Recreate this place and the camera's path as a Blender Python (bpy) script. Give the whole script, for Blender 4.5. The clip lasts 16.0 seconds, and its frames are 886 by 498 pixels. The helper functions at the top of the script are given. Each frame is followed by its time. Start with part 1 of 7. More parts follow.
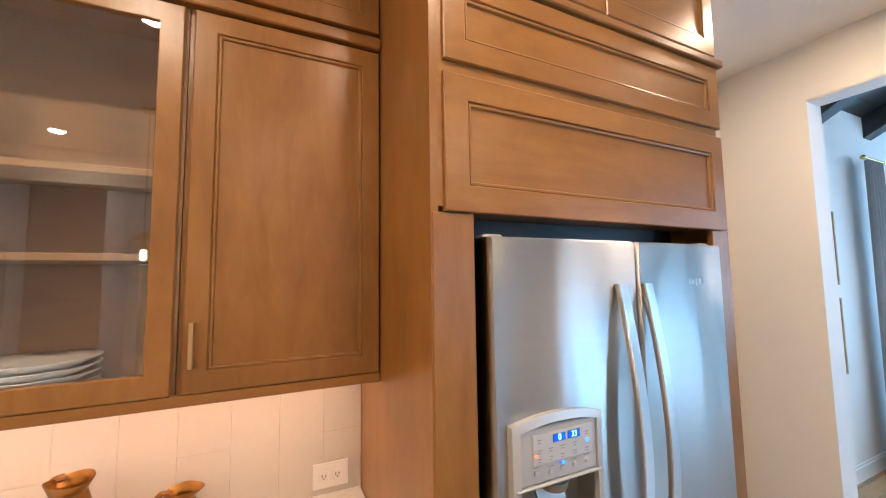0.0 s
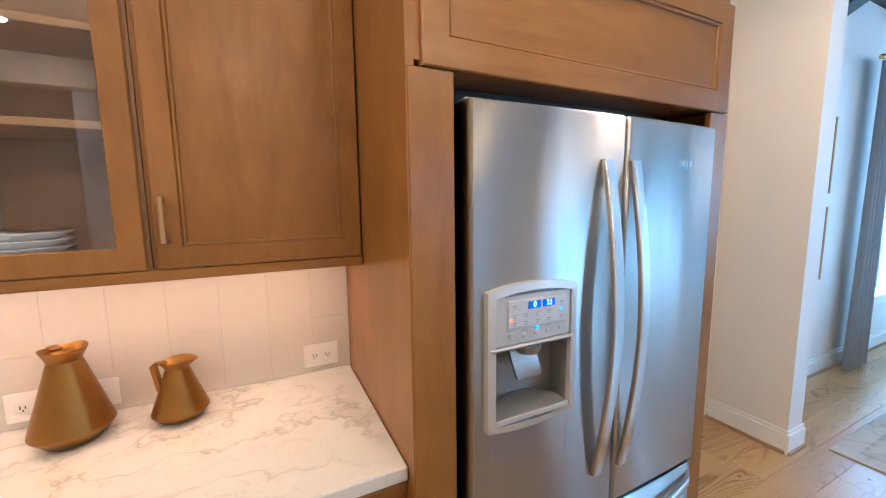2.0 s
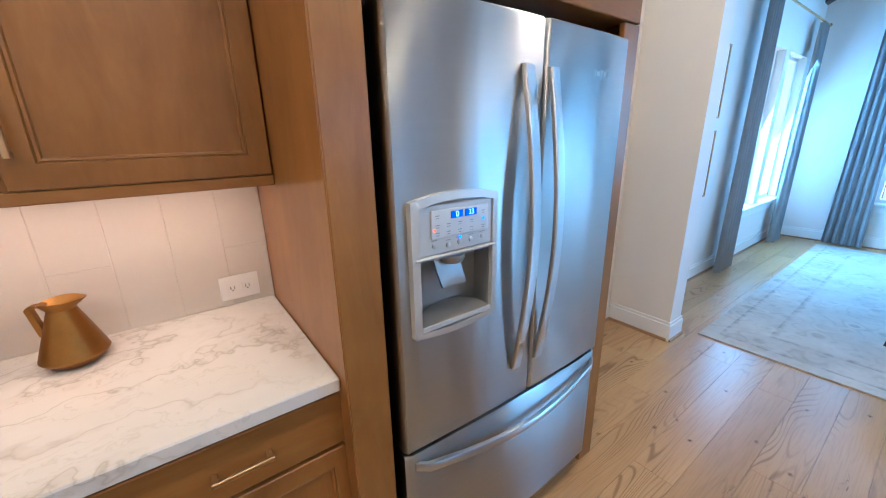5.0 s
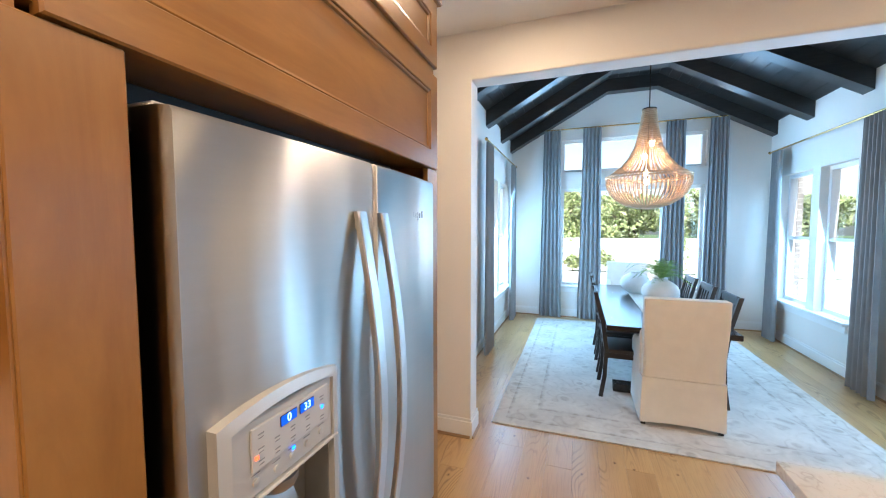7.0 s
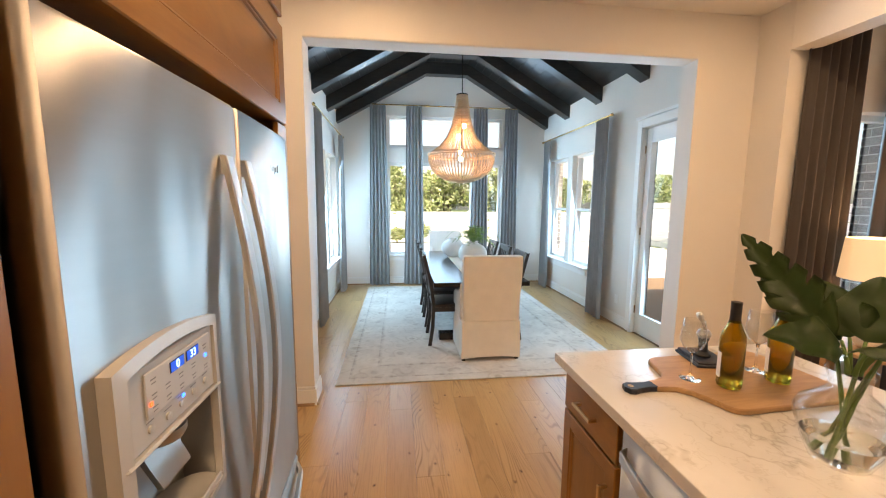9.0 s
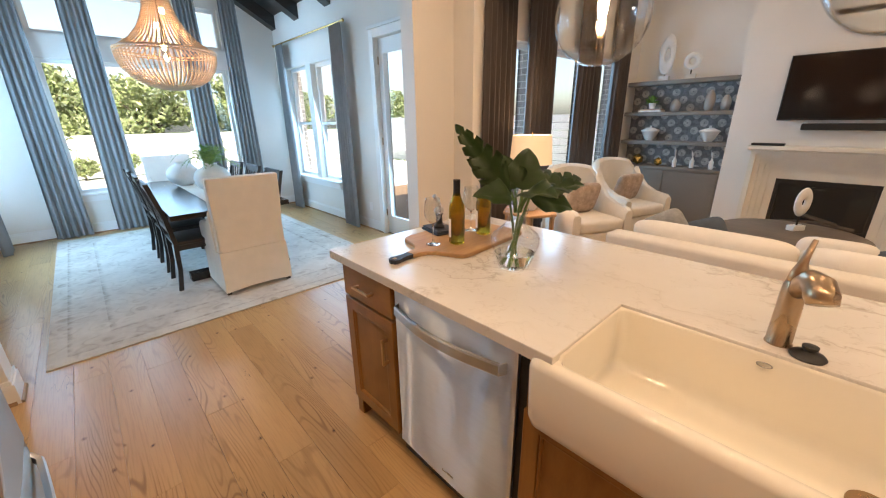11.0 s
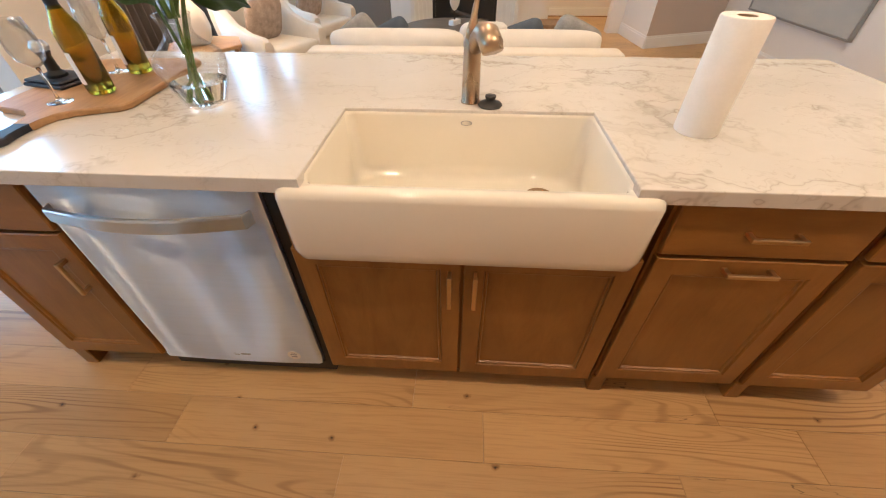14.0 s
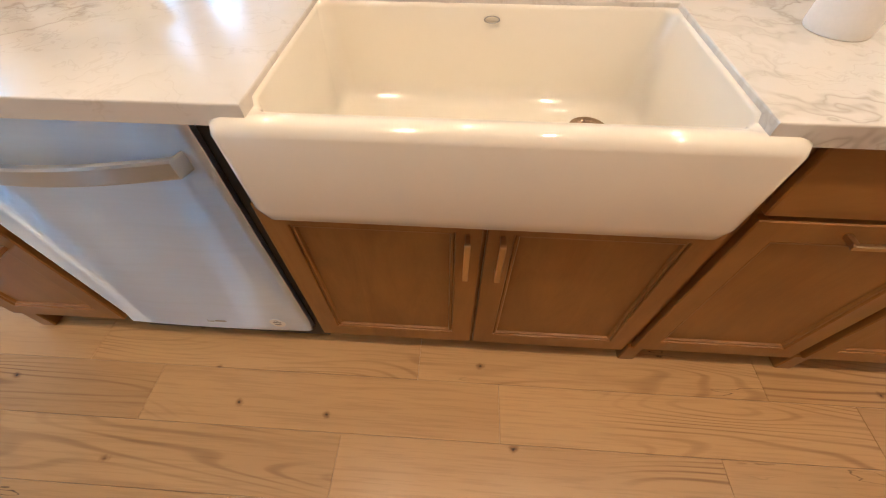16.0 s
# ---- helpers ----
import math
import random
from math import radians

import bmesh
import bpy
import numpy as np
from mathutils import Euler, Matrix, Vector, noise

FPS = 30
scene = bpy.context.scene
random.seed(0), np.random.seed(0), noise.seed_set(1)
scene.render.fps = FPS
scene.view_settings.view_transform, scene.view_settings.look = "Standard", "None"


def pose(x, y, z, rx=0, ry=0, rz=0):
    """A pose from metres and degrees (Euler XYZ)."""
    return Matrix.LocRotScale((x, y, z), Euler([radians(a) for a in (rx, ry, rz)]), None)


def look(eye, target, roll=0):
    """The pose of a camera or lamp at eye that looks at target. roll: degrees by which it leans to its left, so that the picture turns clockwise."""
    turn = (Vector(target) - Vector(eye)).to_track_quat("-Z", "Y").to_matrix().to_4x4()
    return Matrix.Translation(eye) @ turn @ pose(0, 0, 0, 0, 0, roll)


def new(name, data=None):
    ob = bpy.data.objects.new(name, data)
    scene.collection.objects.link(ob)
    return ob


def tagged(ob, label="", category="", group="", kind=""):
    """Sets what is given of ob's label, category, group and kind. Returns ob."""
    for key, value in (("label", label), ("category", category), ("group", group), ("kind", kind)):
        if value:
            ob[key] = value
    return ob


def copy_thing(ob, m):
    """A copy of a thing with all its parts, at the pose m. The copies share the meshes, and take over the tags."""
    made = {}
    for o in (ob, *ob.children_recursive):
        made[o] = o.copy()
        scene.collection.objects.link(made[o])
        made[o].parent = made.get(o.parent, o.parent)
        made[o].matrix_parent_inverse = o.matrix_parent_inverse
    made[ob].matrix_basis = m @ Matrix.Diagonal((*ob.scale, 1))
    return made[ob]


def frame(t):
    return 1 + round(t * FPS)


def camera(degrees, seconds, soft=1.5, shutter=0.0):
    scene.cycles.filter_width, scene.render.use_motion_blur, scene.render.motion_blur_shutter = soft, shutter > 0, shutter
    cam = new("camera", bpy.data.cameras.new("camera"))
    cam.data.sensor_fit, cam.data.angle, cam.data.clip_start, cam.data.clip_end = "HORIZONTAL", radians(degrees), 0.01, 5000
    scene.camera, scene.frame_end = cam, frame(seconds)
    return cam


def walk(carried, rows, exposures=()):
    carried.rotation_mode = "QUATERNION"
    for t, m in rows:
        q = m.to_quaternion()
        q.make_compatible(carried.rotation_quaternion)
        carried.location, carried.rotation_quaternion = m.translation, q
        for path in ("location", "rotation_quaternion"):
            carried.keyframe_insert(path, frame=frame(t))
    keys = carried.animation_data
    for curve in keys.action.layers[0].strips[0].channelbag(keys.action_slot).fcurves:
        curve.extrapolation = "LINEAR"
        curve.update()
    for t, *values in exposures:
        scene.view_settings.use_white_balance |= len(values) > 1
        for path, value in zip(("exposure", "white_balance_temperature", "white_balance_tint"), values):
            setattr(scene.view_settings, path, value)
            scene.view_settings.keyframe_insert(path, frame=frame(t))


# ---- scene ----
cam = camera(99.5, 16.0, soft=1.15)
PATH = [
    (0, (0.209, 0.166, 1.689), (1.054, 1.972, 1.848), -0.8),
    (0.5, (0.235, 0.159, 1.65), (1.047, 1.985, 1.714), -0.8),
    (1, (0.254, 0.162, 1.61), (1.076, 1.985, 1.576), -0.7),
    (1.5, (0.26, 0.177, 1.581), (1.117, 1.976, 1.415), -0.7),
    (2, (0.256, 0.181, 1.558), (1.121, 1.968, 1.314), -0.7),
    (2.5, (0.252, 0.187, 1.526), (1.14, 1.944, 1.172), -0.6),
    (3, (0.237, 0.2, 1.504), (1.15, 1.921, 1.054), -0.6),
    (3.2, (0.225, 0.211, 1.487), (1.144, 1.921, 1.006), -0.6),
    (5.3, (0.285, 0.175, 1.496), (1.475, 1.678, 0.927), -0.6),
    (5.5, (0.288, 0.175, 1.511), (1.531, 1.656, 0.999), -0.6),
    (6, (0.337, 0.264, 1.571), (1.773, 1.607, 1.204), -0.6),
    (6.5, (0.363, 0.38, 1.614), (2.059, 1.421, 1.414), -0.4),
    (7, (0.353, 0.435, 1.633), (2.231, 1.112, 1.514), -0.1),
    (7.5, (0.286, 0.44, 1.629), (2.226, 0.912, 1.519), 0.1),
    (8, (0.18, 0.448, 1.628), (2.153, 0.738, 1.472), 0.1),
    (8.5, (0.151, 0.472, 1.614), (2.139, 0.588, 1.434), 0.2),
    (9, (0.218, 0.536, 1.571), (2.189, 0.302, 1.325), 0.4),
    (9.5, (0.281, 0.603, 1.539), (2.115, -0.11, 1.179), 0.6),
    (9.7, (0.288, 0.62, 1.535), (2.055, -0.225, 1.13), 0.6),
    (11.8, (0.057, 0.616, 1.477), (1.065, -0.936, 0.717), -1.5),
    (12, (0.069, 0.613, 1.472), (0.938, -1.006, 0.683), -1.5),
    (12.5, (0.099, 0.62, 1.448), (0.676, -1.076, 0.56), -1.0),
    (13, (0.107, 0.637, 1.438), (0.519, -1.059, 0.46), -0.8),
    (13.5, (0.112, 0.618, 1.399), (0.397, -1.01, 0.273), -0.7),
    (14, (0.161, 0.57, 1.359), (0.258, -0.924, 0.032), -0.3),
    (14.5, (0.226, 0.518, 1.321), (0.258, -0.894, -0.095), 0.1),
    (15, (0.237, 0.463, 1.271), (0.343, -0.863, -0.222), 0.0),
    (15.5, (0.222, 0.401, 1.239), (0.346, -0.891, -0.282), -0.2),
    (16, (0.21, 0.332, 1.217), (0.29, -0.889, -0.364), -0.2),
]
walk(cam, [(t, look(eye, target, roll)) for t, eye, target, roll in PATH], exposures=[(0, 1.60, 5650, 7), (2.5, 1.54, 5000, 4), (5.5, 1.46, 4600, 2), (6.5, 1.48, 5100, 4), (7.5, 1.48, 6800, 12), (8.5, 1.42, 7700, 15), (9.5, 1.20, 7500, 15), (12, 1.30, 6250, 9), (13.5, 1.42, 6000, 8), (16, 1.54, 5650, 6)])

# ---- light ----
world = bpy.data.worlds.new("sky")
scene.world = world
world.use_nodes = True
wn = world.node_tree.nodes
sky = wn.new("ShaderNodeTexSky")
sky.sky_type = "NISHITA"
sky.sun_disc = False
sky.sun_elevation = radians(48)
sky.sun_rotation = radians(-94)
sky.dust_density = 2.5
wn["Background"].inputs[1].default_value = 0.15
world.node_tree.links.new(sky.outputs[0], wn["Background"].inputs[0])
sun = new("sun", bpy.data.lights.new("sun", "SUN"))
sun.data.energy, sun.data.angle, sun.data.color = 5.0, radians(0.6), (1.0, 0.95, 0.87)
sun.matrix_world = look((-14, -1, 20), (2, 0, 0))


def area_light(name, at, to, w, h, power, color):
    ob = new(name, bpy.data.lights.new(name, "AREA"))
    ob.data.shape, ob.data.size, ob.data.size_y = "RECTANGLE", w, h
    ob.data.energy, ob.data.color = power, color
    ob.matrix_world = look(at, to)
    return ob


def spot(name, at, power, color, degrees=120, blend=0.6, radius=0.05):
    ob = new(name, bpy.data.lights.new(name, "SPOT"))
    ob.data.energy, ob.data.color, ob.data.spot_size, ob.data.spot_blend = power, color, radians(degrees), blend
    ob.data.shadow_soft_size = radius
    ob.matrix_world = look(at, (at[0], at[1] + 0.001, 0))
    return ob


def disk_light(name, at, power, color, size=0.11):
    ob = new(name, bpy.data.lights.new(name, "AREA"))
    ob.data.shape, ob.data.size, ob.data.energy, ob.data.color = "DISK", size, power, color
    ob.matrix_world = look(at, (at[0], at[1] + 0.001, 0))
    return ob


def point(name, at, power, color, radius=0.04):
    ob = new(name, bpy.data.lights.new(name, "POINT"))
    ob.data.energy, ob.data.color, ob.data.shadow_soft_size = power, color, radius
    ob.location = at
    return ob


WARM = (1.0, 0.69, 0.43)
DAY = (0.34, 0.65, 1.0)
# assumed grid; the one at (2.35, 0.72) is added to brighten the wall there
DOWNLIGHTS = [(-1.35, 0.32), (-0.35, 0.32), (0.75, 0.32), (2.35, 0.72), (-1.5, -1.75), (0.2, -1.75), (1.9, -1.75), (-2.6, 0.32)]
for dx, dy in DOWNLIGHTS:
    disk_light("downlight_lamp", (dx, dy, 3.035), 5.7, WARM)
# unseen fill spots, added to brighten the living room
for lx, ly in ((-1.6, -3.6), (0.3, -3.6), (1.8, -4.6), (-1.6, -5.0)):
    spot("living_lamp", (lx, ly, 4.1), 28, (1.0, 0.74, 0.50), 140, 0.8, 0.06)
# another unseen spot, added for the hall's warm brightness
spot("hall_lamp", (-1.5, -6.8, 2.6), 40, (1.0, 0.66, 0.36), 150, 0.8, 0.06)
# strip under the wall cabinets
area_light("under_cabinet_lamp", (-0.32, 1.47, 1.362), (-0.32, 1.52, 0.9), 1.6, 0.04, 1.25, (1.0, 0.54, 0.31))
# daylight in the window openings
area_light("day_far", (7.49, -0.36, 1.85), (5, -0.36, 1.2), 2.3, 2.6, 44, DAY)
area_light("day_right", (6.29, -2.36, 1.47), (6.29, 0, 1.0), 1.46, 1.72, 28, DAY)
area_light("day_door", (3.93, -2.30, 1.25), (3.93, 0, 0.9), 0.6, 2.0, 14, DAY)
area_light("day_left", (6.29, 1.70, 1.47), (6.29, 0, 1.0), 1.46, 1.72, 55, DAY)
area_light("day_living", (2.93, -4.2, 1.3), (0, -4.2, 0.9), 3.0, 1.9, 60, DAY)

# ---- materials ----


def tree(name):
    m = bpy.data.materials.new(name)
    m.use_nodes = True
    t = m.node_tree
    b = t.nodes["Principled BSDF"]
    tc = t.nodes.new("ShaderNodeTexCoord")
    return m, t, b, tc


def nd(t, kind, **kw):
    n = t.nodes.new(kind)
    for k, v in kw.items():
        n.inputs[k].default_value = v
    return n


def ramp(t, fac, stops):
    r = t.nodes.new("ShaderNodeValToRGB")
    e = r.color_ramp.elements
    while len(e) < len(stops):
        e.new(0.5)
    for el, (p, c) in zip(e, stops):
        el.position, el.color = p, (*c, 1)
    t.links.new(fac, r.inputs[0])
    return r.outputs[0]


def mixc(t, mode, fac, a, b):
    n = t.nodes.new("ShaderNodeMix")
    n.data_type, n.blend_type = "RGBA", mode
    for sock, v in ((n.inputs[0], fac), (n.inputs[6], a), (n.inputs[7], b)):
        if hasattr(v, "links"):
            t.links.new(v, sock)
        else:
            sock.default_value = v if isinstance(v, (int, float)) else (*v, 1)
    return n.outputs[2]


def mapped(t, tc, stretch, out="Object"):
    mp = t.nodes.new("ShaderNodeMapping")
    mp.inputs["Scale"].default_value = stretch
    t.links.new(tc.outputs[out], mp.inputs[0])
    return mp.outputs[0]


def noisy(t, vec, scale, detail=4.0, rough=0.55, dist=0.0):
    n = nd(t, "ShaderNodeTexNoise", Scale=scale, Detail=detail, Roughness=rough, Distortion=dist)
    t.links.new(vec, n.inputs["Vector"])
    return n.outputs[0]


def bumped(t, b, height, strength, distance=0.01):
    n = nd(t, "ShaderNodeBump", Strength=strength, Distance=distance)
    t.links.new(height, n.inputs["Height"])
    t.links.new(n.outputs[0], b.inputs["Normal"])


def sc(c, k):
    return tuple(min(1.0, v * k) for v in c)


def plain(name, base, rough=0.5, metal=0.0, var=0.08, scale=3.0, fine=60.0, bump=0.05, coat=0.0, stretch=(1, 1, 1), spec=0.5, rvar=0.06):
    """Paint, plaster, metal and the like: large mottling, fine grain, slight relief."""
    m, t, b, tc = tree(name)
    v = mapped(t, tc, stretch)
    big, small = noisy(t, v, scale), noisy(t, v, fine, 3)
    c1 = ramp(t, big, [(0.25, sc(base, 1 - var)), (0.75, sc(base, 1 + var))])
    c2 = mixc(t, "MULTIPLY", min(1.0, var * 3), c1, ramp(t, small, [(0.3, (0.82, 0.82, 0.82)), (0.7, (1, 1, 1))]))
    t.links.new(c2, b.inputs["Base Color"])
    mr = nd(t, "ShaderNodeMapRange")
    mr.inputs[3].default_value, mr.inputs[4].default_value = max(0.02, rough - rvar), min(1, rough + rvar)
    t.links.new(big, mr.inputs[0])
    t.links.new(mr.outputs[0], b.inputs["Roughness"])
    b.inputs["Metallic"].default_value = metal
    b.inputs["Coat Weight"].default_value = coat
    b.inputs["Specular IOR Level"].default_value = spec
    if bump:
        bumped(t, b, small, bump, 0.004)
    return m


def wood(name, dark, light, stretch, rough=0.42, rand=0.0, scale=4.0, bump=0.06, knots=False):
    """Stained wood: streaks along the short-scaled axis, blotches, fine pores."""
    m, t, b, tc = tree(name)
    info = t.nodes.new("ShaderNodeObjectInfo")
    add = t.nodes.new("ShaderNodeVectorMath")
    add.operation = "MULTIPLY_ADD"
    comb = t.nodes.new("ShaderNodeCombineXYZ")
    for i, k in enumerate((17.0, 9.0, 23.0)):
        mm = nd(t, "ShaderNodeMath")
        mm.operation = "MULTIPLY"
        mm.inputs[1].default_value = k
        t.links.new(info.outputs["Random"], mm.inputs[0])
        t.links.new(mm.outputs[0], comb.inputs[i])
    t.links.new(tc.outputs["Object"], add.inputs[0])
    add.inputs[1].default_value = (1, 1, 1)
    t.links.new(comb.outputs[0], add.inputs[2])
    mp = t.nodes.new("ShaderNodeMapping")
    mp.inputs["Scale"].default_value = stretch
    t.links.new(add.outputs[0], mp.inputs[0])
    v = mp.outputs[0]
    g1, g2 = noisy(t, v, scale, 6, 0.62, 1.4), noisy(t, v, scale * 9, 4, 0.6, 0.4)
    blot = noisy(t, add.outputs[0], 2.2, 3)
    c = ramp(t, g1, [(0.22, dark), (0.5, tuple((a + q) / 2 for a, q in zip(dark, light))), (0.78, light)])
    c = mixc(t, "MULTIPLY", 0.16, c, ramp(t, g2, [(0.35, (0.72, 0.70, 0.68)), (0.6, (1, 1, 1))]))
    c = mixc(t, "MULTIPLY", 0.7, c, ramp(t, blot, [(0.3, (0.72, 0.70, 0.68)), (0.66, (1.0, 1.0, 1.0))]))
    c = mixc(t, "MULTIPLY", 0.4, c, ramp(t, noisy(t, add.outputs[0], 9.0, 3), [(0.35, (0.82, 0.80, 0.78)), (0.6, (1.0, 1.0, 1.0))]))
    if rand:
        c = mixc(t, "MULTIPLY", rand, c, ramp(t, info.outputs["Random"], [(0.0, (0.72, 0.70, 0.68)), (0.5, (1, 0.98, 0.95)), (1.0, (0.9, 0.86, 0.8))]))
    if knots:
        vo = nd(t, "ShaderNodeTexVoronoi", Scale=2.3, Randomness=1.0)
        t.links.new(add.outputs[0], vo.inputs["Vector"])
        wob = nd(t, "ShaderNodeMath")
        wob.operation = "MULTIPLY_ADD"
        t.links.new(noisy(t, add.outputs[0], 25, 2), wob.inputs[0])
        wob.inputs[1].default_value = 0.06
        t.links.new(vo.outputs["Distance"], wob.inputs[2])
        k = ramp(t, wob.outputs[0], [(0.055, (0.03, 0.02, 0.015)), (0.085, (0.5, 0.38, 0.28)), (0.16, (1, 1, 1))])
        c = mixc(t, "MULTIPLY", 1.0, c, k)
    t.links.new(c, b.inputs["Base Color"])
    b.inputs["Roughness"].default_value = rough
    bumped(t, b, g2, bump, 0.003)
    return m


def oak_plank():
    """Wide oak boards: contour-like cathedral grain, pores, dark knots, each board its own tone."""
    m, t, b, tc = tree("floor_oak")
    info = t.nodes.new("ShaderNodeObjectInfo")
    comb = t.nodes.new("ShaderNodeCombineXYZ")
    for i, k in enumerate((37.0, 19.0, 53.0)):
        mm = nd(t, "ShaderNodeMath")
        mm.operation = "MULTIPLY"
        mm.inputs[1].default_value = k
        t.links.new(info.outputs["Random"], mm.inputs[0])
        t.links.new(mm.outputs[0], comb.inputs[i])
    add = t.nodes.new("ShaderNodeVectorMath")
    t.links.new(tc.outputs["Object"], add.inputs[0])
    t.links.new(comb.outputs[0], add.inputs[1])

    def scaled(v3):
        mp = t.nodes.new("ShaderNodeMapping")
        mp.inputs["Scale"].default_value = v3
        t.links.new(add.outputs[0], mp.inputs[0])
        return mp.outputs[0]
    field = noisy(t, scaled((0.55, 4.2, 1)), 1.0, 1.6, 0.4, 0.3)
    wv = nd(t, "ShaderNodeMath")
    wv.operation = "MULTIPLY"
    wv.inputs[1].default_value = 210.0
    t.links.new(field, wv.inputs[0])
    sn = nd(t, "ShaderNodeMath")
    sn.operation = "SINE"
    t.links.new(wv.outputs[0], sn.inputs[0])
    pores = noisy(t, scaled((5, 130, 1)), 1.0, 3, 0.6)
    tone = noisy(t, scaled((0.7, 3.0, 1)), 1.0, 3, 0.5)
    one = (1, 1, 1)
    c = ramp(t, tone, [(0.3, (0.44, 0.262, 0.108)), (0.7, (0.55, 0.345, 0.150))])
    rings = ramp(t, sn.outputs[0], [(0.0, one), (0.45, (0.96, 0.95, 0.93)), (0.80, (0.68, 0.62, 0.56)), (1.0, (0.54, 0.47, 0.41))])
    weak = ramp(t, noisy(t, scaled((0.5, 2.2, 1)), 1.7, 2), [(0.47, (0.03, 0.03, 0.03)), (0.66, (0.95, 0.95, 0.95))])
    c = mixc(t, "MULTIPLY", weak, c, rings)
    c = mixc(t, "MULTIPLY", 0.4, c, ramp(t, pores, [(0.36, (0.70, 0.66, 0.62)), (0.52, one)]))
    c = mixc(t, "MULTIPLY", 0.8, c, ramp(t, info.outputs["Random"], [(0.0, (0.86, 0.84, 0.82)), (0.35, one), (0.7, (0.95, 0.93, 0.90)), (1.0, (0.89, 0.87, 0.85))]))
    # hairline cracks along the grain
    crack = ramp(t, noisy(t, scaled((0.9, 6.0, 1)), 1.0, 5, 0.55), [(0.4975, one), (0.4995, (0.10, 0.08, 0.06)), (0.5005, (0.10, 0.08, 0.06)), (0.5025, one)])
    c = mixc(t, "MULTIPLY", ramp(t, noisy(t, scaled((1.6, 3.0, 1)), 1.0, 2), [(0.60, (0, 0, 0)), (0.66, one)]), c, crack)
    # knots
    vo = nd(t, "ShaderNodeTexVoronoi", Scale=1.0, Randomness=1.0)
    vo.voronoi_dimensions = "2D"
    t.links.new(scaled((1.9, 2.7, 1)), vo.inputs["Vector"])
    wob = nd(t, "ShaderNodeMath")
    wob.operation = "MULTIPLY_ADD"
    t.links.new(noisy(t, add.outputs[0], 45, 2), wob.inputs[0])
    wob.inputs[1].default_value = 0.05
    t.links.new(vo.outputs["Distance"], wob.inputs[2])
    c = mixc(t, "MULTIPLY", 1.0, c, ramp(t, wob.outputs[0], [(0.028, (0.07, 0.05, 0.04)), (0.036, (0.52, 0.43, 0.34)), (0.060, one)]))
    t.links.new(c, b.inputs["Base Color"])
    b.inputs["Roughness"].default_value = 0.30
    bumped(t, b, pores, 0.06, 0.002)
    return m


WALL_M = plain("wall_paint", (0.78, 0.75, 0.70), 0.6, var=0.03, scale=1.5, fine=90, bump=0.06, spec=0.3)
TAUPE_M = plain("taupe_wall_face", (0.56, 0.48, 0.42), 0.6, var=0.03, scale=1.5, fine=90, bump=0.06, spec=0.3)
CEIL_M = plain("ceiling_paint", (0.78, 0.76, 0.72), 0.75, var=0.03, bump=0.08, spec=0.2)
TRIM_M = plain("trim_paint", (0.82, 0.82, 0.80), 0.35, var=0.02, bump=0.02)
CAB_D, CAB_L = (0.240, 0.103, 0.021), (0.370, 0.176, 0.043)
CAB_V = wood("cabinet_wood_upright", CAB_D, CAB_L, (2.2, 2.2, 0.5), 0.30, 0.3, bump=0.03)
CAB_H = wood("cabinet_wood_level", CAB_D, CAB_L, (0.5, 2.2, 2.2), 0.30, 0.3, bump=0.03)
BEAM_M = wood("beam_wood", (0.022, 0.020, 0.018), (0.050, 0.046, 0.042), (6, 0.6, 6), 0.30)
DARKWOOD = wood("dark_chair_wood", (0.020, 0.015, 0.012), (0.050, 0.040, 0.034), (6, 6, 0.8), 0.4)
TABLE_M = wood("table_wood", (0.018, 0.014, 0.012), (0.045, 0.037, 0.031), (0.7, 6, 6), 0.25)
OAK_M = wood("board_wood", (0.36, 0.20, 0.085), (0.58, 0.36, 0.17), (0.8, 6, 6), 0.5)
PLANK_M = oak_plank()
SHOE_M = wood("shoe_moulding_oak", (0.30, 0.17, 0.08), (0.45, 0.28, 0.14), (0.8, 0.8, 5), 0.45)
CAB_IN = wood("cabinet_inside", (0.34, 0.19, 0.09), (0.46, 0.28, 0.14), (0.6, 4, 4), 0.5)
GOLD_M = plain("champagne_metal", (0.62, 0.44, 0.24), 0.32, 1.0, 0.05, fine=200, bump=0.02)
BRASS_M = plain("brass", (0.70, 0.46, 0.17), 0.25, 1.0, 0.05, fine=150, bump=0.02)
JUG_M = plain("brass_jug_metal", (0.33, 0.165, 0.036), 0.38, 0.9, 0.14, 6, 70, 0.05)
NICKEL_M = plain("brushed_bronze_nickel", (0.45, 0.33, 0.22), 0.28, 1.0, 0.06, fine=150, bump=0.02)
STEEL_M = plain("brushed_steel", (0.44, 0.435, 0.415), 0.345, 1.0, 0.02, 1.5, 40, 0.0, stretch=(0.5, 40, 40), rvar=0.006)
STEEL_H = plain("brushed_steel_level", (0.60, 0.60, 0.59), 0.32, 1.0, 0.03, 1.5, 40, 0.0, stretch=(0.4, 60, 60), rvar=0.03)
# blue of reflected daylight is put into this base colour
STEEL_W = plain("day_tinted_steel", (0.72, 0.80, 0.92), 0.42, 1.0, 0.03, 1.5, 40, 0.0, stretch=(0.5, 40, 40), rvar=0.02)
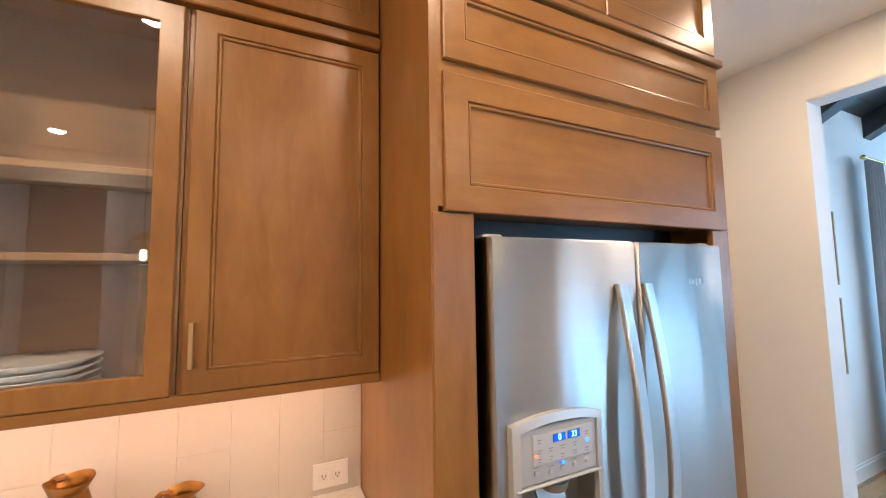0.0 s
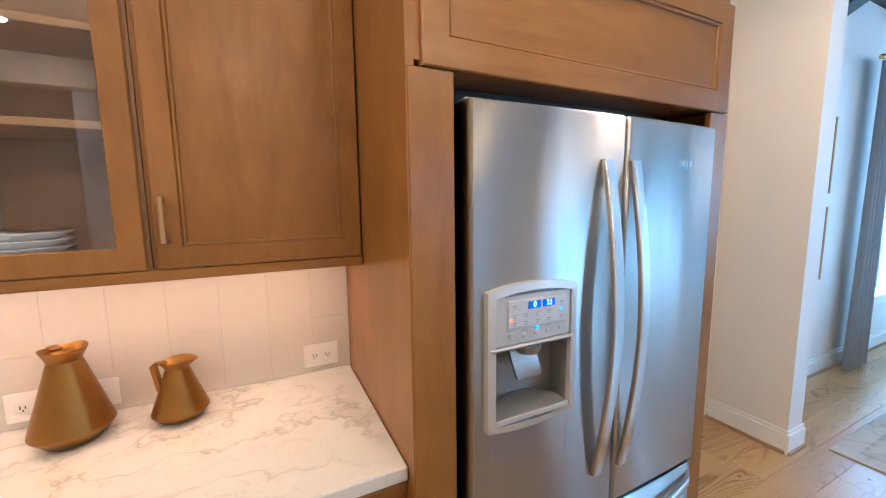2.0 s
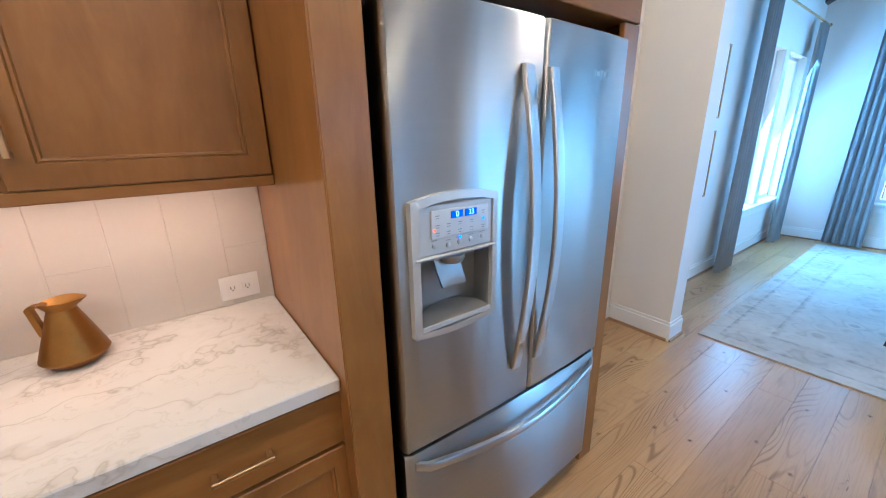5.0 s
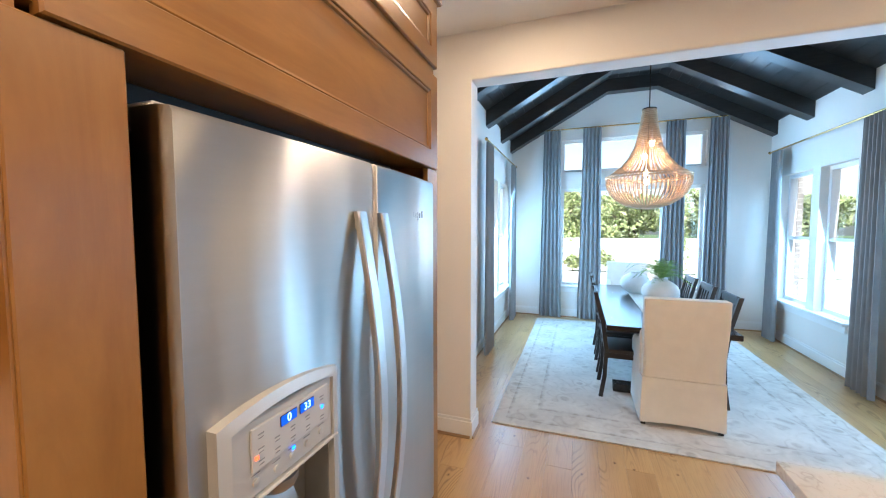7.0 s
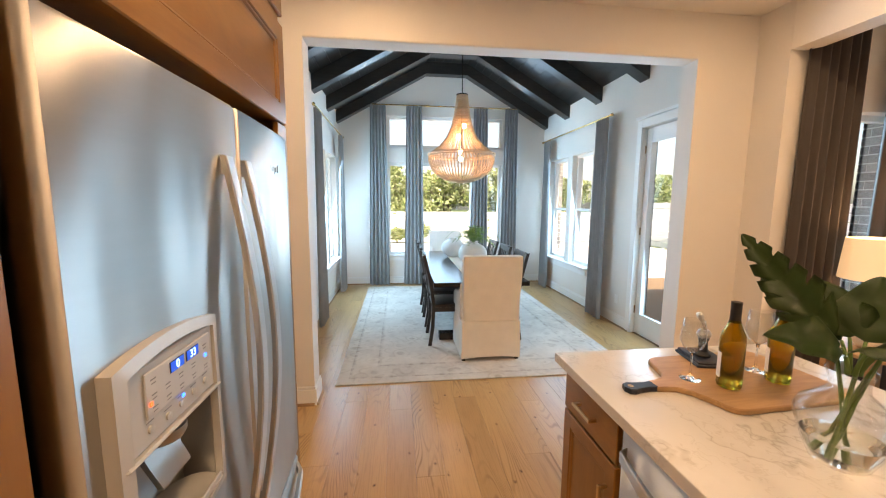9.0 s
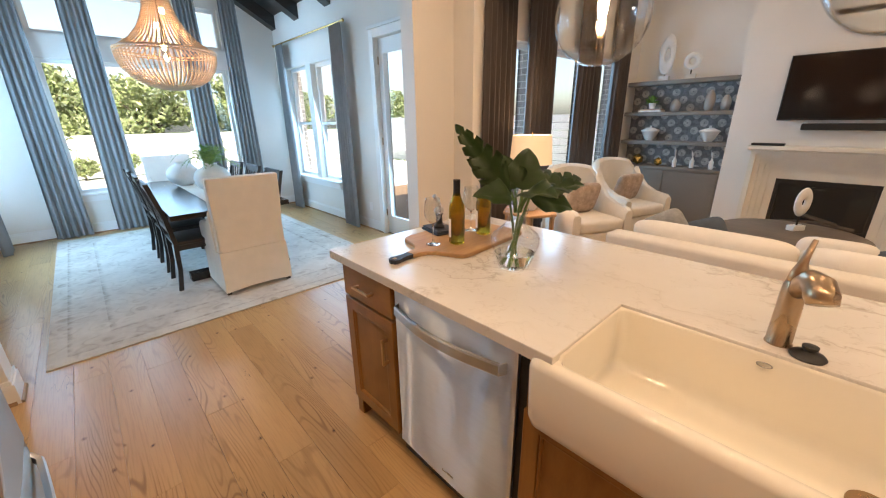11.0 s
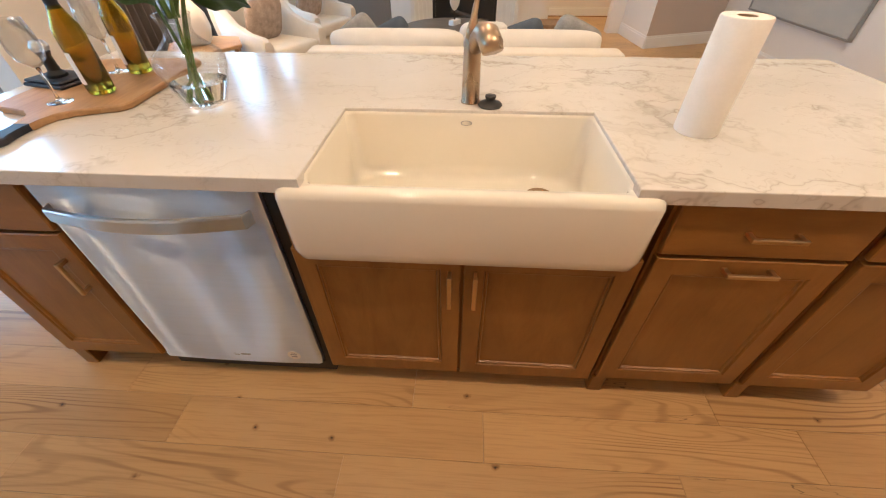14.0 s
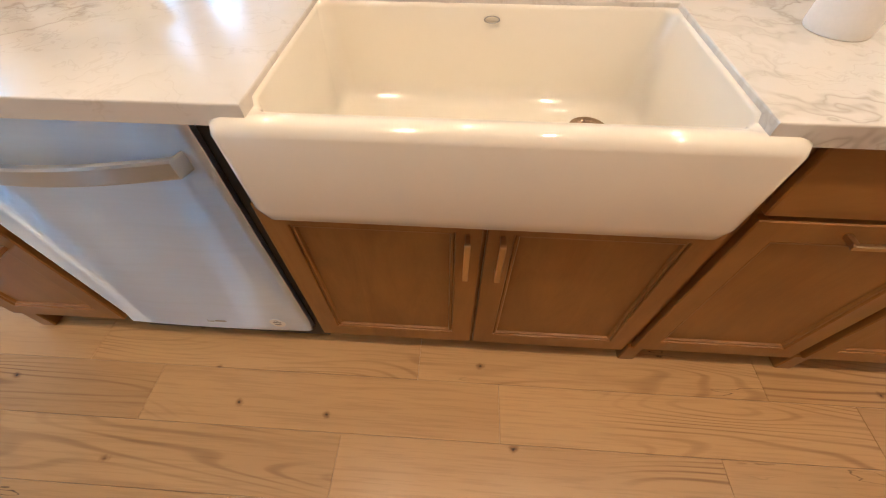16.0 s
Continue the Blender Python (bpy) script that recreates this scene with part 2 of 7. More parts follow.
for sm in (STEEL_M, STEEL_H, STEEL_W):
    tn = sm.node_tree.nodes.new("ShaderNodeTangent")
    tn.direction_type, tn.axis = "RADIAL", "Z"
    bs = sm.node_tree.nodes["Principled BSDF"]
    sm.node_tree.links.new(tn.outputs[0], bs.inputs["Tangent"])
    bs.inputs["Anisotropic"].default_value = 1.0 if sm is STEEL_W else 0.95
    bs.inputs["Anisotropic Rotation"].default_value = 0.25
STEEL_D = plain("dispenser_grey", (0.36, 0.36, 0.345), 0.34, 0.7, 0.05)
GREY_P = plain("grey_panel", (0.52, 0.52, 0.505), 0.35, 0.3, 0.04)
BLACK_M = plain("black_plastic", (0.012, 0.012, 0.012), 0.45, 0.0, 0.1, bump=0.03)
NAVY_M = plain("navy_coating", (0.010, 0.014, 0.026), 0.5, 0.0, 0.1)
PORC_M = plain("fireclay_glaze", (0.80, 0.76, 0.66), 0.08, 0.0, 0.015, bump=0.0, coat=0.6)
CERAM_M = plain("white_ceramic", (0.78, 0.77, 0.74), 0.35, 0.0, 0.04, 10, 90, 0.08)
PLASTER_W = plain("matte_white_plaster", (0.74, 0.73, 0.70), 0.7, 0.0, 0.08, 9, 60, 0.3)
PAPER_M = plain("paper_towel", (0.86, 0.84, 0.80), 0.9, 0.0, 0.03, 20, 160, 0.10, spec=0.1)
PLATE_W = plain("outlet_plastic", (0.84, 0.83, 0.80), 0.35, 0.0, 0.01, bump=0.0)
CURT_G = plain("grey_curtain_cloth", (0.27, 0.275, 0.28), 0.85, 0.0, 0.10, 6, 240, 0.4, spec=0.15)
CURT_B = plain("brown_velvet_curtain", (0.092, 0.078, 0.072), 0.75, 0.0, 0.2, 4, 200, 0.3, stretch=(4, 4, 0.3), spec=0.2)
LINEN_M = plain("white_linen", (0.74, 0.70, 0.64), 0.9, 0.0, 0.05, 8, 260, 0.5, spec=0.1)
SOFA_M = plain("cream_upholstery", (0.70, 0.65, 0.57), 0.92, 0.0, 0.06, 8, 240, 0.5, spec=0.1)
CUSH_G = plain("slate_cushion", (0.10, 0.12, 0.145), 0.95, 0.0, 0.15, 12, 220, 0.6, spec=0.1)
CUSH_L = plain("grey_boucle_cushion", (0.34, 0.33, 0.31), 0.95, 0.0, 0.25, 14, 120, 0.9, spec=0.1)
CUSH_B = plain("blush_pattern_cushion", (0.46, 0.36, 0.29), 0.95, 0.0, 0.3, 18, 180, 0.5, spec=0.1)
BUILT_M = plain("grey_brown_cabinet_paint", (0.20, 0.18, 0.155), 0.5, 0.0, 0.06)
STONE_M = plain("cast_stone", (0.74, 0.70, 0.61), 0.6, 0.0, 0.06, 5, 80, 0.15)
SCREEN_M = plain("screen_glass", (0.006, 0.006, 0.007), 0.12, 0.0, 0.05, bump=0.0)
GRASS_M = plain("lawn", (0.06, 0.10, 0.025), 0.95, 0.0, 0.3, 0.7, 30, 0.5)
PATIO_M = plain("pale_concrete", (0.62, 0.60, 0.56), 0.85, 0.0, 0.10, 0.8, 40, 0.2)
FENCE_M = plain("pale_fence_paint", (0.80, 0.80, 0.78), 0.7, 0.0, 0.08, 2, 60, 0.1)
MORTAR_M = plain("mortar", (0.80, 0.78, 0.74), 0.9, 0.0, 0.1, 6, 120, 0.4)
TILE_M = plain("glazed_tile", (0.66, 0.62, 0.55), 0.22, 0.0, 0.03, 2.5, 60, 0.02)
GROUT_M = plain("grout", (0.62, 0.58, 0.51), 0.9, 0.0, 0.05, 9, 120, 0.2)
GEOM_M = plain("faceted_gold", (0.65, 0.45, 0.14), 0.25, 1.0, 0.06, bump=0.0)
SOIL_M = plain("stem_green", (0.10, 0.17, 0.035), 0.5, 0.0, 0.15, 20)
BEAD_M = plain("pale_wood_bead", (0.66, 0.45, 0.27), 0.6, 0.0, 0.2, 30, 90, 0.2)
TWIG_M = plain("cane_weave", (0.30, 0.17, 0.08), 0.7, 0.0, 0.2, 30, 90, 0.3)


def glass_mat(name, tint=(1, 1, 1), rough=0.0, ior=1.45):
    m, t, b, tc = tree(name)
    b.inputs["Base Color"].default_value = (*tint, 1)
    b.inputs["Transmission Weight"].default_value = 1.0
    b.inputs["Roughness"].default_value = rough
    b.inputs["IOR"].default_value = ior
    return m


def pane_mat(name, tint=(0.97, 0.985, 0.98), gloss=0.035, slant=0.80):
    """Thin window glass: clear, with a mirror sheen that grows at a slant."""
    m, t, b, tc = tree(name)
    t.nodes.remove(b)
    tr, gl, mx = t.nodes.new("ShaderNodeBsdfTransparent"), t.nodes.new("ShaderNodeBsdfGlossy"), t.nodes.new("ShaderNodeMixShader")
    tr.inputs[0].default_value = (*tint, 1)
    gl.inputs["Roughness"].default_value = 0.01
    lw = t.nodes.new("ShaderNodeLayerWeight")
    lw.inputs[0].default_value = 0.5
    pw, ma = t.nodes.new("ShaderNodeMath"), t.nodes.new("ShaderNodeMath")
    pw.operation, ma.operation = "POWER", "MULTIPLY_ADD"
    pw.inputs[1].default_value = 4.0
    ma.inputs[1].default_value, ma.inputs[2].default_value = slant, gloss
    t.links.new(lw.outputs["Facing"], pw.inputs[0])
    t.links.new(pw.outputs[0], ma.inputs[0])
    t.links.new(ma.outputs[0], mx.inputs[0])
    t.links.new(tr.outputs[0], mx.inputs[1])
    t.links.new(gl.outputs[0], mx.inputs[2])
    t.links.new(mx.outputs[0], t.nodes["Material Output"].inputs[0])
    return m


PANE_M = pane_mat("window_glass", (0.985, 0.99, 0.985), 0.02, 0.30)
CLEAR_M = glass_mat("clear_glass", (0.98, 1.0, 0.99))
THIN_M = pane_mat("thin_clear_glass", (0.985, 0.99, 0.985), 0.05, 0.55)
CABGLASS_M = pane_mat("cabinet_glass", (0.96, 0.97, 0.965), 0.10)
BOTTLE_M = glass_mat("amber_green_glass", (0.64, 0.45, 0.04))
BOTTLE_M.node_tree.nodes["Principled BSDF"].inputs["Transmission Weight"].default_value = 0.93
WINE_GLASS_M = pane_mat("wine_glass_crystal", (0.975, 0.98, 0.975), 0.10, 0.90)
WATER_M = glass_mat("water", (0.97, 0.98, 0.93), 0.0, 1.33)


def glow(name, color, strength):
    m, t, b, tc = tree(name)
    b.inputs["Base Color"].default_value = (*color, 1)
    b.inputs["Emission Color"].default_value = (*color, 1)
    b.inputs["Emission Strength"].default_value = strength
    return m


DISC_M = glow("downlight_lens", (1.0, 0.78, 0.52), 9)
STRIP_M = glow("strip_diffuser", (1.0, 0.56, 0.32), 2.0)
BULB_M = glow("bulb_glow", (1.0, 0.72, 0.42), 25)
FILA_M = glow("filament_bulb", (1.0, 0.70, 0.50), 18)
LED_M = glow("blue_digit", (0.02, 0.16, 1.0), 1.8)
LEDR_M = glow("red_pilot", (1.0, 0.10, 0.03), 1.2)


def lampshade():
    m, t, b, tc = tree("linen_shade")
    b.inputs["Base Color"].default_value = (0.80, 0.66, 0.48, 1)
    b.inputs["Roughness"].default_value = 0.9
    b.inputs["Emission Color"].default_value = (1.0, 0.66, 0.36, 1)
    b.inputs["Emission Strength"].default_value = 0.22
    return m


SHADE_M = lampshade()


def quartz():
    m, t, b, tc = tree("veined_quartz")
    v = mapped(t, tc, (1, 1, 1))
    warp = nd(t, "ShaderNodeTexNoise", Scale=1.6, Detail=5.0, Roughness=0.62)
    t.links.new(v, warp.inputs["Vector"])
    vm = t.nodes.new("ShaderNodeVectorMath")
    vm.operation = "MULTIPLY_ADD"
    t.links.new(warp.outputs["Color"], vm.inputs[0])
    vm.inputs[1].default_value = (0.9, 0.9, 0.9)
    t.links.new(v, vm.inputs[2])
    mp = t.nodes.new("ShaderNodeMapping")
    mp.inputs["Rotation"].default_value = (0, 0, radians(28))
    mp.inputs["Scale"].default_value = (0.75, 1.9, 1)
    t.links.new(vm.outputs[0], mp.inputs[0])
    n1 = noisy(t, mp.outputs[0], 1.9, 3, 0.5)
    n2 = noisy(t, mp.outputs[0], 4.3, 4, 0.55)
    mask = noisy(t, v, 1.7, 2)
    one = (1, 1, 1)
    vein = ramp(t, n1, [(0.470, one), (0.494, (0.85, 0.835, 0.81)), (0.500, (0.71, 0.685, 0.65)), (0.512, (0.94, 0.93, 0.915)), (0.55, one)])
    fine = ramp(t, n2, [(0.486, one), (0.500, (0.80, 0.775, 0.74)), (0.512, one)])
    fade = ramp(t, mask, [(0.34, (0, 0, 0)), (0.56, one)])
    cloud = ramp(t, noisy(t, mp.outputs[0], 1.3, 3), [(0.3, (0.61, 0.585, 0.54)), (0.7, (0.69, 0.67, 0.63))])
    c = mixc(t, "MULTIPLY", fade, cloud, vein)
    c = mixc(t, "MULTIPLY", mask, c, fine)
    t.links.new(c, b.inputs["Base Color"])
    b.inputs["Roughness"].default_value = 0.22
    b.inputs["Coat Weight"].default_value = 0.1
    return m


QUARTZ_M = quartz()


def rug_mat():
    m, t, b, tc = tree("faded_rug_pile")
    v = mapped(t, tc, (1, 1, 1))
    sep = t.nodes.new("ShaderNodeSeparateXYZ")
    t.links.new(v, sep.inputs[0])
    base = ramp(t, noisy(t, v, 3.0, 5, 0.65), [(0.3, (0.50, 0.47, 0.43)), (0.7, (0.66, 0.63, 0.57))])
    vo = nd(t, "ShaderNodeTexVoronoi", Scale=8.5)
    vo.feature = "SMOOTH_F1"
    t.links.new(v, vo.inputs["Vector"])
    fig = ramp(t, vo.outputs[0], [(0.22, (0.74, 0.72, 0.70)), (0.32, (1, 1, 1)), (0.44, (1, 1, 1)), (0.50, (0.80, 0.78, 0.76)), (0.58, (1, 1, 1))])
    worn = ramp(t, noisy(t, v, 5.0, 6, 0.7), [(0.42, (0, 0, 0)), (0.62, (1, 1, 1))])
    c = mixc(t, "MULTIPLY", worn, base, fig)
    # border bands, as distance from the edge
    dist = []
    for ax, half in (("X", 1.9), ("Y", 1.39)):
        ab = t.nodes.new("ShaderNodeMath")
        ab.operation = "ABSOLUTE"
        t.links.new(sep.outputs[ax], ab.inputs[0])
        sb = t.nodes.new("ShaderNodeMath")
        sb.operation = "SUBTRACT"
        sb.inputs[0].default_value = half
        t.links.new(ab.outputs[0], sb.inputs[1])
        dist.append(sb.outputs[0])
    mn = t.nodes.new("ShaderNodeMath")
    mn.operation = "MINIMUM"
    t.links.new(dist[0], mn.inputs[0])
    t.links.new(dist[1], mn.inputs[1])
    band = ramp(t, mn.outputs[0], [(0.0, (0.94, 0.92, 0.88)), (0.10, (0.93, 0.92, 0.90)), (0.105, (0.55, 0.53, 0.51)), (0.135, (0.95, 0.94, 0.92)), (0.34, (0.88, 0.87, 0.86)), (0.345, (0.56, 0.54, 0.52)), (0.385, (1, 1, 1))])
    brk = ramp(t, noisy(t, v, 14.0, 4), [(0.4, (0.2, 0.2, 0.2)), (0.6, (0.9, 0.9, 0.9))])
    c = mixc(t, "MULTIPLY", brk, c, band)
    t.links.new(c, b.inputs["Base Color"])
    b.inputs["Roughness"].default_value = 0.95
    b.inputs["Specular IOR Level"].default_value = 0.1
    bumped(t, b, noisy(t, v, 220, 2), 0.5, 0.004)
    return m


RUG_M = rug_mat()


def leaf_mat(name, a, b2, gloss=0.4):
    m, t, b, tc = tree(name)
    g = t.nodes.new("ShaderNodeNewGeometry")
    c = ramp(t, g.outputs["Random Per Island"], [(0.0, a), (1.0, b2)])
    c = mixc(t, "MULTIPLY", 0.5, c, ramp(t, noisy(t, mapped(t, tc, (1, 1, 1)), 30), [(0.3, (0.6, 0.6, 0.6)), (0.7, (1, 1, 1))]))
    t.links.new(c, b.inputs["Base Color"])
    b.inputs["Roughness"].default_value = gloss
    return m


LEAF_DARK = leaf_mat("philodendron_leaf", (0.024, 0.052, 0.014), (0.050, 0.095, 0.024), 0.33)
LEAF_DARK.node_tree.nodes["Principled BSDF"].inputs["Specular IOR Level"].default_value = 0.4
FERN_M = leaf_mat("fern_frond", (0.10, 0.22, 0.03), (0.24, 0.40, 0.07), 0.55)
TREE_M = leaf_mat("tree_foliage", (0.20, 0.25, 0.09), (0.38, 0.42, 0.20), 0.55)
tb = TREE_M.node_tree.nodes["Principled BSDF"]
tb.inputs["Transmission Weight"].default_value = 0.0
tb.inputs["Subsurface Weight"].default_value = 0.35
tb.inputs["Subsurface Radius"].default_value = (0.08, 0.1, 0.03)
BARK_M = plain("bark", (0.10, 0.07, 0.05), 0.9, 0.0, 0.3, 8, 60, 0.6)


def brick_mat():
    m, t, b, tc = tree("dark_brick")
    info = t.nodes.new("ShaderNodeObjectInfo")
    g = t.nodes.new("ShaderNodeNewGeometry")
    c = ramp(t, g.outputs["Random Per Island"], [(0.0, (0.36, 0.33, 0.31)), (0.5, (0.46, 0.43, 0.40)), (1.0, (0.58, 0.55, 0.52))])
    v = mapped(t, tc, (1, 1, 1))
    c = mixc(t, "MULTIPLY", 0.6, c, ramp(t, noisy(t, v, 40, 4), [(0.3, (0.6, 0.6, 0.6)), (0.7, (1, 1, 1))]))
    t.links.new(c, b.inputs["Base Color"])
    b.inputs["Roughness"].default_value = 0.9
    bumped(t, b, noisy(t, v, 70, 3), 0.5, 0.004)
    return m


BRICK_M = brick_mat()


def ornate_mat():
    """Back panel of the shelves: pale quatrefoil figures on a dark ground."""
    m, t, b, tc = tree("patterned_wallpaper")
    v = mapped(t, tc, (1, 1, 1))
    outs = []
    for off in (0.0, 0.109):
        mp = t.nodes.new("ShaderNodeMapping")
        mp.inputs["Location"].default_value = (off, 0, off)
        mp.inputs["Scale"].default_value = (1, 0, 1)
        t.links.new(v, mp.inputs[0])
        vo = nd(t, "ShaderNodeTexVoronoi", Scale=4.6, Randomness=0.0)
        t.links.new(mp.outputs[0], vo.inputs["Vector"])
        outs.append(vo.outputs["Distance"])
    w = nd(t, "ShaderNodeMath")
    w.operation = "MULTIPLY"
    w.inputs[1].default_value = 11.0
    mn = t.nodes.new("ShaderNodeMath")
    mn.operation = "MINIMUM"
    t.links.new(outs[0], mn.inputs[0])
    t.links.new(outs[1], mn.inputs[1])
    t.links.new(mn.outputs[0], w.inputs[0])
    s = nd(t, "ShaderNodeMath")
    s.operation = "SINE"
    t.links.new(w.outputs[0], s.inputs[0])
    c = ramp(t, s.outputs[0], [(0.30, (0.26, 0.26, 0.26)), (0.60, (0.62, 0.60, 0.56))])
    c = mixc(t, "MULTIPLY", 0.7, c, ramp(t, noisy(t, v, 26, 4), [(0.35, (0.45, 0.45, 0.45)), (0.6, (1, 1, 1))]))
    t.links.new(c, b.inputs["Base Color"])
    b.inputs["Roughness"].default_value = 0.7
    return m


ORNATE_M = ornate_mat()


def art_mat(name, ground, figure, scale, stretch):
    m, t, b, tc = tree(name)
    v = mapped(t, tc, stretch)
    n = noisy(t, v, scale, 5, 0.6, 0.8)
    c = ramp(t, n, [(0.35, figure), (0.6, ground)])
    t.links.new(c, b.inputs["Base Color"])
    b.inputs["Roughness"].default_value = 0.8
    return m


ART_BIG = art_mat("abstract_canvas", (0.52, 0.51, 0.46), (0.40, 0.42, 0.41), 0.9, (1, 0.6, 2.2))
ART_GROUND = plain("bleached_panel", (0.42, 0.33, 0.22), 0.8, 0.0, 0.1, 4, 50, 0.2)
ART_FIG = plain("brown_feather_figure", (0.28, 0.19, 0.11), 0.8, 0.0, 0.25, 10, 60, 0.3, stretch=(6, 6, 1))

# ---- building blocks ----


def box(bm, x0, y0, z0, x1, y1, z1, bevel=0.0, seg=1):
    """Adds a box, with chamfered edges if asked."""
    x0, x1, y0, y1, z0, z1 = min(x0, x1), max(x0, x1), min(y0, y1), max(y0, y1), min(z0, z1), max(z0, z1)
    m = Matrix.LocRotScale(((x0 + x1) / 2, (y0 + y1) / 2, (z0 + z1) / 2), None, (x1 - x0, y1 - y0, z1 - z0))
    made = bmesh.ops.create_cube(bm, size=1, matrix=m)["verts"]
    if bevel:
        edges = list({e for v in made for e in v.link_edges})
        out = bmesh.ops.bevel(bm, geom=edges, offset=bevel, segments=seg, profile=0.5, affect="EDGES")
        made = list({v for f in out["faces"] for v in f.verts})
    return made


def boxes(*items):
    bm = bmesh.new()
    for it in items:
        box(bm, *it)
    return bm


def lathe(bm, profile, seg=32, at=(0, 0, 0), cap=True):
    """Turns (radius, height) pairs about z."""
    rings = []
    for r, z in profile:
        rings.append([bm.verts.new((at[0] + r * math.cos(6.28318530718 * i / seg), at[1] + r * math.sin(6.28318530718 * i / seg), at[2] + z)) for i in range(seg)])
    for a, c in zip(rings, rings[1:]):
        for i in range(seg):
            bm.faces.new((a[i], a[(i + 1) % seg], c[(i + 1) % seg], c[i]))
    if cap:
        for ring, flip in ((rings[0], True), (rings[-1], False)):
            if ring and (Vector(ring[0].co) - Vector(ring[seg // 2].co)).length > 1e-5:
                bm.faces.new(ring[::-1] if flip else ring)
    return bm


def tube(bm, pts, radius, seg=10):
    """A round bar along points; radius is a number or one for each point."""
    pts = [Vector(p) for p in pts]
    rad = radius if isinstance(radius, (list, tuple)) else [radius] * len(pts)
    rings = []
    up = Vector((0, 0, 1))
    for i, p in enumerate(pts):
        d = (pts[min(i + 1, len(pts) - 1)] - pts[max(i - 1, 0)]).normalized()
        a = d.cross(up if abs(d.z) < 0.95 else Vector((1, 0, 0))).normalized()
        c = d.cross(a)
        rings.append([bm.verts.new(p + (a * math.cos(6.28318530718 * k / seg) + c * math.sin(6.28318530718 * k / seg)) * rad[i]) for k in range(seg)])
    for a, c in zip(rings, rings[1:]):
        for k in range(seg):
            bm.faces.new((a[k], a[(k + 1) % seg], c[(k + 1) % seg], c[k]))
    bm.faces.new(rings[0][::-1])
    bm.faces.new(rings[-1])
    return bm


def loft(bm, sections, closed_ends=True):
    """Joins equal-length loops of points."""
    rings = [[bm.verts.new(p) for p in s] for s in sections]
    n = len(rings[0])
    for a, c in zip(rings, rings[1:]):
        for k in range(n):
            bm.faces.new((a[k], a[(k + 1) % n], c[(k + 1) % n], c[k]))
    if closed_ends:
        bm.faces.new(rings[0][::-1])
        bm.faces.new(rings[-1])
    return bm


def mesh_of(name, bm, material, smooth=False):
    bmesh.ops.recalc_face_normals(bm, faces=bm.faces)
    me = bpy.data.meshes.new(name)
    bm.to_mesh(me)
    bm.free()
    me.materials.append(material)
    if smooth:
        me.shade_smooth()
        if smooth != "all":
            me.set_sharp_from_angle(angle=radians(40))
    return me


def part(name, bm, material, parent, label="", smooth=False):
    ob = new(name, mesh_of(name, bm, material, smooth))
    ob.parent = parent
    if label:
        ob["label"] = label
    return ob


def thing(name, at, label, category, group="", turn=0.0, kind=""):
    ob = new(name)
    ob.empty_display_size = 0.1
    ob.location = at
    ob.rotation_euler = (0, 0, radians(turn))
    return tagged(ob, label, category, group, kind)


def solid(name, bm, material, label, category, at=(0, 0, 0), group="", smooth=False, turn=0.0, kind=""):
    ob = new(name, mesh_of(name, bm, material, smooth))
    ob.location = at
    ob.rotation_euler = (0, 0, radians(turn))
    return tagged(ob, label, category, group, kind)


def setting(name, bm, material, label="", smooth=False):
    ob = new(name, mesh_of(name, bm, material, smooth))
    return tagged(ob, label or name.replace("_", " "), "", "", "structure")


def wall_cells(bm, u0, u1, z0, z1, holes, put):
    """Fills a wall with blocks, leaving the holes (u0, u1, z0, z1) open."""
    us = sorted({u0, u1, *[h[0] for h in holes], *[h[1] for h in holes]})
    for a, c in zip(us, us[1:]):
        mid = (a + c) / 2
        cuts = sorted((h[2], h[3]) for h in holes if h[0] < mid < h[1])
        z = z0
        for lo, hi in cuts:
            if lo > z + 1e-4:
                put(bm, a, c, z, lo)
            z = hi
        if z < z1 - 1e-4:
            put(bm, a, c, z, z1)


def wall_x(name, x0, x1, u0, u1, z0, z1, holes=(), material=None, label=""):
    """A wall across x, running along y."""
    bm = bmesh.new()
    wall_cells(bm, u0, u1, z0, z1, list(holes), lambda b, a, c, lo, hi: box(b, x0, a, lo, x1, c, hi))
    bmesh.ops.remove_doubles(bm, verts=bm.verts, dist=1e-5)
    return setting(name, bm, material or WALL_M, label)


def wall_y(name, y0, y1, u0, u1, z0, z1, holes=(), material=None, label=""):
    """A wall across y, running along x."""
    bm = bmesh.new()
    wall_cells(bm, u0, u1, z0, z1, list(holes), lambda b, a, c, lo, hi: box(b, a, y0, lo, c, y1, hi))
    bmesh.ops.remove_doubles(bm, verts=bm.verts, dist=1e-5)
    return setting(name, bm, material or WALL_M, label)

# ---- large structure ----
KX = 3.075      # face of the wall between kitchen and dining room
DX0, DX1 = 3.25, 7.42
DL, DR = 1.62, -2.28
CEIL = 3.05
LX = 2.86       # living room's window wall
LB = -6.12      # living room's back wall

setting("floor", boxes((-4.2, -8.2, -0.10, 7.6, 1.9, -0.0142)), plain("subfloor_wood", (0.24, 0.15, 0.08), 0.8), "subfloor under wide oak planks")
wall_y("wall_north", 1.662, 1.80, -4.2, DX0, 0, CEIL + 0.1, label="cream painted kitchen wall behind the cabinets")
bm = bmesh.new()
wall_cells(bm, -2.33, 1.662, 0, CEIL + 0.1, [(-1.815, 1.193, 0, 2.705)], lambda b, a, c, lo, hi: box(b, KX, a, lo, DX0, c, hi))
bmesh.ops.remove_doubles(bm, verts=bm.verts, dist=1e-5)
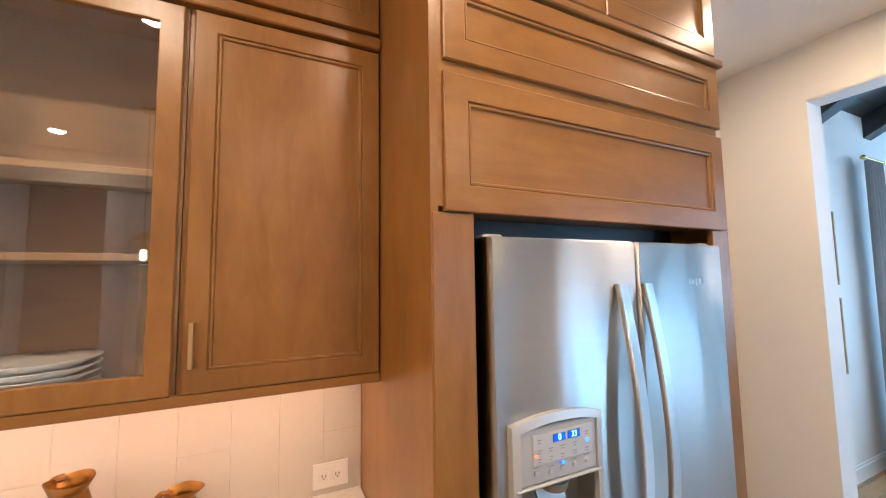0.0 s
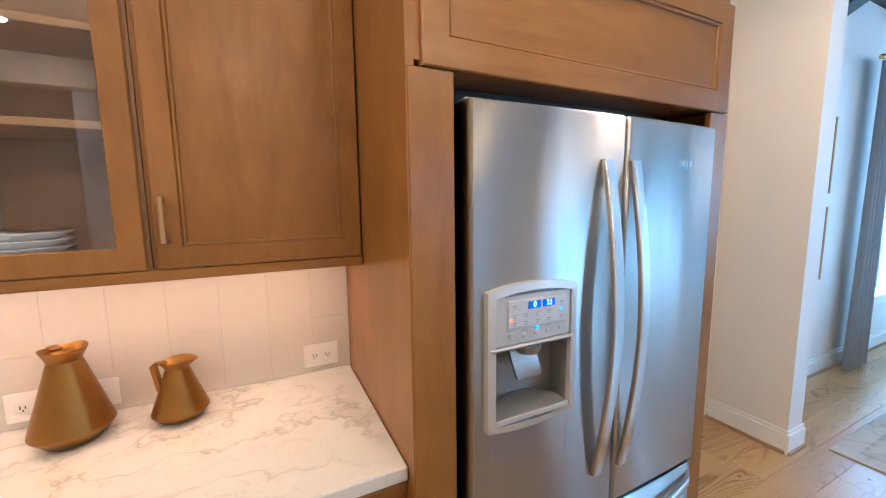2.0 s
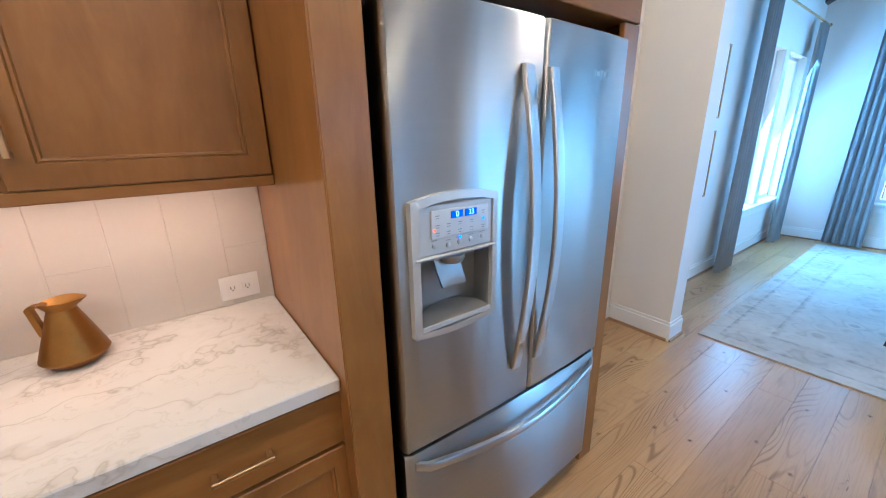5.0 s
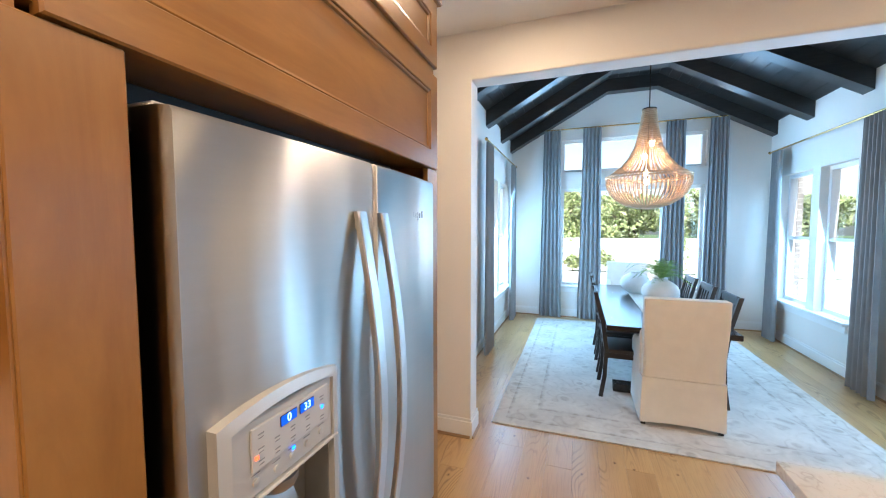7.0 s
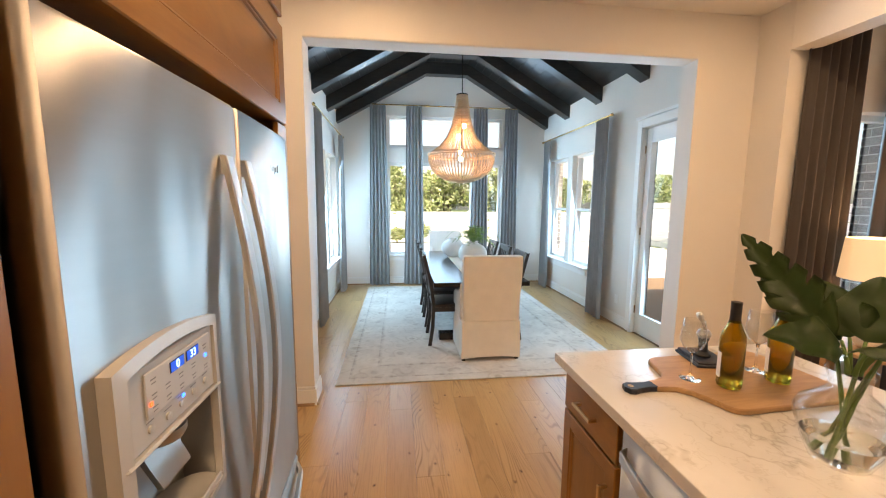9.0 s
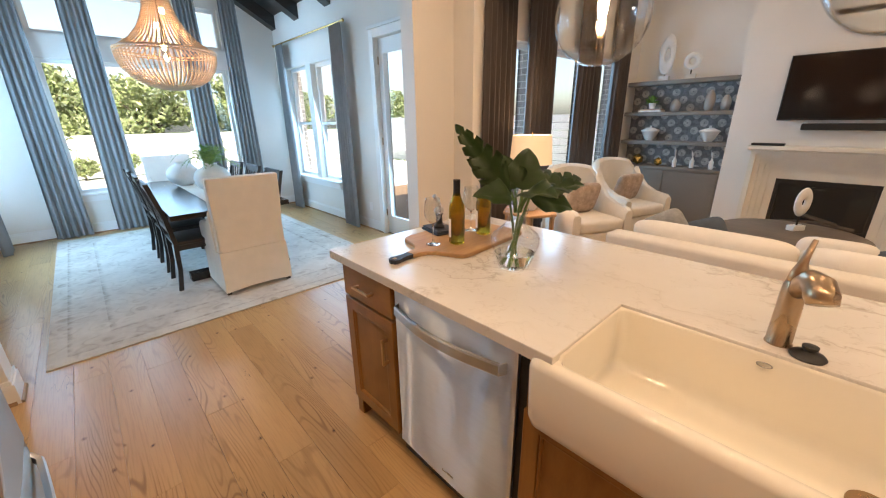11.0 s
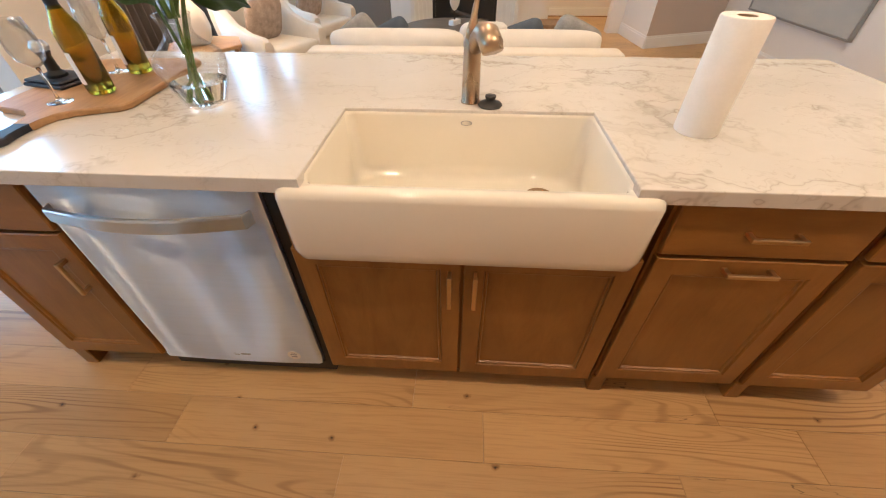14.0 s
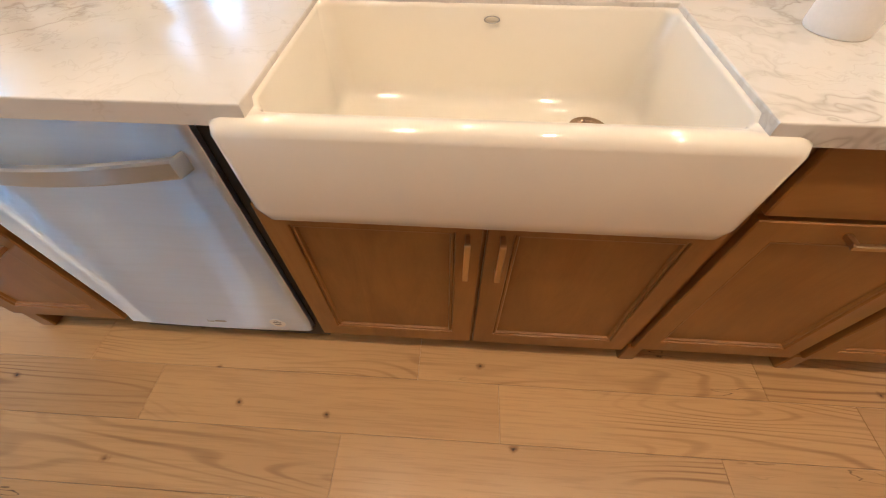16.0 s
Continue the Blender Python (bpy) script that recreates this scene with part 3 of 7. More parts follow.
near = [e for e in bm.edges if all(abs(v.co.x - KX) < 1e-4 or abs(v.co.x - DX0) < 1e-4 for v in e.verts) and all(-1.82 < v.co.y < 1.2 and v.co.z < 2.71 for v in e.verts) and abs(e.verts[0].co.x - e.verts[1].co.x) < 1e-4 and any(v.co.z > 2.6 for v in e.verts)]
bmesh.ops.bevel(bm, geom=near, offset=0.014, segments=3, profile=0.5, affect="EDGES")
setting("wall_east", bm, WALL_M, "cream painted wall with a wide cased opening to the dining room")
WIN_FAR = [(0.30, 0.735, 0.575, 2.30), (0.30, 0.735, 2.59, 3.15), (-0.90, 0.17, 0.575, 2.30), (-0.90, 0.17, 2.59, 3.15), (-1.455, -1.03, 0.575, 2.30), (-1.455, -1.03, 2.59, 3.15)]
wall_x("wall_dining_far", DX1, DX1 + 0.16, DR - 0.2, DL + 0.2, 0, 4.4, WIN_FAR, label="cool white gable wall with three tall windows and transoms")
WIN_SIDE = [(5.50, 6.15, 0.60, 2.34), (6.31, 7.06, 0.60, 2.34)]
wall_y("wall_dining_left", DL, DL + 0.18, DX0, DX1, 0, 3.6, WIN_SIDE, label="cool white dining room wall with two windows")
wall_y("wall_dining_right", DR - 0.18, DR, DX0, DX1, 0, 3.6, WIN_SIDE + [(3.44, 4.38, 0, 2.44)], label="cool white dining room wall with windows and a glazed door")
wall_x("wall_dining_over", DX0 - 0.16, DX0 - 0.004, DR - 0.2, DL + 0.2, CEIL + 0.1, 4.4, label="plain wall over the opening")
# living room
wall_x("wall_living_east", LX, LX + 0.20, LB - 0.2, -2.35, 0, 4.3, [(-3.62, -2.72, 0.25, 2.30), (-5.02, -3.50 + -0.28, 0.25, 2.30), (-6.0, -5.12, 0.25, 2.30)], label="cream living room wall with tall windows")
wall_x("wall_return", LX - 0.05, KX, -2.50, -2.33, 0, CEIL + 0.1, label="short return of cream wall")
wall_y("header_living", -2.50, -2.33, -4.2, LX - 0.052, 2.70, 4.3, label="dropped header between kitchen and living room")
wall_y("wall_living_back", LB - 0.16, LB, -4.2, LX, 0, 4.3, [(-1.95, -1.02, 0, 1.985)], label="cream living room back wall with an opening to a hall")
setting("chimney_breast", boxes((-0.86, LB + 0.002, 0, 1.31, -5.76, 4.25)), WALL_M, "plain cream chimney breast")
setting("wall_bookend", boxes((2.74, LB + 0.002, 0, LX - 0.002, -5.78, 4.25)), WALL_M, "narrow wall beside the shelves")
bm = bmesh.new()
loft(bm, [[(-2.14, LB + 0.002, z), (-2.21, -5.235, z), (-3.295, -5.625, z), (-3.295, LB + 0.002, z)] for z in (0, 4.25)])
setting("wall_corner", bm, WALL_M, "angled cream wall corner")
# thin sheet, darker and browner than the corner wall behind it
bm = bmesh.new()
loft(bm, [[(-2.2105, -5.2345, z), (-2.2075, -5.2285, z), (-3.292, -5.617, z), (-3.294, -5.6225, z)] for z in (0, 4.25)])
setting("wall_accent", bm, TAUPE_M, "taupe face of the angled wall")
wall_x("wall_west", -3.50, -3.30, LB, -2.5, 0, 4.3, label="cream living room wall")
wall_x("wall_kitchen_west", -4.2, -4.052, -2.75, 1.66, 0, 4.3, label="plain kitchen end wall")
setting("wall_west_return", boxes((-4.05, -2.75, 0, -3.5, -2.6, 4.3)), WALL_M, "plain return wall")
setting("wall_hall", boxes((-2.6, -7.55, 0, -0.2, -7.4, 2.8), (-2.75, -7.55, 0, -2.6, LB - 0.16, 2.8), (-0.2, -7.55, 0, -0.05, LB - 0.16, 2.8)), WALL_M, "warm lit hall walls")
setting("ceiling_hall", boxes((-2.75, -7.55, 2.8, -0.05, LB - 0.16, 2.9)), CEIL_M, "hall ceiling")
setting("ceiling_kitchen", boxes((-4.2, -2.5, CEIL, KX, 1.8, CEIL + 0.09)), CEIL_M, "flat cream kitchen ceiling")
setting("ceiling_living", boxes((-4.2, LB - 0.2, 4.25, LX + 0.2, -2.33, 4.4)), CEIL_M, "high cream living room ceiling")

# vaulted dining ceiling: dark boards, then beams below them
FLAT = ((0.02, 4.06), (-0.72, 4.06))


def vault_line(drop):
    return [(DL + 0.02, 3.16 - drop), (FLAT[0][0], FLAT[0][1] - drop), (FLAT[1][0], FLAT[1][1] - drop), (DR - 0.02, 3.16 - drop)]


bm = bmesh.new()
line = vault_line(0.0)
for (ya, za), (yb, zb) in zip(line, line[1:]):
    n = max(3, round(math.hypot(yb - ya, zb - za) / 0.15))
    for i in range(n):
        f0, f1 = (i + 0.02) / n, (i + 0.98) / n
        p, q = (ya + (yb - ya) * f0, za + (zb - za) * f0), (ya + (yb - ya) * f1, za + (zb - za) * f1)
        loft(bm, [[(x, p[0], p[1]), (x, q[0], q[1]), (x, q[0], q[1] + 0.02), (x, p[0], p[1] + 0.02)] for x in (DX0 - 0.01, DX1 + 0.02)])
    loft(bm, [[(x, ya, za + 0.012), (x, yb, zb + 0.012), (x, yb, zb + 0.08), (x, ya, za + 0.08)] for x in (DX0 - 0.01, DX1 + 0.02)])
setting("ceiling_dining", bm, BEAM_M, "vaulted ceiling of dark stained boards")
for bx in (3.42, 4.42, 5.42, 6.42, 7.33):
    bm = bmesh.new()
    lo, hi = vault_line(0.20), vault_line(0.003)
    w = 0.085
    for i in range(3):
        loft(bm, [[(bx - w, lo[i][0], lo[i][1]), (bx + w, lo[i][0], lo[i][1]), (bx + w, hi[i][0], hi[i][1]), (bx - w, hi[i][0], hi[i][1])],
                  [(bx - w, lo[i + 1][0], lo[i + 1][1]), (bx + w, lo[i + 1][0], lo[i + 1][1]), (bx + w, hi[i + 1][0], hi[i + 1][1]), (bx - w, hi[i + 1][0], hi[i + 1][1])]])
    bmesh.ops.remove_doubles(bm, verts=bm.verts, dist=1e-5)
    tagged(setting("ceiling_beam", bm, BEAM_M, "dark stained timber beam along the vault"), group="vault beams")


# baseboards with a stepped top
def baseboard(x0, y0, x1, y1, nx, ny, h=0.15):
    bm = bmesh.new()
    d, e = 0.016, 0.009
    off = (nx * 0.002, ny * 0.002)
    for t, z0, z1 in ((d, 0.0, h - 0.025), (e, h - 0.025, h)):
        box(bm, min(x0, x1) + min(0, nx * t), min(y0, y1) + min(0, ny * t), z0, max(x0, x1) + max(0, nx * t), max(y0, y1) + max(0, ny * t), z1)
    bmesh.ops.bevel(bm, geom=[ed for ed in bm.edges if all(v.co.z > h - 0.03 for v in ed.verts)], offset=0.003, segments=1, affect="EDGES")
    setting("baseboard", bm, TRIM_M, "white painted baseboard")
    # wooden shoe moulding at its foot
    bm = bmesh.new()
    q = d + 0.014
    x0, x1, y0, y1 = min(x0, x1), max(x0, x1), min(y0, y1), max(y0, y1)
    if nx:
        loft(bm, [[(x0 + nx * (d + 0.0005), yy, 0.0002), (x0 + nx * q, yy, 0.0002), (x0 + nx * (q - 0.001), yy, 0.010), (x0 + nx * (q - 0.006), yy, 0.016), (x0 + nx * (d + 0.0005), yy, 0.019)] for yy in (y0, y1)])
    else:
        loft(bm, [[(xx, y0 + ny * (d + 0.0005), 0.0002), (xx, y0 + ny * q, 0.0002), (xx, y0 + ny * (q - 0.001), 0.010), (xx, y0 + ny * (q - 0.006), 0.016), (xx, y0 + ny * (d + 0.0005), 0.019)] for xx in (x0, x1)])
    setting("trim", bm, SHOE_M, "stained oak shoe moulding along the baseboard", smooth=True)


baseboard(KX, 1.193, KX, 1.66, -1, 0)
baseboard(KX - 0.016, 1.193, DX0 + 0.016, 1.193, 0, -1)
baseboard(DX0, 1.193, DX0, DL - 0.02, 1, 0)
baseboard(KX, -2.31, KX, -1.815, -1, 0)
baseboard(KX - 0.016, -1.815, DX0 + 0.016, -1.815, 0, 1)
baseboard(LX - 0.05, -2.33, KX - 0.02, -2.33, 0, 1)
baseboard(DX1, DR, DX1, DL, -1, 0)
baseboard(DX0, DL, DX1 - 0.02, DL, 0, -1)
baseboard(4.40, DR, DX1 - 0.02, DR, 0, 1)
baseboard(1.72, 1.662, KX - 0.02, 1.662, 0, -1)
baseboard(0.95, -5.76, 1.31, -5.76, 0, 1)
baseboard(-0.86, -5.76, -0.62, -5.76, 0, 1)
baseboard(-1.02, LB, -0.862, LB, 0, 1)
baseboard(-2.6, -7.4, -0.2, -7.4, 0, 1)
baseboard(-3.30, -5.60, -3.30, -2.6, 1, 0)
for (xa, ya), (xb, yb_) in (((-2.14, -6.118), (-2.21, -5.228)), ((-2.2075, -5.2285), (-3.28, -5.6127))):
    nrm = Vector((yb_ - ya, xa - xb, 0)).normalized()
    if nrm.x + nrm.y < 0:
        nrm = -nrm
    bm = bmesh.new()
    for t, z0, z1 in ((0.016, 0.0, 0.125), (0.009, 0.1252, 0.15)):
        loft(bm, [[(xa, ya, z), (xb, yb_, z), (xb + nrm.x * t, yb_ + nrm.y * t, z), (xa + nrm.x * t, ya + nrm.y * t, z)] for z in (z0, z1)])
    setting("baseboard", bm, TRIM_M, "white painted baseboard")


def window_unit(n, axis, face, u0, u1, z0, z1, depth, bars=True, mid=True):
    """A window in its opening: frame, sashes and pane. depth: from the face outwards, signed."""
    if axis == "x":
        th = thing("window_%d" % n, (face + depth * 0.7, (u0 + u1) / 2, z0), "white framed window with clear glass", "window", kind="structure")
    else:
        th = thing("window_%d" % n, ((u0 + u1) / 2, face + depth * 0.7, z0), "white framed window with clear glass", "window", kind="structure")
    w, h = (u1 - u0) / 2, z1 - z0

    def bx(a, lo, c, hi, d0, d1):
        return (d0, a, lo, d1, c, hi) if axis == "x" else (a, d0, lo, c, d1, hi)
    f = 0.045
    items = [bx(-w, 0, -w + f, h, -0.04, 0.04), bx(w - f, 0, w, h, -0.04, 0.04), bx(-w + f, 0, w - f, f, -0.04, 0.04), bx(-w + f, h - f, w - f, h, -0.04, 0.04)]
    if mid:
        items.append(bx(-w + f, h * 0.5 - 0.02, w - f, h * 0.5 + 0.02, -0.03, 0.03))
    part("window_frame", boxes(*items), TRIM_M, th)
    p = part("pane", boxes(bx(-w + f, f, w - f, h - f, -0.003, 0.003)), PANE_M, th, "clear window glass")
    p.visible_shadow = False
    return th


k = 1
for (a, c, lo, hi) in WIN_FAR:
    window_unit(k, "x", DX1, a, c, lo, hi, 0.16, mid=False)
    k += 1
for face, dep in ((DL, 0.18), (DR, -0.18)):
    for (a, c, lo, hi) in WIN_SIDE:
        window_unit(k, "y", face, a, c, lo, hi, dep)
        k += 1
    sd = -1 if dep > 0 else 1
    setting("window_sill", boxes((5.48, face + (0 if sd > 0 else -0.06), 0.565, 7.09, face + (0.06 if sd > 0 else 0), 0.598, 0.006), (5.52, face + (0 if sd > 0 else -0.02), 0.48, 7.05, face + (0.02 if sd > 0 else 0), 0.563)), TRIM_M, "white window sill with apron")
for (a, c) in ((-3.62, -2.72), (-5.02, -3.78), (-6.0, -5.12)):
    window_unit(k, "x", LX, a, c, 0.25, 2.30, 0.20, mid=False)
    k += 1
setting("window_sill_far", boxes((DX1 - 0.05, -1.52, 0.54, DX1 - 0.002, 0.80, 0.573, 0.006), (DX1 - 0.02, -1.48, 0.46, DX1 - 0.002, 0.76, 0.538)), TRIM_M, "white sill under the tall windows")

# glazed door to the terrace, with its casing
setting("door_trim", boxes((4.38, DR + 0.002, 0, 4.465, DR + 0.022, 2.53, 0.004), (3.355, DR + 0.002, 0, 3.44, DR + 0.022, 2.53, 0.004), (3.44, DR + 0.002, 2.44, 4.38, DR + 0.022, 2.53, 0.004), (3.34, DR + 0.002, 2.532, 4.48, DR + 0.04, 2.565, 0.004)), TRIM_M, "white door casing")
door = thing("door_1", (3.91, DR - 0.07, 0), "white terrace door with one tall glass pane", "door", kind="structure")
part("door_leaf", boxes((-0.465, -0.022, 0.01, -0.37, 0.022, 2.43, 0.003), (0.37, -0.022, 0.01, 0.465, 0.022, 2.43, 0.003), (-0.37, -0.022, 0.01, 0.37, 0.022, 0.25), (-0.37, -0.022, 2.27, 0.37, 0.022, 2.43)), TRIM_M, door)
part("glazing_bead", boxes((-0.385, 0.023, 0.235, -0.36, 0.032, 2.285), (0.36, 0.023, 0.235, 0.385, 0.032, 2.285), (-0.36, 0.023, 0.235, 0.36, 0.032, 0.26), (-0.36, 0.023, 2.26, 0.36, 0.032, 2.285)), TRIM_M, door)
pd = part("pane", boxes((-0.37, -0.004, 0.25, 0.37, 0.004, 2.27)), PANE_M, door)
pd.visible_shadow = False
for hz in (0.25, 1.2, 2.15):
    bm = bmesh.new()
    tube(bm, [(0.468, 0.028, hz), (0.468, 0.028, hz + 0.09)], 0.009)
    part("hinge", bm, NICKEL_M, door)

# ---- kitchen ----


def shaker(name, x0, x1, z0, z1, y, s, parent, rail=0.058, level=False, panel=None, label=""):
    """A framed door or drawer front in the plane y, facing s along y: one piece of nested loops (local metres)."""
    bm = bmesh.new()

    def loop(inset, depth):
        yy = y - s * depth
        return [bm.verts.new((px, yy, pz)) for px, pz in ((x0 + inset, z0 + inset), (x1 - inset, z0 + inset), (x1 - inset, z1 - inset), (x0 + inset, z1 - inset))]
    steps = [(0.0, 0.020), (0.0, 0.003), (0.003, 0.0), (rail - 0.002, 0.0), (rail, 0.002), (rail + 0.001, 0.006)]
    steps += [(rail + 0.004, 0.0035), (rail + 0.009, 0.0045), (rail + 0.012, 0.011)] if panel is None else [(rail + 0.001, 0.020)]
    loops = [loop(*q) for q in steps]
    for a, c in zip(loops, loops[1:]):
        for i in range(4):
            bm.faces.new((a[i], a[(i + 1) % 4], c[(i + 1) % 4], c[i]))
    if panel is None:
        bm.faces.new(loops[-1])
        bm.faces.new(loops[0][::-1])
    else:
        for i in range(4):
            bm.faces.new((loops[-1][i], loops[-1][(i + 1) % 4], loops[0][(i + 1) % 4], loops[0][i]))
    return part(name, bm, CAB_H if level else CAB_V, parent, label)


def pull(parent, x, y, z, s, length, upright):
    """A square bar pull on two posts."""
    h = length / 2
    bm = bmesh.new()
    a, c = y + s * 0.024, y + s * 0.034
    if upright:
        box(bm, x - 0.0065, a, z - h, x + 0.0065, c, z + h, 0.002)
        for k in (-1, 1):
            box(bm, x - 0.005, y + s * 0.001, z + k * (h - 0.008) - 0.006, x + 0.005, a, z + k * (h - 0.008) + 0.006)
    else:
        box(bm, x - h, a, z - 0.0065, x + h, c, z + 0.0065, 0.002)
        for k in (-1, 1):
            box(bm, x + k * (h - 0.008) - 0.006, y + s * 0.001, z - 0.005, x + k * (h - 0.008) + 0.006, a, z + 0.005)
    return part("handle", bm, GOLD_M, parent, "champagne bar pull")


TILE_Y = 1.656
UF = 1.372   # front of the wall cabinets' doors
# wall cabinet with the wooden door
cab = thing("wall_cabinet", (0.27, 1.52, 1.372), "stained maple wall cabinet with a closed framed door", "cabinet")
part("body", boxes((-0.275, UF - 1.52 + 0.022, 0.0, 0.275, 0.13, 1.14)), CAB_V, cab)
d = shaker("door", -0.262, 0.272, 0.022, 1.092, UF - 1.52, -1, cab)
pull(d, -0.238, UF - 1.52, 0.152, -1, 0.12, True)
cab = thing("wall_cabinet", (0.27, 1.52, 2.515), "short stained maple cabinet up to the ceiling", "cabinet")
part("body", boxes((-0.275, UF - 1.52 + 0.022, 0.0, 0.275, 0.13, 0.50)), CAB_V, cab)
shaker("door", -0.262, 0.272, 0.02, 0.48, UF - 1.52, -1, cab)
cab = thing("wall_cabinet", (-0.47, 1.52, 2.515), "short stained maple cabinet up to the ceiling", "cabinet")
part("body", boxes((-0.46, UF - 1.52 + 0.022, 0.0, 0.46, 0.13, 0.50)), CAB_V, cab)
shaker("door", -0.45, -0.004, 0.02, 0.48, UF - 1.52, -1, cab)
shaker("door", 0.004, 0.45, 0.02, 0.48, UF - 1.52, -1, cab)
# glazed cabinet
gc = thing("glass_cabinet", (-0.47, 1.52, 1.372), "stained maple wall cabinet with glass doors and shelves of dishes", "cabinet")
yb = 0.13
part("body", boxes((-0.462, UF - 1.52 + 0.022, 0, -0.442, yb, 1.14), (0.442, UF - 1.52 + 0.022, 0, 0.462, yb, 1.14), (-0.442, UF - 1.52 + 0.022, 0, 0.442, yb, 0.022), (-0.442, UF - 1.52 + 0.022, 1.118, 0.442, yb, 1.14), (-0.442, yb - 0.008, 0.022, 0.442, yb, 1.118)), CAB_IN, gc)
for sz in (0.375, 0.605):
    part("shelf", boxes((-0.440, UF - 1.52 + 0.035, sz, 0.440, yb - 0.01, sz + 0.02, 0.002)), CAB_IN, gc, "maple shelf")
for a, c, hx in ((-0.455, -0.003, -0.03), (0.003, 0.455, 0.03)):
    d = shaker("door", a, c, 0.022, 1.092, UF - 1.52, -1, gc, panel=False)
    g = part("pane", boxes((a + 0.05, UF - 1.52 + 0.008, 0.07, c - 0.05, UF - 1.52 + 0.012, 1.05)), CABGLASS_M, d, "clear glass pane")
    g.visible_shadow = False
# light rail under, moulding over
solid("cabinet_moulding", boxes((-0.94, UF - 0.012, 2.473, 0.546, UF + 0.06, 2.512, 0.004)), CAB_H, "stained maple moulding between cabinet rows", "moulding")
solid("light_rail", boxes((-0.94, UF + 0.004, 1.362, 0.546, UF + 0.022, 1.393, 0.003)), CAB_H, "stained maple light rail under the wall cabinets", "moulding")
solid("under_cabinet_strip", boxes((-1.12, 1.455, 1.364, 0.48, 1.485, 1.371)), STRIP_M, "slim glowing light strip under the cabinet", "light strip")

# fridge surround
fs = thing("fridge_surround", (1.13, 1.30, 0), "stained maple fridge enclosure with overhead panels", "cabinet")
yf = 0.950 - 1.30
yw = 0.36
part("side_panel", boxes((-0.583, yf + 0.004, 0, -0.563, yw, 3.04)), CAB_V, fs)
part("stile", boxes((-0.580, yf, 0, -0.470, yf + 0.02, 1.845, 0.002)), CAB_V, fs)
part("side_panel", boxes((-0.490, yf + 0.02, 0, -0.470, yw, 1.845)), CAB_V, fs)
part("stile", boxes((0.490, yf, 0, 0.585, yf + 0.02, 1.845, 0.002)), CAB_V, fs)
part("side_panel", boxes((0.565, yf + 0.021, 0, 0.583, yw, 3.04)), CAB_V, fs)
part("overhead_box", boxes((-0.562, yf + 0.006, 1.86, 0.564, yw, 3.02)), CAB_H, fs)
# black boxes stand in for the shade in the gap
part("recess_lining", boxes((-0.468, yf + 0.15, 1.80, 0.488, yw, 1.858), (-0.468, yw - 0.02, 0.02, 0.488, yw, 1.80), (0.484, yf + 0.03, 0.0, 0.489, yw - 0.02, 1.8), (-0.469, yf + 0.03, 0.0, -0.464, yw - 0.02, 1.8)), BLACK_M, fs, "black sheets for the shade in the gap round the fridge")
shaker("overhead_panel", -0.548, 0.575, 1.848, 2.190, yf - 0.006, -1, fs, 0.066, True)
shaker("overhead_panel", -0.548, 0.575, 2.222, 2.455, yf - 0.006, -1, fs, 0.060, True)
part("ledge", boxes((-0.585, yf - 0.018, 2.458, 0.60, yf + 0.02, 2.486, 0.004)), CAB_H, fs)
shaker("overhead_door", -0.548, 0.010, 2.50, 3.01, yf - 0.006, -1, fs, 0.060, True)
shaker("overhead_door", 0.018, 0.575, 2.50, 3.01, yf - 0.006, -1, fs, 0.060, True)

# backsplash wall tiles stand in the pieces section; outlets
for ox, hw in ((0.433, 0.063), (-0.31, 0.13)):
    ol = thing("power_outlet", (ox, TILE_Y - 0.008, 0.982), "white double power outlet on the tiled wall", "outlet", "backsplash outlets")
    part("cover_plate", boxes((-hw, -0.007, -0.044, hw, 0.0, 0.044, 0.002)), PLATE_W, ol)
    for kx in ((-0.024, 0.024) if hw < 0.1 else (-0.09, -0.045, 0.07)):
        sk = part("socket", boxes((kx - 0.017, -0.0095, -0.016, kx + 0.017, -0.0072, 0.016, 0.001)), PLATE_W, ol)
        part("slot", boxes((kx - 0.007, -0.0105, -0.004, kx - 0.0045, -0.0096, 0.006), (kx + 0.0045, -0.0105, -0.004, kx + 0.007, -0.0096, 0.005), (kx - 0.002, -0.0105, -0.011, kx + 0.002, -0.0096, -0.007)), BLACK_M, sk)

# base cabinets and counter by the fridge
solid("worktop", boxes((-2.6, 0.99, 0.874, 0.545, 1.655, 0.914, 0.004)), QUARTZ_M, "pale veined quartz worktop along the wall", "worktop")
for cx in (0.305, -0.305, -0.915, -1.525):
    bc = thing("base_cabinet", (cx, 1.34, 0), "stained maple base cabinet with a drawer over a door", "cabinet", "wall base cabinets")
    part("body", boxes((-0.303, 1.03 - 1.34, 0.10, 0.303, 0.31, 0.873), (-0.303, 1.09 - 1.34, 0, 0.303, 0.31, 0.10)), CAB_V, bc)
    dr = part("drawer", boxes((-0.285 + 0.0, 1.012 - 1.34, 0.70, 0.265, 1.03 - 1.34, 0.855, 0.003)), CAB_H, bc)
    pull(dr, 0, 1.012 - 1.34, 0.778, -1, 0.13, False)
    dd = shaker("door", -0.285, 0.265, 0.12, 0.688, 1.012 - 1.34, -1, bc)
    pull(dd, -0.24, 1.012 - 1.34, 0.60, -1, 0.13, True)


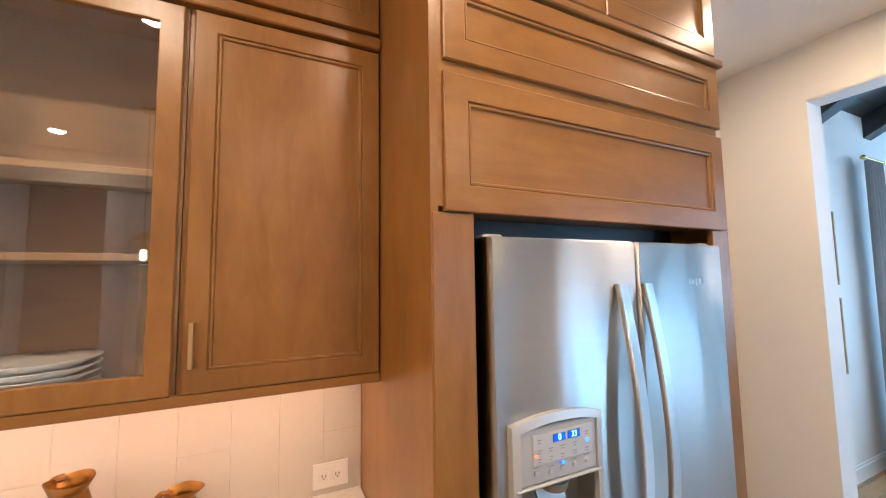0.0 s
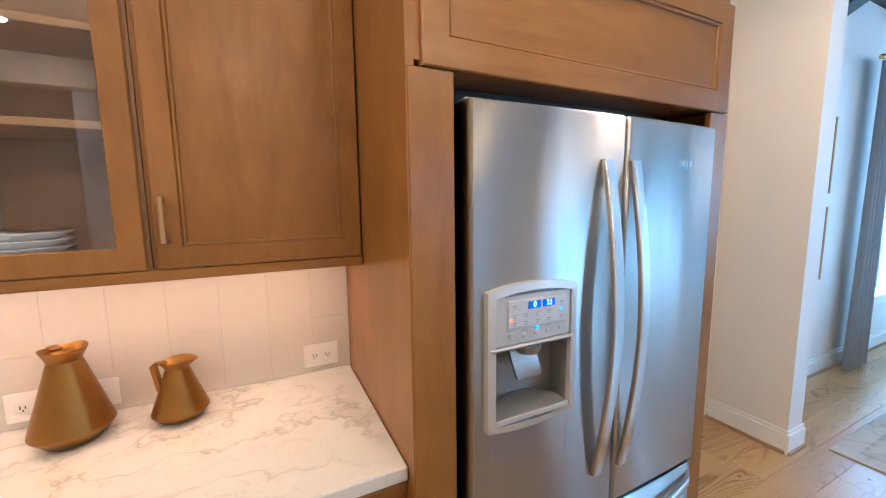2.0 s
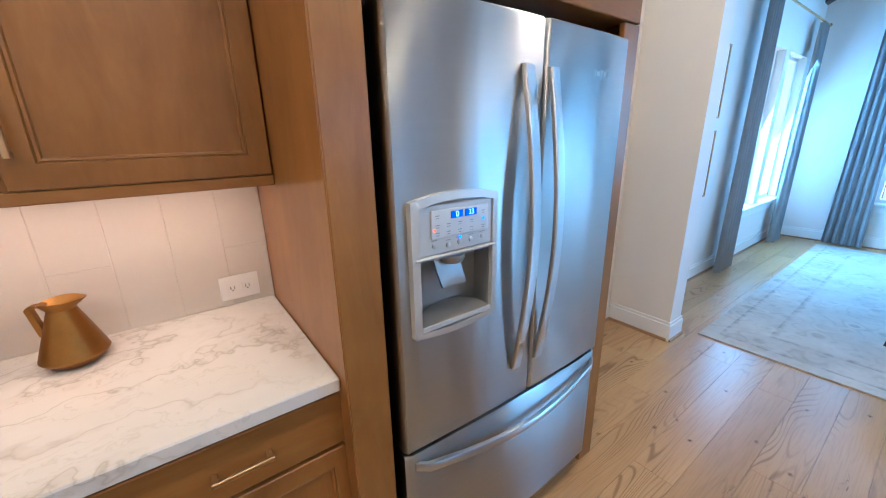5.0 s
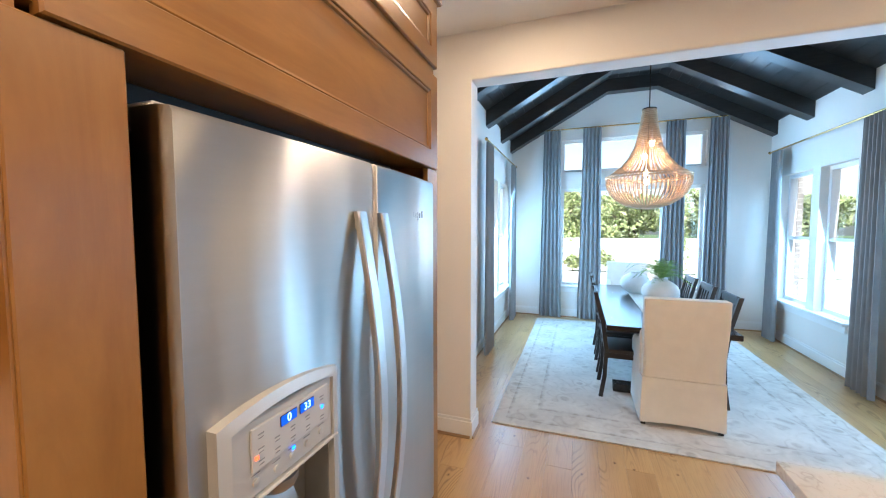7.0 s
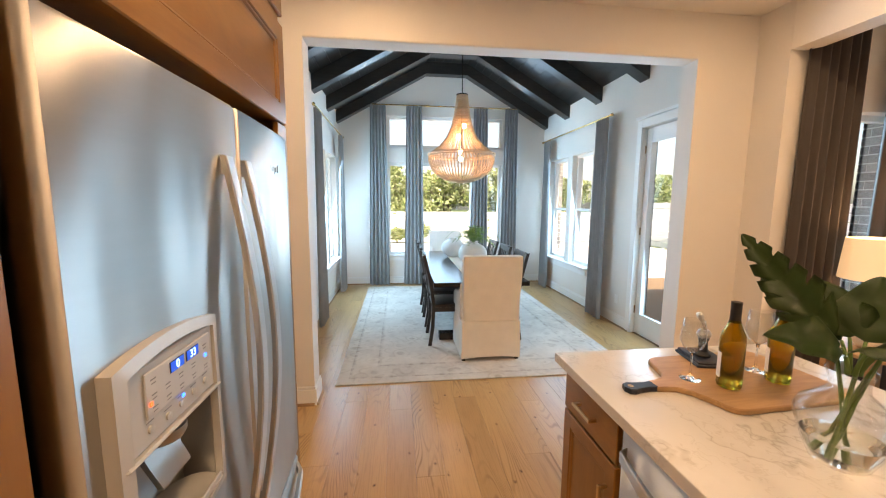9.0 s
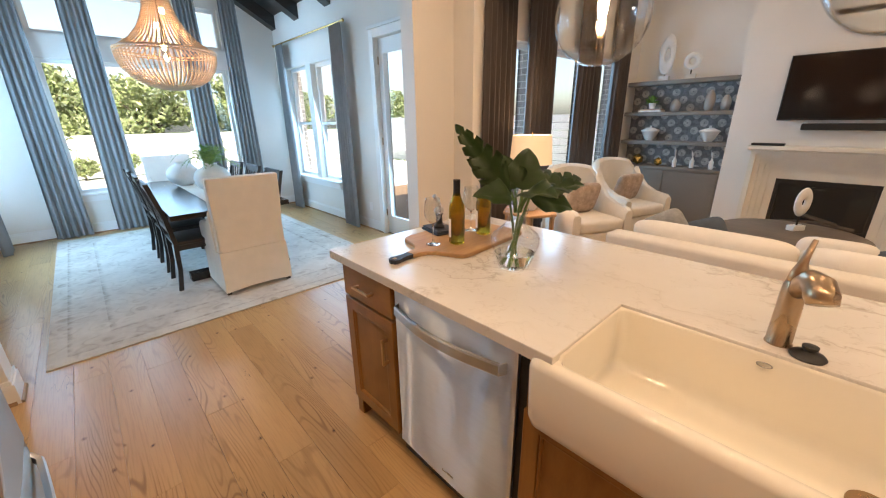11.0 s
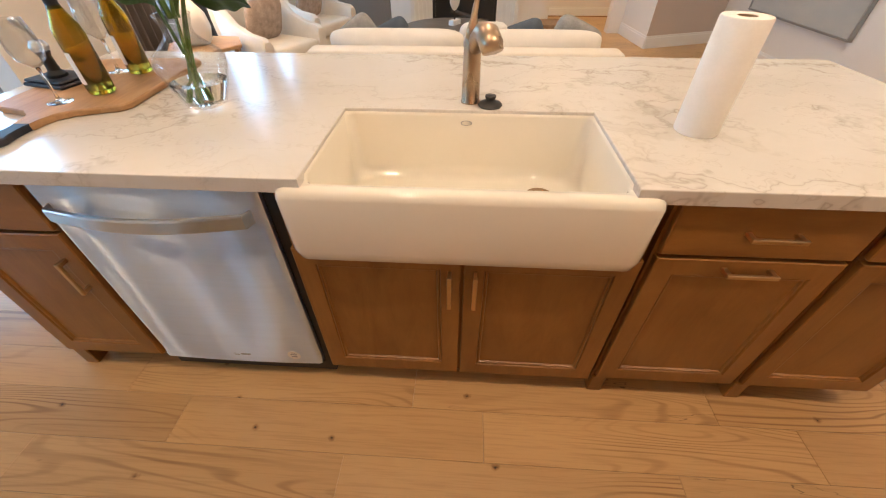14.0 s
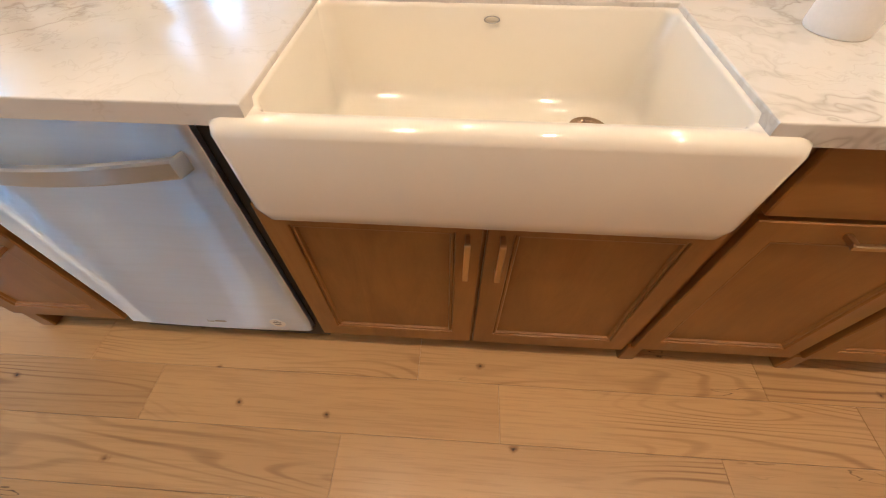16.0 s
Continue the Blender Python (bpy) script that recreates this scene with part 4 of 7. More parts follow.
# brass jugs
def jug(at, h, r, turn):
    j = thing("jug", at, "conical brass jug with a flared spout and angular handle", "jug", "brass jugs", turn)
    bm = bmesh.new()
    prof = [(0.60 * r, 0), (0.64 * r, 0.006 * h), (0.985 * r, 0.135 * h), (1.0 * r, 0.15 * h), (0.985 * r, 0.17 * h), (0.42 * r, 0.83 * h), (0.40 * r, 0.855 * h), (0.44 * r, 0.88 * h), (0.60 * r, 0.955 * h), (0.595 * r, 0.962 * h), (0.41 * r, 0.885 * h), (0.37 * r, 0.855 * h), (0.39 * r, 0.83 * h), (0.94 * r, 0.17 * h), (0.60 * r, 0.03 * h), (0.0, 0.03 * h)]
    lathe(bm, prof, 56)
    for v in bm.verts:
        ang = math.atan2(v.co.y, v.co.x)
        k = max(0.0, (v.co.z / h - 0.86) / 0.1)
        if k > 0:
            # a pouring lip in front, the sides folded up
            lip = max(0.0, math.cos(ang)) ** 3
            v.co.x += k * lip * 0.16 * r
            v.co.z += k * h * (0.030 * math.sin(ang) ** 2 + 0.02 * lip)
            v.co.y *= 1 - 0.10 * k
    part("body", bm, JUG_M, j, smooth=True)
    bm = bmesh.new()
    pts = [(-0.50 * r, 0, 0.935 * h), (-0.86 * r, 0, 0.95 * h), (-0.92 * r, 0, 0.92 * h), (-0.74 * r, 0, 0.50 * h)]
    w = 0.13 * r
    secs = [[(p[0], -w, p[2] - 0.013 * h), (p[0], w, p[2] - 0.013 * h), (p[0] + 0.012, w, p[2] + 0.013 * h), (p[0] + 0.012, -w, p[2] + 0.013 * h)] for p in pts]
    loft(bm, secs)
    part("handle", bm, JUG_M, j)
    return j


jug((-0.250, 1.515, 0.915), 0.270, 0.092, -52)
jug((0.000, 1.512, 0.915), 0.186, 0.075, -12)

# plates in the glass cabinet
for i in range(5):
    bm = bmesh.new()
    lathe(bm, [(0.0, 0.0), (0.075, 0.0), (0.092, 0.006), (0.134, 0.026), (0.1345, 0.029), (0.090, 0.012), (0.0, 0.009)], 40, cap=False)
    solid("plate", bm, CERAM_M, "white ceramic plate in a stack on the cabinet floor", "plate", (-0.335, 1.515, 1.3945 + 0.0185 * i), "plate stack", "all")


# fridge
def bowed(bm, x0, x1, z0, z1, yback, yfront, bow, n=48, r=0.012, cx=None, half=None, ends=(1, 1), chamfer=(1, 1)):
    """A door slab whose front bows gently out across the whole width."""
    cx, half = (cx if cx is not None else (x0 + x1) / 2), (half or (x1 - x0) / 2)
    secs = []
    for i in range(n + 1):
        x = x0 + (x1 - x0) * i / n
        back_off = r if (i == 0 and ends[0]) or (i == n and ends[1]) else 0.0
        u = (x - cx) / half
        y = yfront + bow * u * u + back_off + 0.0004 * math.sin(33 * x + 0.8) + 0.00008 * math.sin(97 * x)
        a, c = 0.006 * chamfer[0], 0.006 * chamfer[1]
        secs.append([(x, yback, z0), (x, y + a, z0), (x, y, z0 + 0.008), (x, y, z1 - 0.008), (x, y + c, z1), (x, yback, z1)])
    loft(bm, secs)
    return bm


FX, FY = 1.152, 1.32
fr = thing("fridge", (FX, FY, 0), "stainless steel french-door fridge with water dispenser", "fridge")
part("case", boxes((-0.455, -0.325, 0.035, 0.455, 0.32, 1.765, 0.004)), STEEL_D, fr, "grey painted case")
part("kick_plate", boxes((-0.44, -0.34, 0.012, 0.44, -0.326, 0.075)), BLACK_M, fr)
yF = 0.914 - FY
WX0, WX1, WZ0, WZ1 = -0.412, -0.170, 1.004, 1.196   # dispenser well
bm = bmesh.new()
bowed(bm, -0.465, WX0, 0.625, 1.79, -0.327, yF, 0.012, 7, 0.012, 0, 0.465, ends=(1, 0))
bowed(bm, WX1, 0.0265, 0.625, 1.79, -0.327, yF, 0.012, 24, 0.012, 0, 0.465, ends=(0, 1))
bowed(bm, WX0, WX1, 0.625, WZ0, -0.327, yF, 0.012, 24, 0.012, 0, 0.465, ends=(0, 0), chamfer=(1, 0))
bowed(bm, WX0, WX1, WZ1, 1.79, -0.327, yF, 0.012, 24, 0.012, 0, 0.465, ends=(0, 0), chamfer=(0, 1))
dl = part("door", bm, STEEL_M, fr, "left steel door", smooth=True)
drr = part("door", bowed(bmesh.new(), 0.0335, 0.465, 0.625, 1.79, -0.327, yF, 0.012, cx=0, half=0.465), STEEL_M, fr, "right steel door", smooth=True)
dz = part("freezer_drawer", bowed(bmesh.new(), -0.465, 0.465, 0.085, 0.612, -0.327, yF, 0.012, cx=0, half=0.465), STEEL_M, fr, smooth=True)
for hx in (-0.43, 0.43):
    part("hinge_cover", boxes((hx - 0.03, -0.36, 1.767, hx + 0.03, -0.27, 1.80, 0.006)), GREY_P, fr)
    part("foot", boxes((hx - 0.025, -0.33, 0.0, hx + 0.025, -0.26, 0.034)), BLACK_M, fr)


def arc_handle(parent, x, z0, z1, yb, out, lean, name="handle"):
    """A flat bar that arches away from the door between its ends."""
    bm = bmesh.new()
    secs = []
    n = 40
    for i in range(n + 1):
        f = i / n
        z = z1 + (z0 - z1) * f
        b = math.sin(math.pi * f)
        y = yb - 0.014 - out * b
        y2 = y + 0.013
        w = 0.019
        xx = x + lean * (b - 0.5)
        secs.append([(xx - w, y2, z), (xx - w, y + 0.003, z), (xx - w + 0.004, y, z), (xx + w - 0.004, y, z), (xx + w, y + 0.003, z), (xx + w, y2, z)])
    loft(bm, secs)
    for zz in (z1 - 0.02, z0 + 0.02):
        box(bm, x - 0.012, yb - 0.010, zz - 0.019, x + 0.012, yb + 0.006, zz + 0.019)
    return part(name, bm, STEEL_H, parent, "arched brushed steel handle")


arc_handle(dl, -0.050, 0.755, 1.668, yF, 0.052, 0.0)
arc_handle(drr, 0.055, 0.755, 1.668, yF, 0.052, 0.0)
bm = bmesh.new()
secs = []
for i in range(25):
    f = i / 24
    x = -0.44 + 0.88 * f
    b = math.sin(math.pi * f)
    y = yF + 0.012 - 0.012 - 0.05 * (0.25 + 0.75 * b) if 0 < i < 24 else yF + 0.006
    z = 0.575 - 0.045 * b
    secs.append([(x, y + 0.016, z - 0.014), (x, y + 0.003, z - 0.014), (x, y, z - 0.010), (x, y, z + 0.010), (x, y + 0.003, z + 0.014), (x, y + 0.016, z + 0.014)])
loft(bm, secs)
part("handle", bm, STEEL_H, dz, "arched brushed steel drawer handle", smooth=True)

# dispenser on the left door
DXL, DXR, DZ0, DZ1 = -0.430, -0.152, 0.992, 1.345
yd = yF + 0.004
bm = bmesh.new()
fw = 0.020


def arch_top(x):
    u = (x - (DXL + DXR) / 2) / ((DXR - DXL) / 2)
    return DZ1 + 0.018 * (1 - u * u)


def arch_bot(x):
    u = (x - (DXL + DXR) / 2) / ((DXR - DXL) / 2)
    return DZ0 - 0.0 - 0.012 * (1 - u * u)


n = 12
outer = [(DXL + (DXR - DXL) * i / n) for i in range(n + 1)]
rim = [(x, arch_top(x)) for x in outer] + [(x, arch_bot(x)) for x in reversed(outer)]
inner = [(DXL + fw + (DXR - DXL - 2 * fw) * i / n) for i in range(n + 1)]
hole = [(x, arch_top(x) - fw) for x in inner] + [(x, arch_bot(x) + fw) for x in reversed(inner)]
rings = [[bm.verts.new((x, y, z)) for x, z in pts] for pts, y in ((rim, yd + 0.006), (rim, yd - 0.014), (hole, yd - 0.018), (hole, yd + 0.006))]
for a, c in zip(rings, rings[1:]):
    for q in range(len(a)):
        bm.faces.new((a[q], a[(q + 1) % len(a)], c[(q + 1) % len(a)], c[q]))
part("dispenser_rim", bm, GREY_P, dl, "pale grey rim of the dispenser", smooth=True)
part("control_panel", boxes((DXL + fw, yd - 0.013, 1.2083, DXR - fw, yd + 0.004, 1.3339, 0.003)), GREY_P, dl)
cp = part("display_plate", boxes((DXL + 0.055, yd - 0.0165, 1.2499, DXR - 0.035, yd - 0.0132, 1.3214, 0.002)), plain("silver_membrane", (0.58, 0.58, 0.57), 0.4, 0.3, 0.03), dl, "silver button membrane")
part("digit_window", boxes((-0.3150, yd - 0.0178, 1.2957, -0.2766, yd - 0.0168, 1.3138), (-0.2690, yd - 0.0178, 1.2957, -0.2307, yd - 0.0168, 1.3138)), BLACK_M, cp)


def digits(text, x, z, size, y, parent, material):
    cu = bpy.data.curves.new("digits", "FONT")
    cu.body, cu.size, cu.align_x, cu.align_y = text, size, "CENTER", "CENTER"
    cu.extrude = 0.0004
    ob = new("digits", cu)
    dg = bpy.context.evaluated_depsgraph_get()
    me = bpy.data.meshes.new_from_object(ob.evaluated_get(dg))
    bpy.data.objects.remove(ob)
    me.transform(Matrix.Translation((x, y, z)) @ Matrix.Rotation(radians(90), 4, "X"))
    me.materials.clear()
    me.materials.append(material)
    out = new("digits", me)
    out.parent = parent
    out["label"] = "lit blue digits"
    return out


part("digit_glow", boxes((-0.3141, yd - 0.0184, 1.2964, -0.2776, yd - 0.0180, 1.3131), (-0.2679, yd - 0.0184, 1.2964, -0.2316, yd - 0.0180, 1.3131)), glow("blue_backlight", (0.0, 0.06, 0.50), 0.55), cp, "blue lit window")
PALE_LED = glow("pale_digit", (0.30, 0.60, 1.0), 1.4)
digits("0", -0.2957, 1.3047, 0.020, yd - 0.0187, cp, PALE_LED)
digits("33", -0.2498, 1.3047, 0.019, yd - 0.0187, cp, PALE_LED)
INK_M = plain("panel_ink", (0.26, 0.26, 0.26), 0.6, 0.0, 0.02, bump=0)
for bx_, bz_ in ((-0.3562, 1.3061), (-0.3562, 1.2826), (-0.3226, 1.2826), (-0.2863, 1.2826), (-0.2479, 1.2826), (-0.3562, 1.2631), (-0.3226, 1.2631), (-0.2863, 1.2631), (-0.2479, 1.2631), (-0.2076, 1.2631), (-0.2076, 1.3019)):
    part("printed_mark", boxes((bx_ - 0.006, yd - 0.0172, bz_, bx_ + 0.006, yd - 0.0167, bz_ + 0.002), (bx_ - 0.005, yd - 0.0172, bz_ - 0.006, bx_ + 0.005, yd - 0.0167, bz_ - 0.0045)), INK_M, cp)
for bx_, bz_ in ((-0.3658, 1.2327), (-0.3226, 1.2284), (-0.2863, 1.2305), (-0.2479, 1.2305), (-0.2076, 1.2327)):
    bm = bmesh.new()
    lathe(bm, [(0.0, 0), (0.0065, 0), (0.0065, 0.003), (0, 0.004)], 16, cap=False)
    bmesh.ops.transform(bm, matrix=Matrix.Translation((bx_, yd - 0.0131, bz_)) @ Matrix.Rotation(radians(90), 4, "X"), verts=bm.verts)
    part("button", bm, GREY_P, dl, smooth=True)
    part("printed_mark", boxes((bx_ - 0.009, yd - 0.0137, bz_ + 0.012, bx_ + 0.009, yd - 0.0131, bz_ + 0.0135)), INK_M, dl)
for bx_, bz_, mm in ((-0.3658, 1.2722, LEDR_M), (-0.2863, 1.2444, LED_M), (-0.2076, 1.2826, LED_M)):
    part("pilot_lamp", boxes((bx_ - 0.003, yd - 0.0186, bz_ - 0.003, bx_ + 0.003, yd - 0.0168, bz_ + 0.003)), mm, dl)
part("control_lip", boxes((DXL + 0.006, yd - 0.020, 1.2000, DXR - 0.006, yd + 0.004, 1.2076, 0.003)), GREY_P, dl, "bright lip under the controls")
# the well: side walls, back and tray in front of the door skin, shaded by the rim
part("dispenser_well", boxes((WX0, -0.345, WZ0, WX1, -0.340, WZ1), (WX0, yd - 0.004, WZ0, WX0 + 0.004, -0.345, WZ1), (WX1 - 0.004, yd - 0.004, WZ0, WX1, -0.345, WZ1), (WX0 + 0.004, yd - 0.004, WZ0, WX1 - 0.004, -0.345, WZ0 + 0.004), (WX0 + 0.004, yd - 0.004, WZ1 - 0.004, WX1 - 0.004, -0.345, WZ1)), STEEL_D, dl, "brushed grey recess")
bm = bmesh.new()
lathe(bm, [(0.0, 0.0), (0.030, 0.0), (0.036, 0.010), (0.036, 0.022), (0.0, 0.022)], 24, (-0.288, yd + 0.020, WZ1 - 0.026), cap=False)
part("nozzle", bm, STEEL_D, dl, "round nozzle housing", smooth=True)
bm = bmesh.new()
loft(bm, [[(-0.345 + o, yd + q, z), (-0.262 + o * 0.6, yd + q, z), (-0.262 + o * 0.6, yd + q + 0.010, z), (-0.345 + o, yd + q + 0.010, z)] for z, q, o in ((1.186, 0.022, 0.0), (1.150, 0.010, 0.004), (1.112, -0.004, 0.010), (1.106, -0.002, 0.014))])
part("paddle", bm, STEEL_D, dl, "grey dispenser paddle", smooth=True)
bm = bmesh.new()
TX, TR = (WX0 + WX1) / 2, (WX1 - WX0) / 2 - 0.004
arc = [(TX + TR * math.cos(math.pi * q / 24), math.sin(math.pi * q / 24)) for q in range(25)]
loft(bm, [[(x, yd - 0.012, z) for x, u in arc] + [(x, -0.346 + (yd + 0.338) * (1 - u), z + 0.030 * u) for x, u in reversed(arc)] for z in (WZ0 + 0.004, WZ0 + 0.010)])
part("drip_tray", bm, STEEL_D, dl, "curved grey drip tray", smooth=True)
for q in range(9):
    gx = TX - 0.08 + 0.02 * q
    part("tray_slot", boxes((gx - 0.0025, yd - 0.004, WZ0 + 0.0105, gx + 0.0025, yd + 0.026, WZ0 + 0.0125)), BLACK_M, dl, "dark slot of the tray grille")
part("tray_lip", boxes((WX0 + 0.004, yd - 0.017, WZ0 + 0.002, WX1 - 0.004, yd - 0.012, WZ0 + 0.017, 0.002)), GREY_P, dl, "rounded lip of the tray")
part("brand_mark", boxes((0.270, yF + 0.004, 1.662, 0.276, yF + 0.0085, 1.680), (0.284, yF + 0.004, 1.662, 0.296, yF + 0.0085, 1.676), (0.304, yF + 0.004, 1.654, 0.310, yF + 0.0085, 1.680), (0.318, yF + 0.004, 1.662, 0.332, yF + 0.0085, 1.676), (0.340, yF + 0.004, 1.662, 0.345, yF + 0.0085, 1.684)), STEEL_D, drr, "small raised mark")

# ---- island ----
IC = -0.150     # counter edge
IF = -0.168     # cabinet fronts


def at_island(x):
    return (x, -0.45, 0)


yo = IF + 0.45
SINK = (0.540, -0.225, -0.578)
bm = bmesh.new()


def u_shape(z, e):
    return [(1.745 - e, IC - e, z), (1.745 - e, -1.19 + e, z), (-1.31 + e, -1.19 + e, z), (-1.31 + e, IC - e, z), (SINK[1] - e, IC - e, z), (SINK[1] - e, SINK[2] - e, z), (SINK[0] + e, SINK[2] - e, z), (SINK[0] + e, IC - e, z)]


loft(bm, [u_shape(0.876, 0.0), u_shape(0.911, 0.0), u_shape(0.9132, 0.0010), u_shape(0.914, 0.003)])
solid("island_worktop", bm, QUARTZ_M, "pale quartz island worktop with soft brown veins", "worktop")
for a, c, kind_ in ((1.275, 1.672, "one"), (-0.82, -0.335, "pull"), (-1.28, -0.84, "one")):
    ic = thing("island_cabinet", at_island((a + c) / 2), "stained maple island cabinet with a drawer over a door", "cabinet", "island cabinets")
    w = (c - a) / 2
    part("body", boxes((-w, -0.32, 0.10, w, yo - 0.021, 0.875), (-w + 0.01, -0.32, 0.0, w - 0.06, yo - 0.075, 0.10)), CAB_V, ic)
    dr = part("drawer", boxes((-w + 0.008, yo - 0.02, 0.712, w - 0.008, yo, 0.865, 0.003)), CAB_H, ic, "flat drawer front")
    pull(dr, 0.0, yo, 0.79, 1, 0.13, False)
    dd = shaker("door", -w + 0.008, w - 0.008, 0.112, 0.700, yo, 1, ic)
    if kind_ == "pull":
        pull(dd, 0.0, yo, 0.672, 1, 0.13, False)
    else:
        pull(dd, -w + 0.050, yo, 0.548, 1, 0.13, True)
    part("bracket_foot", boxes((w - 0.055, yo - 0.07, 0.0, w - 0.002, yo - 0.012, 0.099, 0.004)), CAB_V, ic)
sb = thing("sink_cabinet", at_island(0.155), "stained maple sink cabinet with a pair of doors", "cabinet")
part("body", boxes((-0.475, -0.32, 0.10, 0.475, yo - 0.021, 0.64), (-0.475, -0.32, 0.0, 0.475, yo - 0.075, 0.10), (-0.475, yo - 0.08, 0.64, -0.458, yo - 0.021, 0.873), (0.458, yo - 0.08, 0.64, 0.475, yo - 0.021, 0.873)), CAB_V, sb)
d1 = shaker("door", -0.472, -0.004, 0.098, 0.683, yo, 1, sb)
d2 = shaker("door", 0.004, 0.472, 0.098, 0.683, yo, 1, sb)
pull(d1, -0.036, yo, 0.560, 1, 0.13, True)
pull(d2, 0.036, yo, 0.560, 1, 0.13, True)
solid("island_back_panel", boxes((-1.28, -0.80, 0.0, 1.61, -0.772, 0.875)), CAB_V, "stained maple back panel of the island", "panel")

# dishwasher
dw = thing("dishwasher", at_island(0.968), "stainless steel dishwasher with an arched bar handle", "dishwasher")
part("tub", boxes((-0.335, -0.30, 0.02, 0.304, yo - 0.03, 0.872)), BLACK_M, dw)
bm = bmesh.new()
secs = []
for i in range(65):
    u = -1 + i / 32
    ye = yo + 0.004 - 0.006 * u * u - (0.005 if i in (0, 64) else 0.0)
    yy = yo + 0.006 - 0.012 * u * u - (0.005 if i in (0, 64) else 0.0) + 0.0034 * math.sin(6.5 * u - 0.65) + 0.0003 * math.sin(15 * u + 0.4)
    secs.append([(0.303 * u, yo - 0.028, 0.098), (0.303 * u, ye - 0.004, 0.098), (0.303 * u, ye, 0.103), (0.303 * u, 0.5 * (ye + yy), 0.122), (0.303 * u, yy, 0.142), (0.303 * u, yy, 0.861), (0.303 * u, yy - 0.005, 0.868), (0.303 * u, yo - 0.028, 0.868)])
loft(bm, secs)
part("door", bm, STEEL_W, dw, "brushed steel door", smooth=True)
bm = bmesh.new()
secs = []
for i in range(49):
    f = i / 48
    x = -0.272 + 0.544 * f
    b = math.sin(math.pi * f)
    y = yo + 0.006 + 0.055 * (0.3 + 0.7 * b) if 0 < i < 48 else yo - 0.004
    z = 0.786
    secs.append([(x, y - 0.012, z - 0.021), (x, y - 0.003, z - 0.021), (x, y, z - 0.016), (x, y, z + 0.016), (x, y - 0.003, z + 0.021), (x, y - 0.012, z + 0.021)])
loft(bm, secs)
part("handle", bm, STEEL_H, dw, "arched steel bar handle")
bm = bmesh.new()
lathe(bm, [(0, 0), (0.024, 0), (0.024, 0.0008), (0, 0.0008)], 32, cap=False)
bmesh.ops.transform(bm, matrix=Matrix.Translation((-0.212, yo + 0.0042, 0.160)) @ Matrix.Rotation(radians(-90), 4, "X"), verts=bm.verts)
stk = part("sticker", bm, PLATE_W, dw, "round white sticker with dark marks")
part("sticker_mark", boxes((-0.224, yo + 0.0051, 0.162, -0.200, yo + 0.0056, 0.168), (-0.222, yo + 0.0051, 0.150, -0.202, yo + 0.0056, 0.156), (-0.220, yo + 0.0051, 0.174, -0.206, yo + 0.0056, 0.177)), INK_M, stk)
part("brand_mark", boxes((-0.045, yo + 0.0038, 0.148, -0.010, yo + 0.0052, 0.156), (-0.004, yo + 0.0038, 0.146, 0.026, yo + 0.0052, 0.150), (0.010, yo + 0.0038, 0.153, 0.030, yo + 0.0052, 0.157)), STEEL_D, dw, "small raised mark")
part("toe_kick", boxes((-0.30, yo - 0.09, 0.0, 0.30, yo - 0.075, 0.095)), BLACK_M, dw)


# farmhouse sink
def rounded(x0, x1, y0, y1, r, z, n=6):
    pts = []
    for cx, cy, a0 in ((x1 - r, y1 - r, 0), (x0 + r, y1 - r, 90), (x0 + r, y0 + r, 180), (x1 - r, y0 + r, 270)):
        for i in range(n + 1):
            a = radians(a0 + 90 * i / n)
            pts.append((cx + r * math.cos(a), cy + r * math.sin(a), z))
    return pts


sk = thing("farmhouse_sink", (0.155, -0.36, 0.65), "glossy white apron-front farmhouse sink", "sink")
bm = bmesh.new()
X0, X1, Y0, Y1 = -0.447, 0.447, -0.235, 0.232
zt = 0.242
secs = [rounded(X0 + 0.02, X1 - 0.02, Y0 + 0.02, Y1 - 0.02, 0.03, 0.018), rounded(X0 + 0.004, X1 - 0.004, Y0, Y1 - 0.006, 0.035, 0.030), rounded(X0, X1, Y0, Y1, 0.03, 0.06), rounded(X0, X1, Y0, Y1, 0.02, zt - 0.022), rounded(X0 + 0.004, X1 - 0.004, Y0, Y1 - 0.004, 0.02, zt - 0.007), rounded(X0 + 0.016, X1 - 0.016, Y0 + 0.01, Y1 - 0.018, 0.02, zt),
        rounded(X0 + 0.069, X1 - 0.064, Y0 + 0.020, Y1 - 0.040, 0.024, zt - 0.001), rounded(X0 + 0.071, X1 - 0.066, Y0 + 0.022, Y1 - 0.048, 0.028, zt - 0.010), rounded(X0 + 0.074, X1 - 0.069, Y0 + 0.026, Y1 - 0.056, 0.04, 0.085), rounded(X0 + 0.082, X1 - 0.077, Y0 + 0.034, Y1 - 0.066, 0.05, 0.052), rounded(X0 + 0.105, X1 - 0.10, Y0 + 0.06, Y1 - 0.09, 0.05, 0.040)]
loft(bm, secs)
for v in bm.verts:
    # sides and back stand higher than the apron, up behind the stone edge
    if v.co.z > zt - 0.03 and v.co.y < Y1 - 0.062:
        v.co.z += 0.0125
part("basin", bm, PORC_M, sk, smooth="all")
bm = bmesh.new()
lathe(bm, [(0.0, 0.0), (0.026, 0.0), (0.032, 0.004), (0.045, 0.005), (0.046, 0.002), (0.046, 0.0)], 32, cap=False)
bmesh.ops.translate(bm, vec=(-0.235, -0.09, 0.0405), verts=bm.verts)
part("drain", bm, NICKEL_M, sk, "bronze drain ring", smooth=True)
bm = bmesh.new()
lathe(bm, [(0.0, 0.0035), (0.012, 0.003), (0.025, 0.0005)], 28, cap=False)
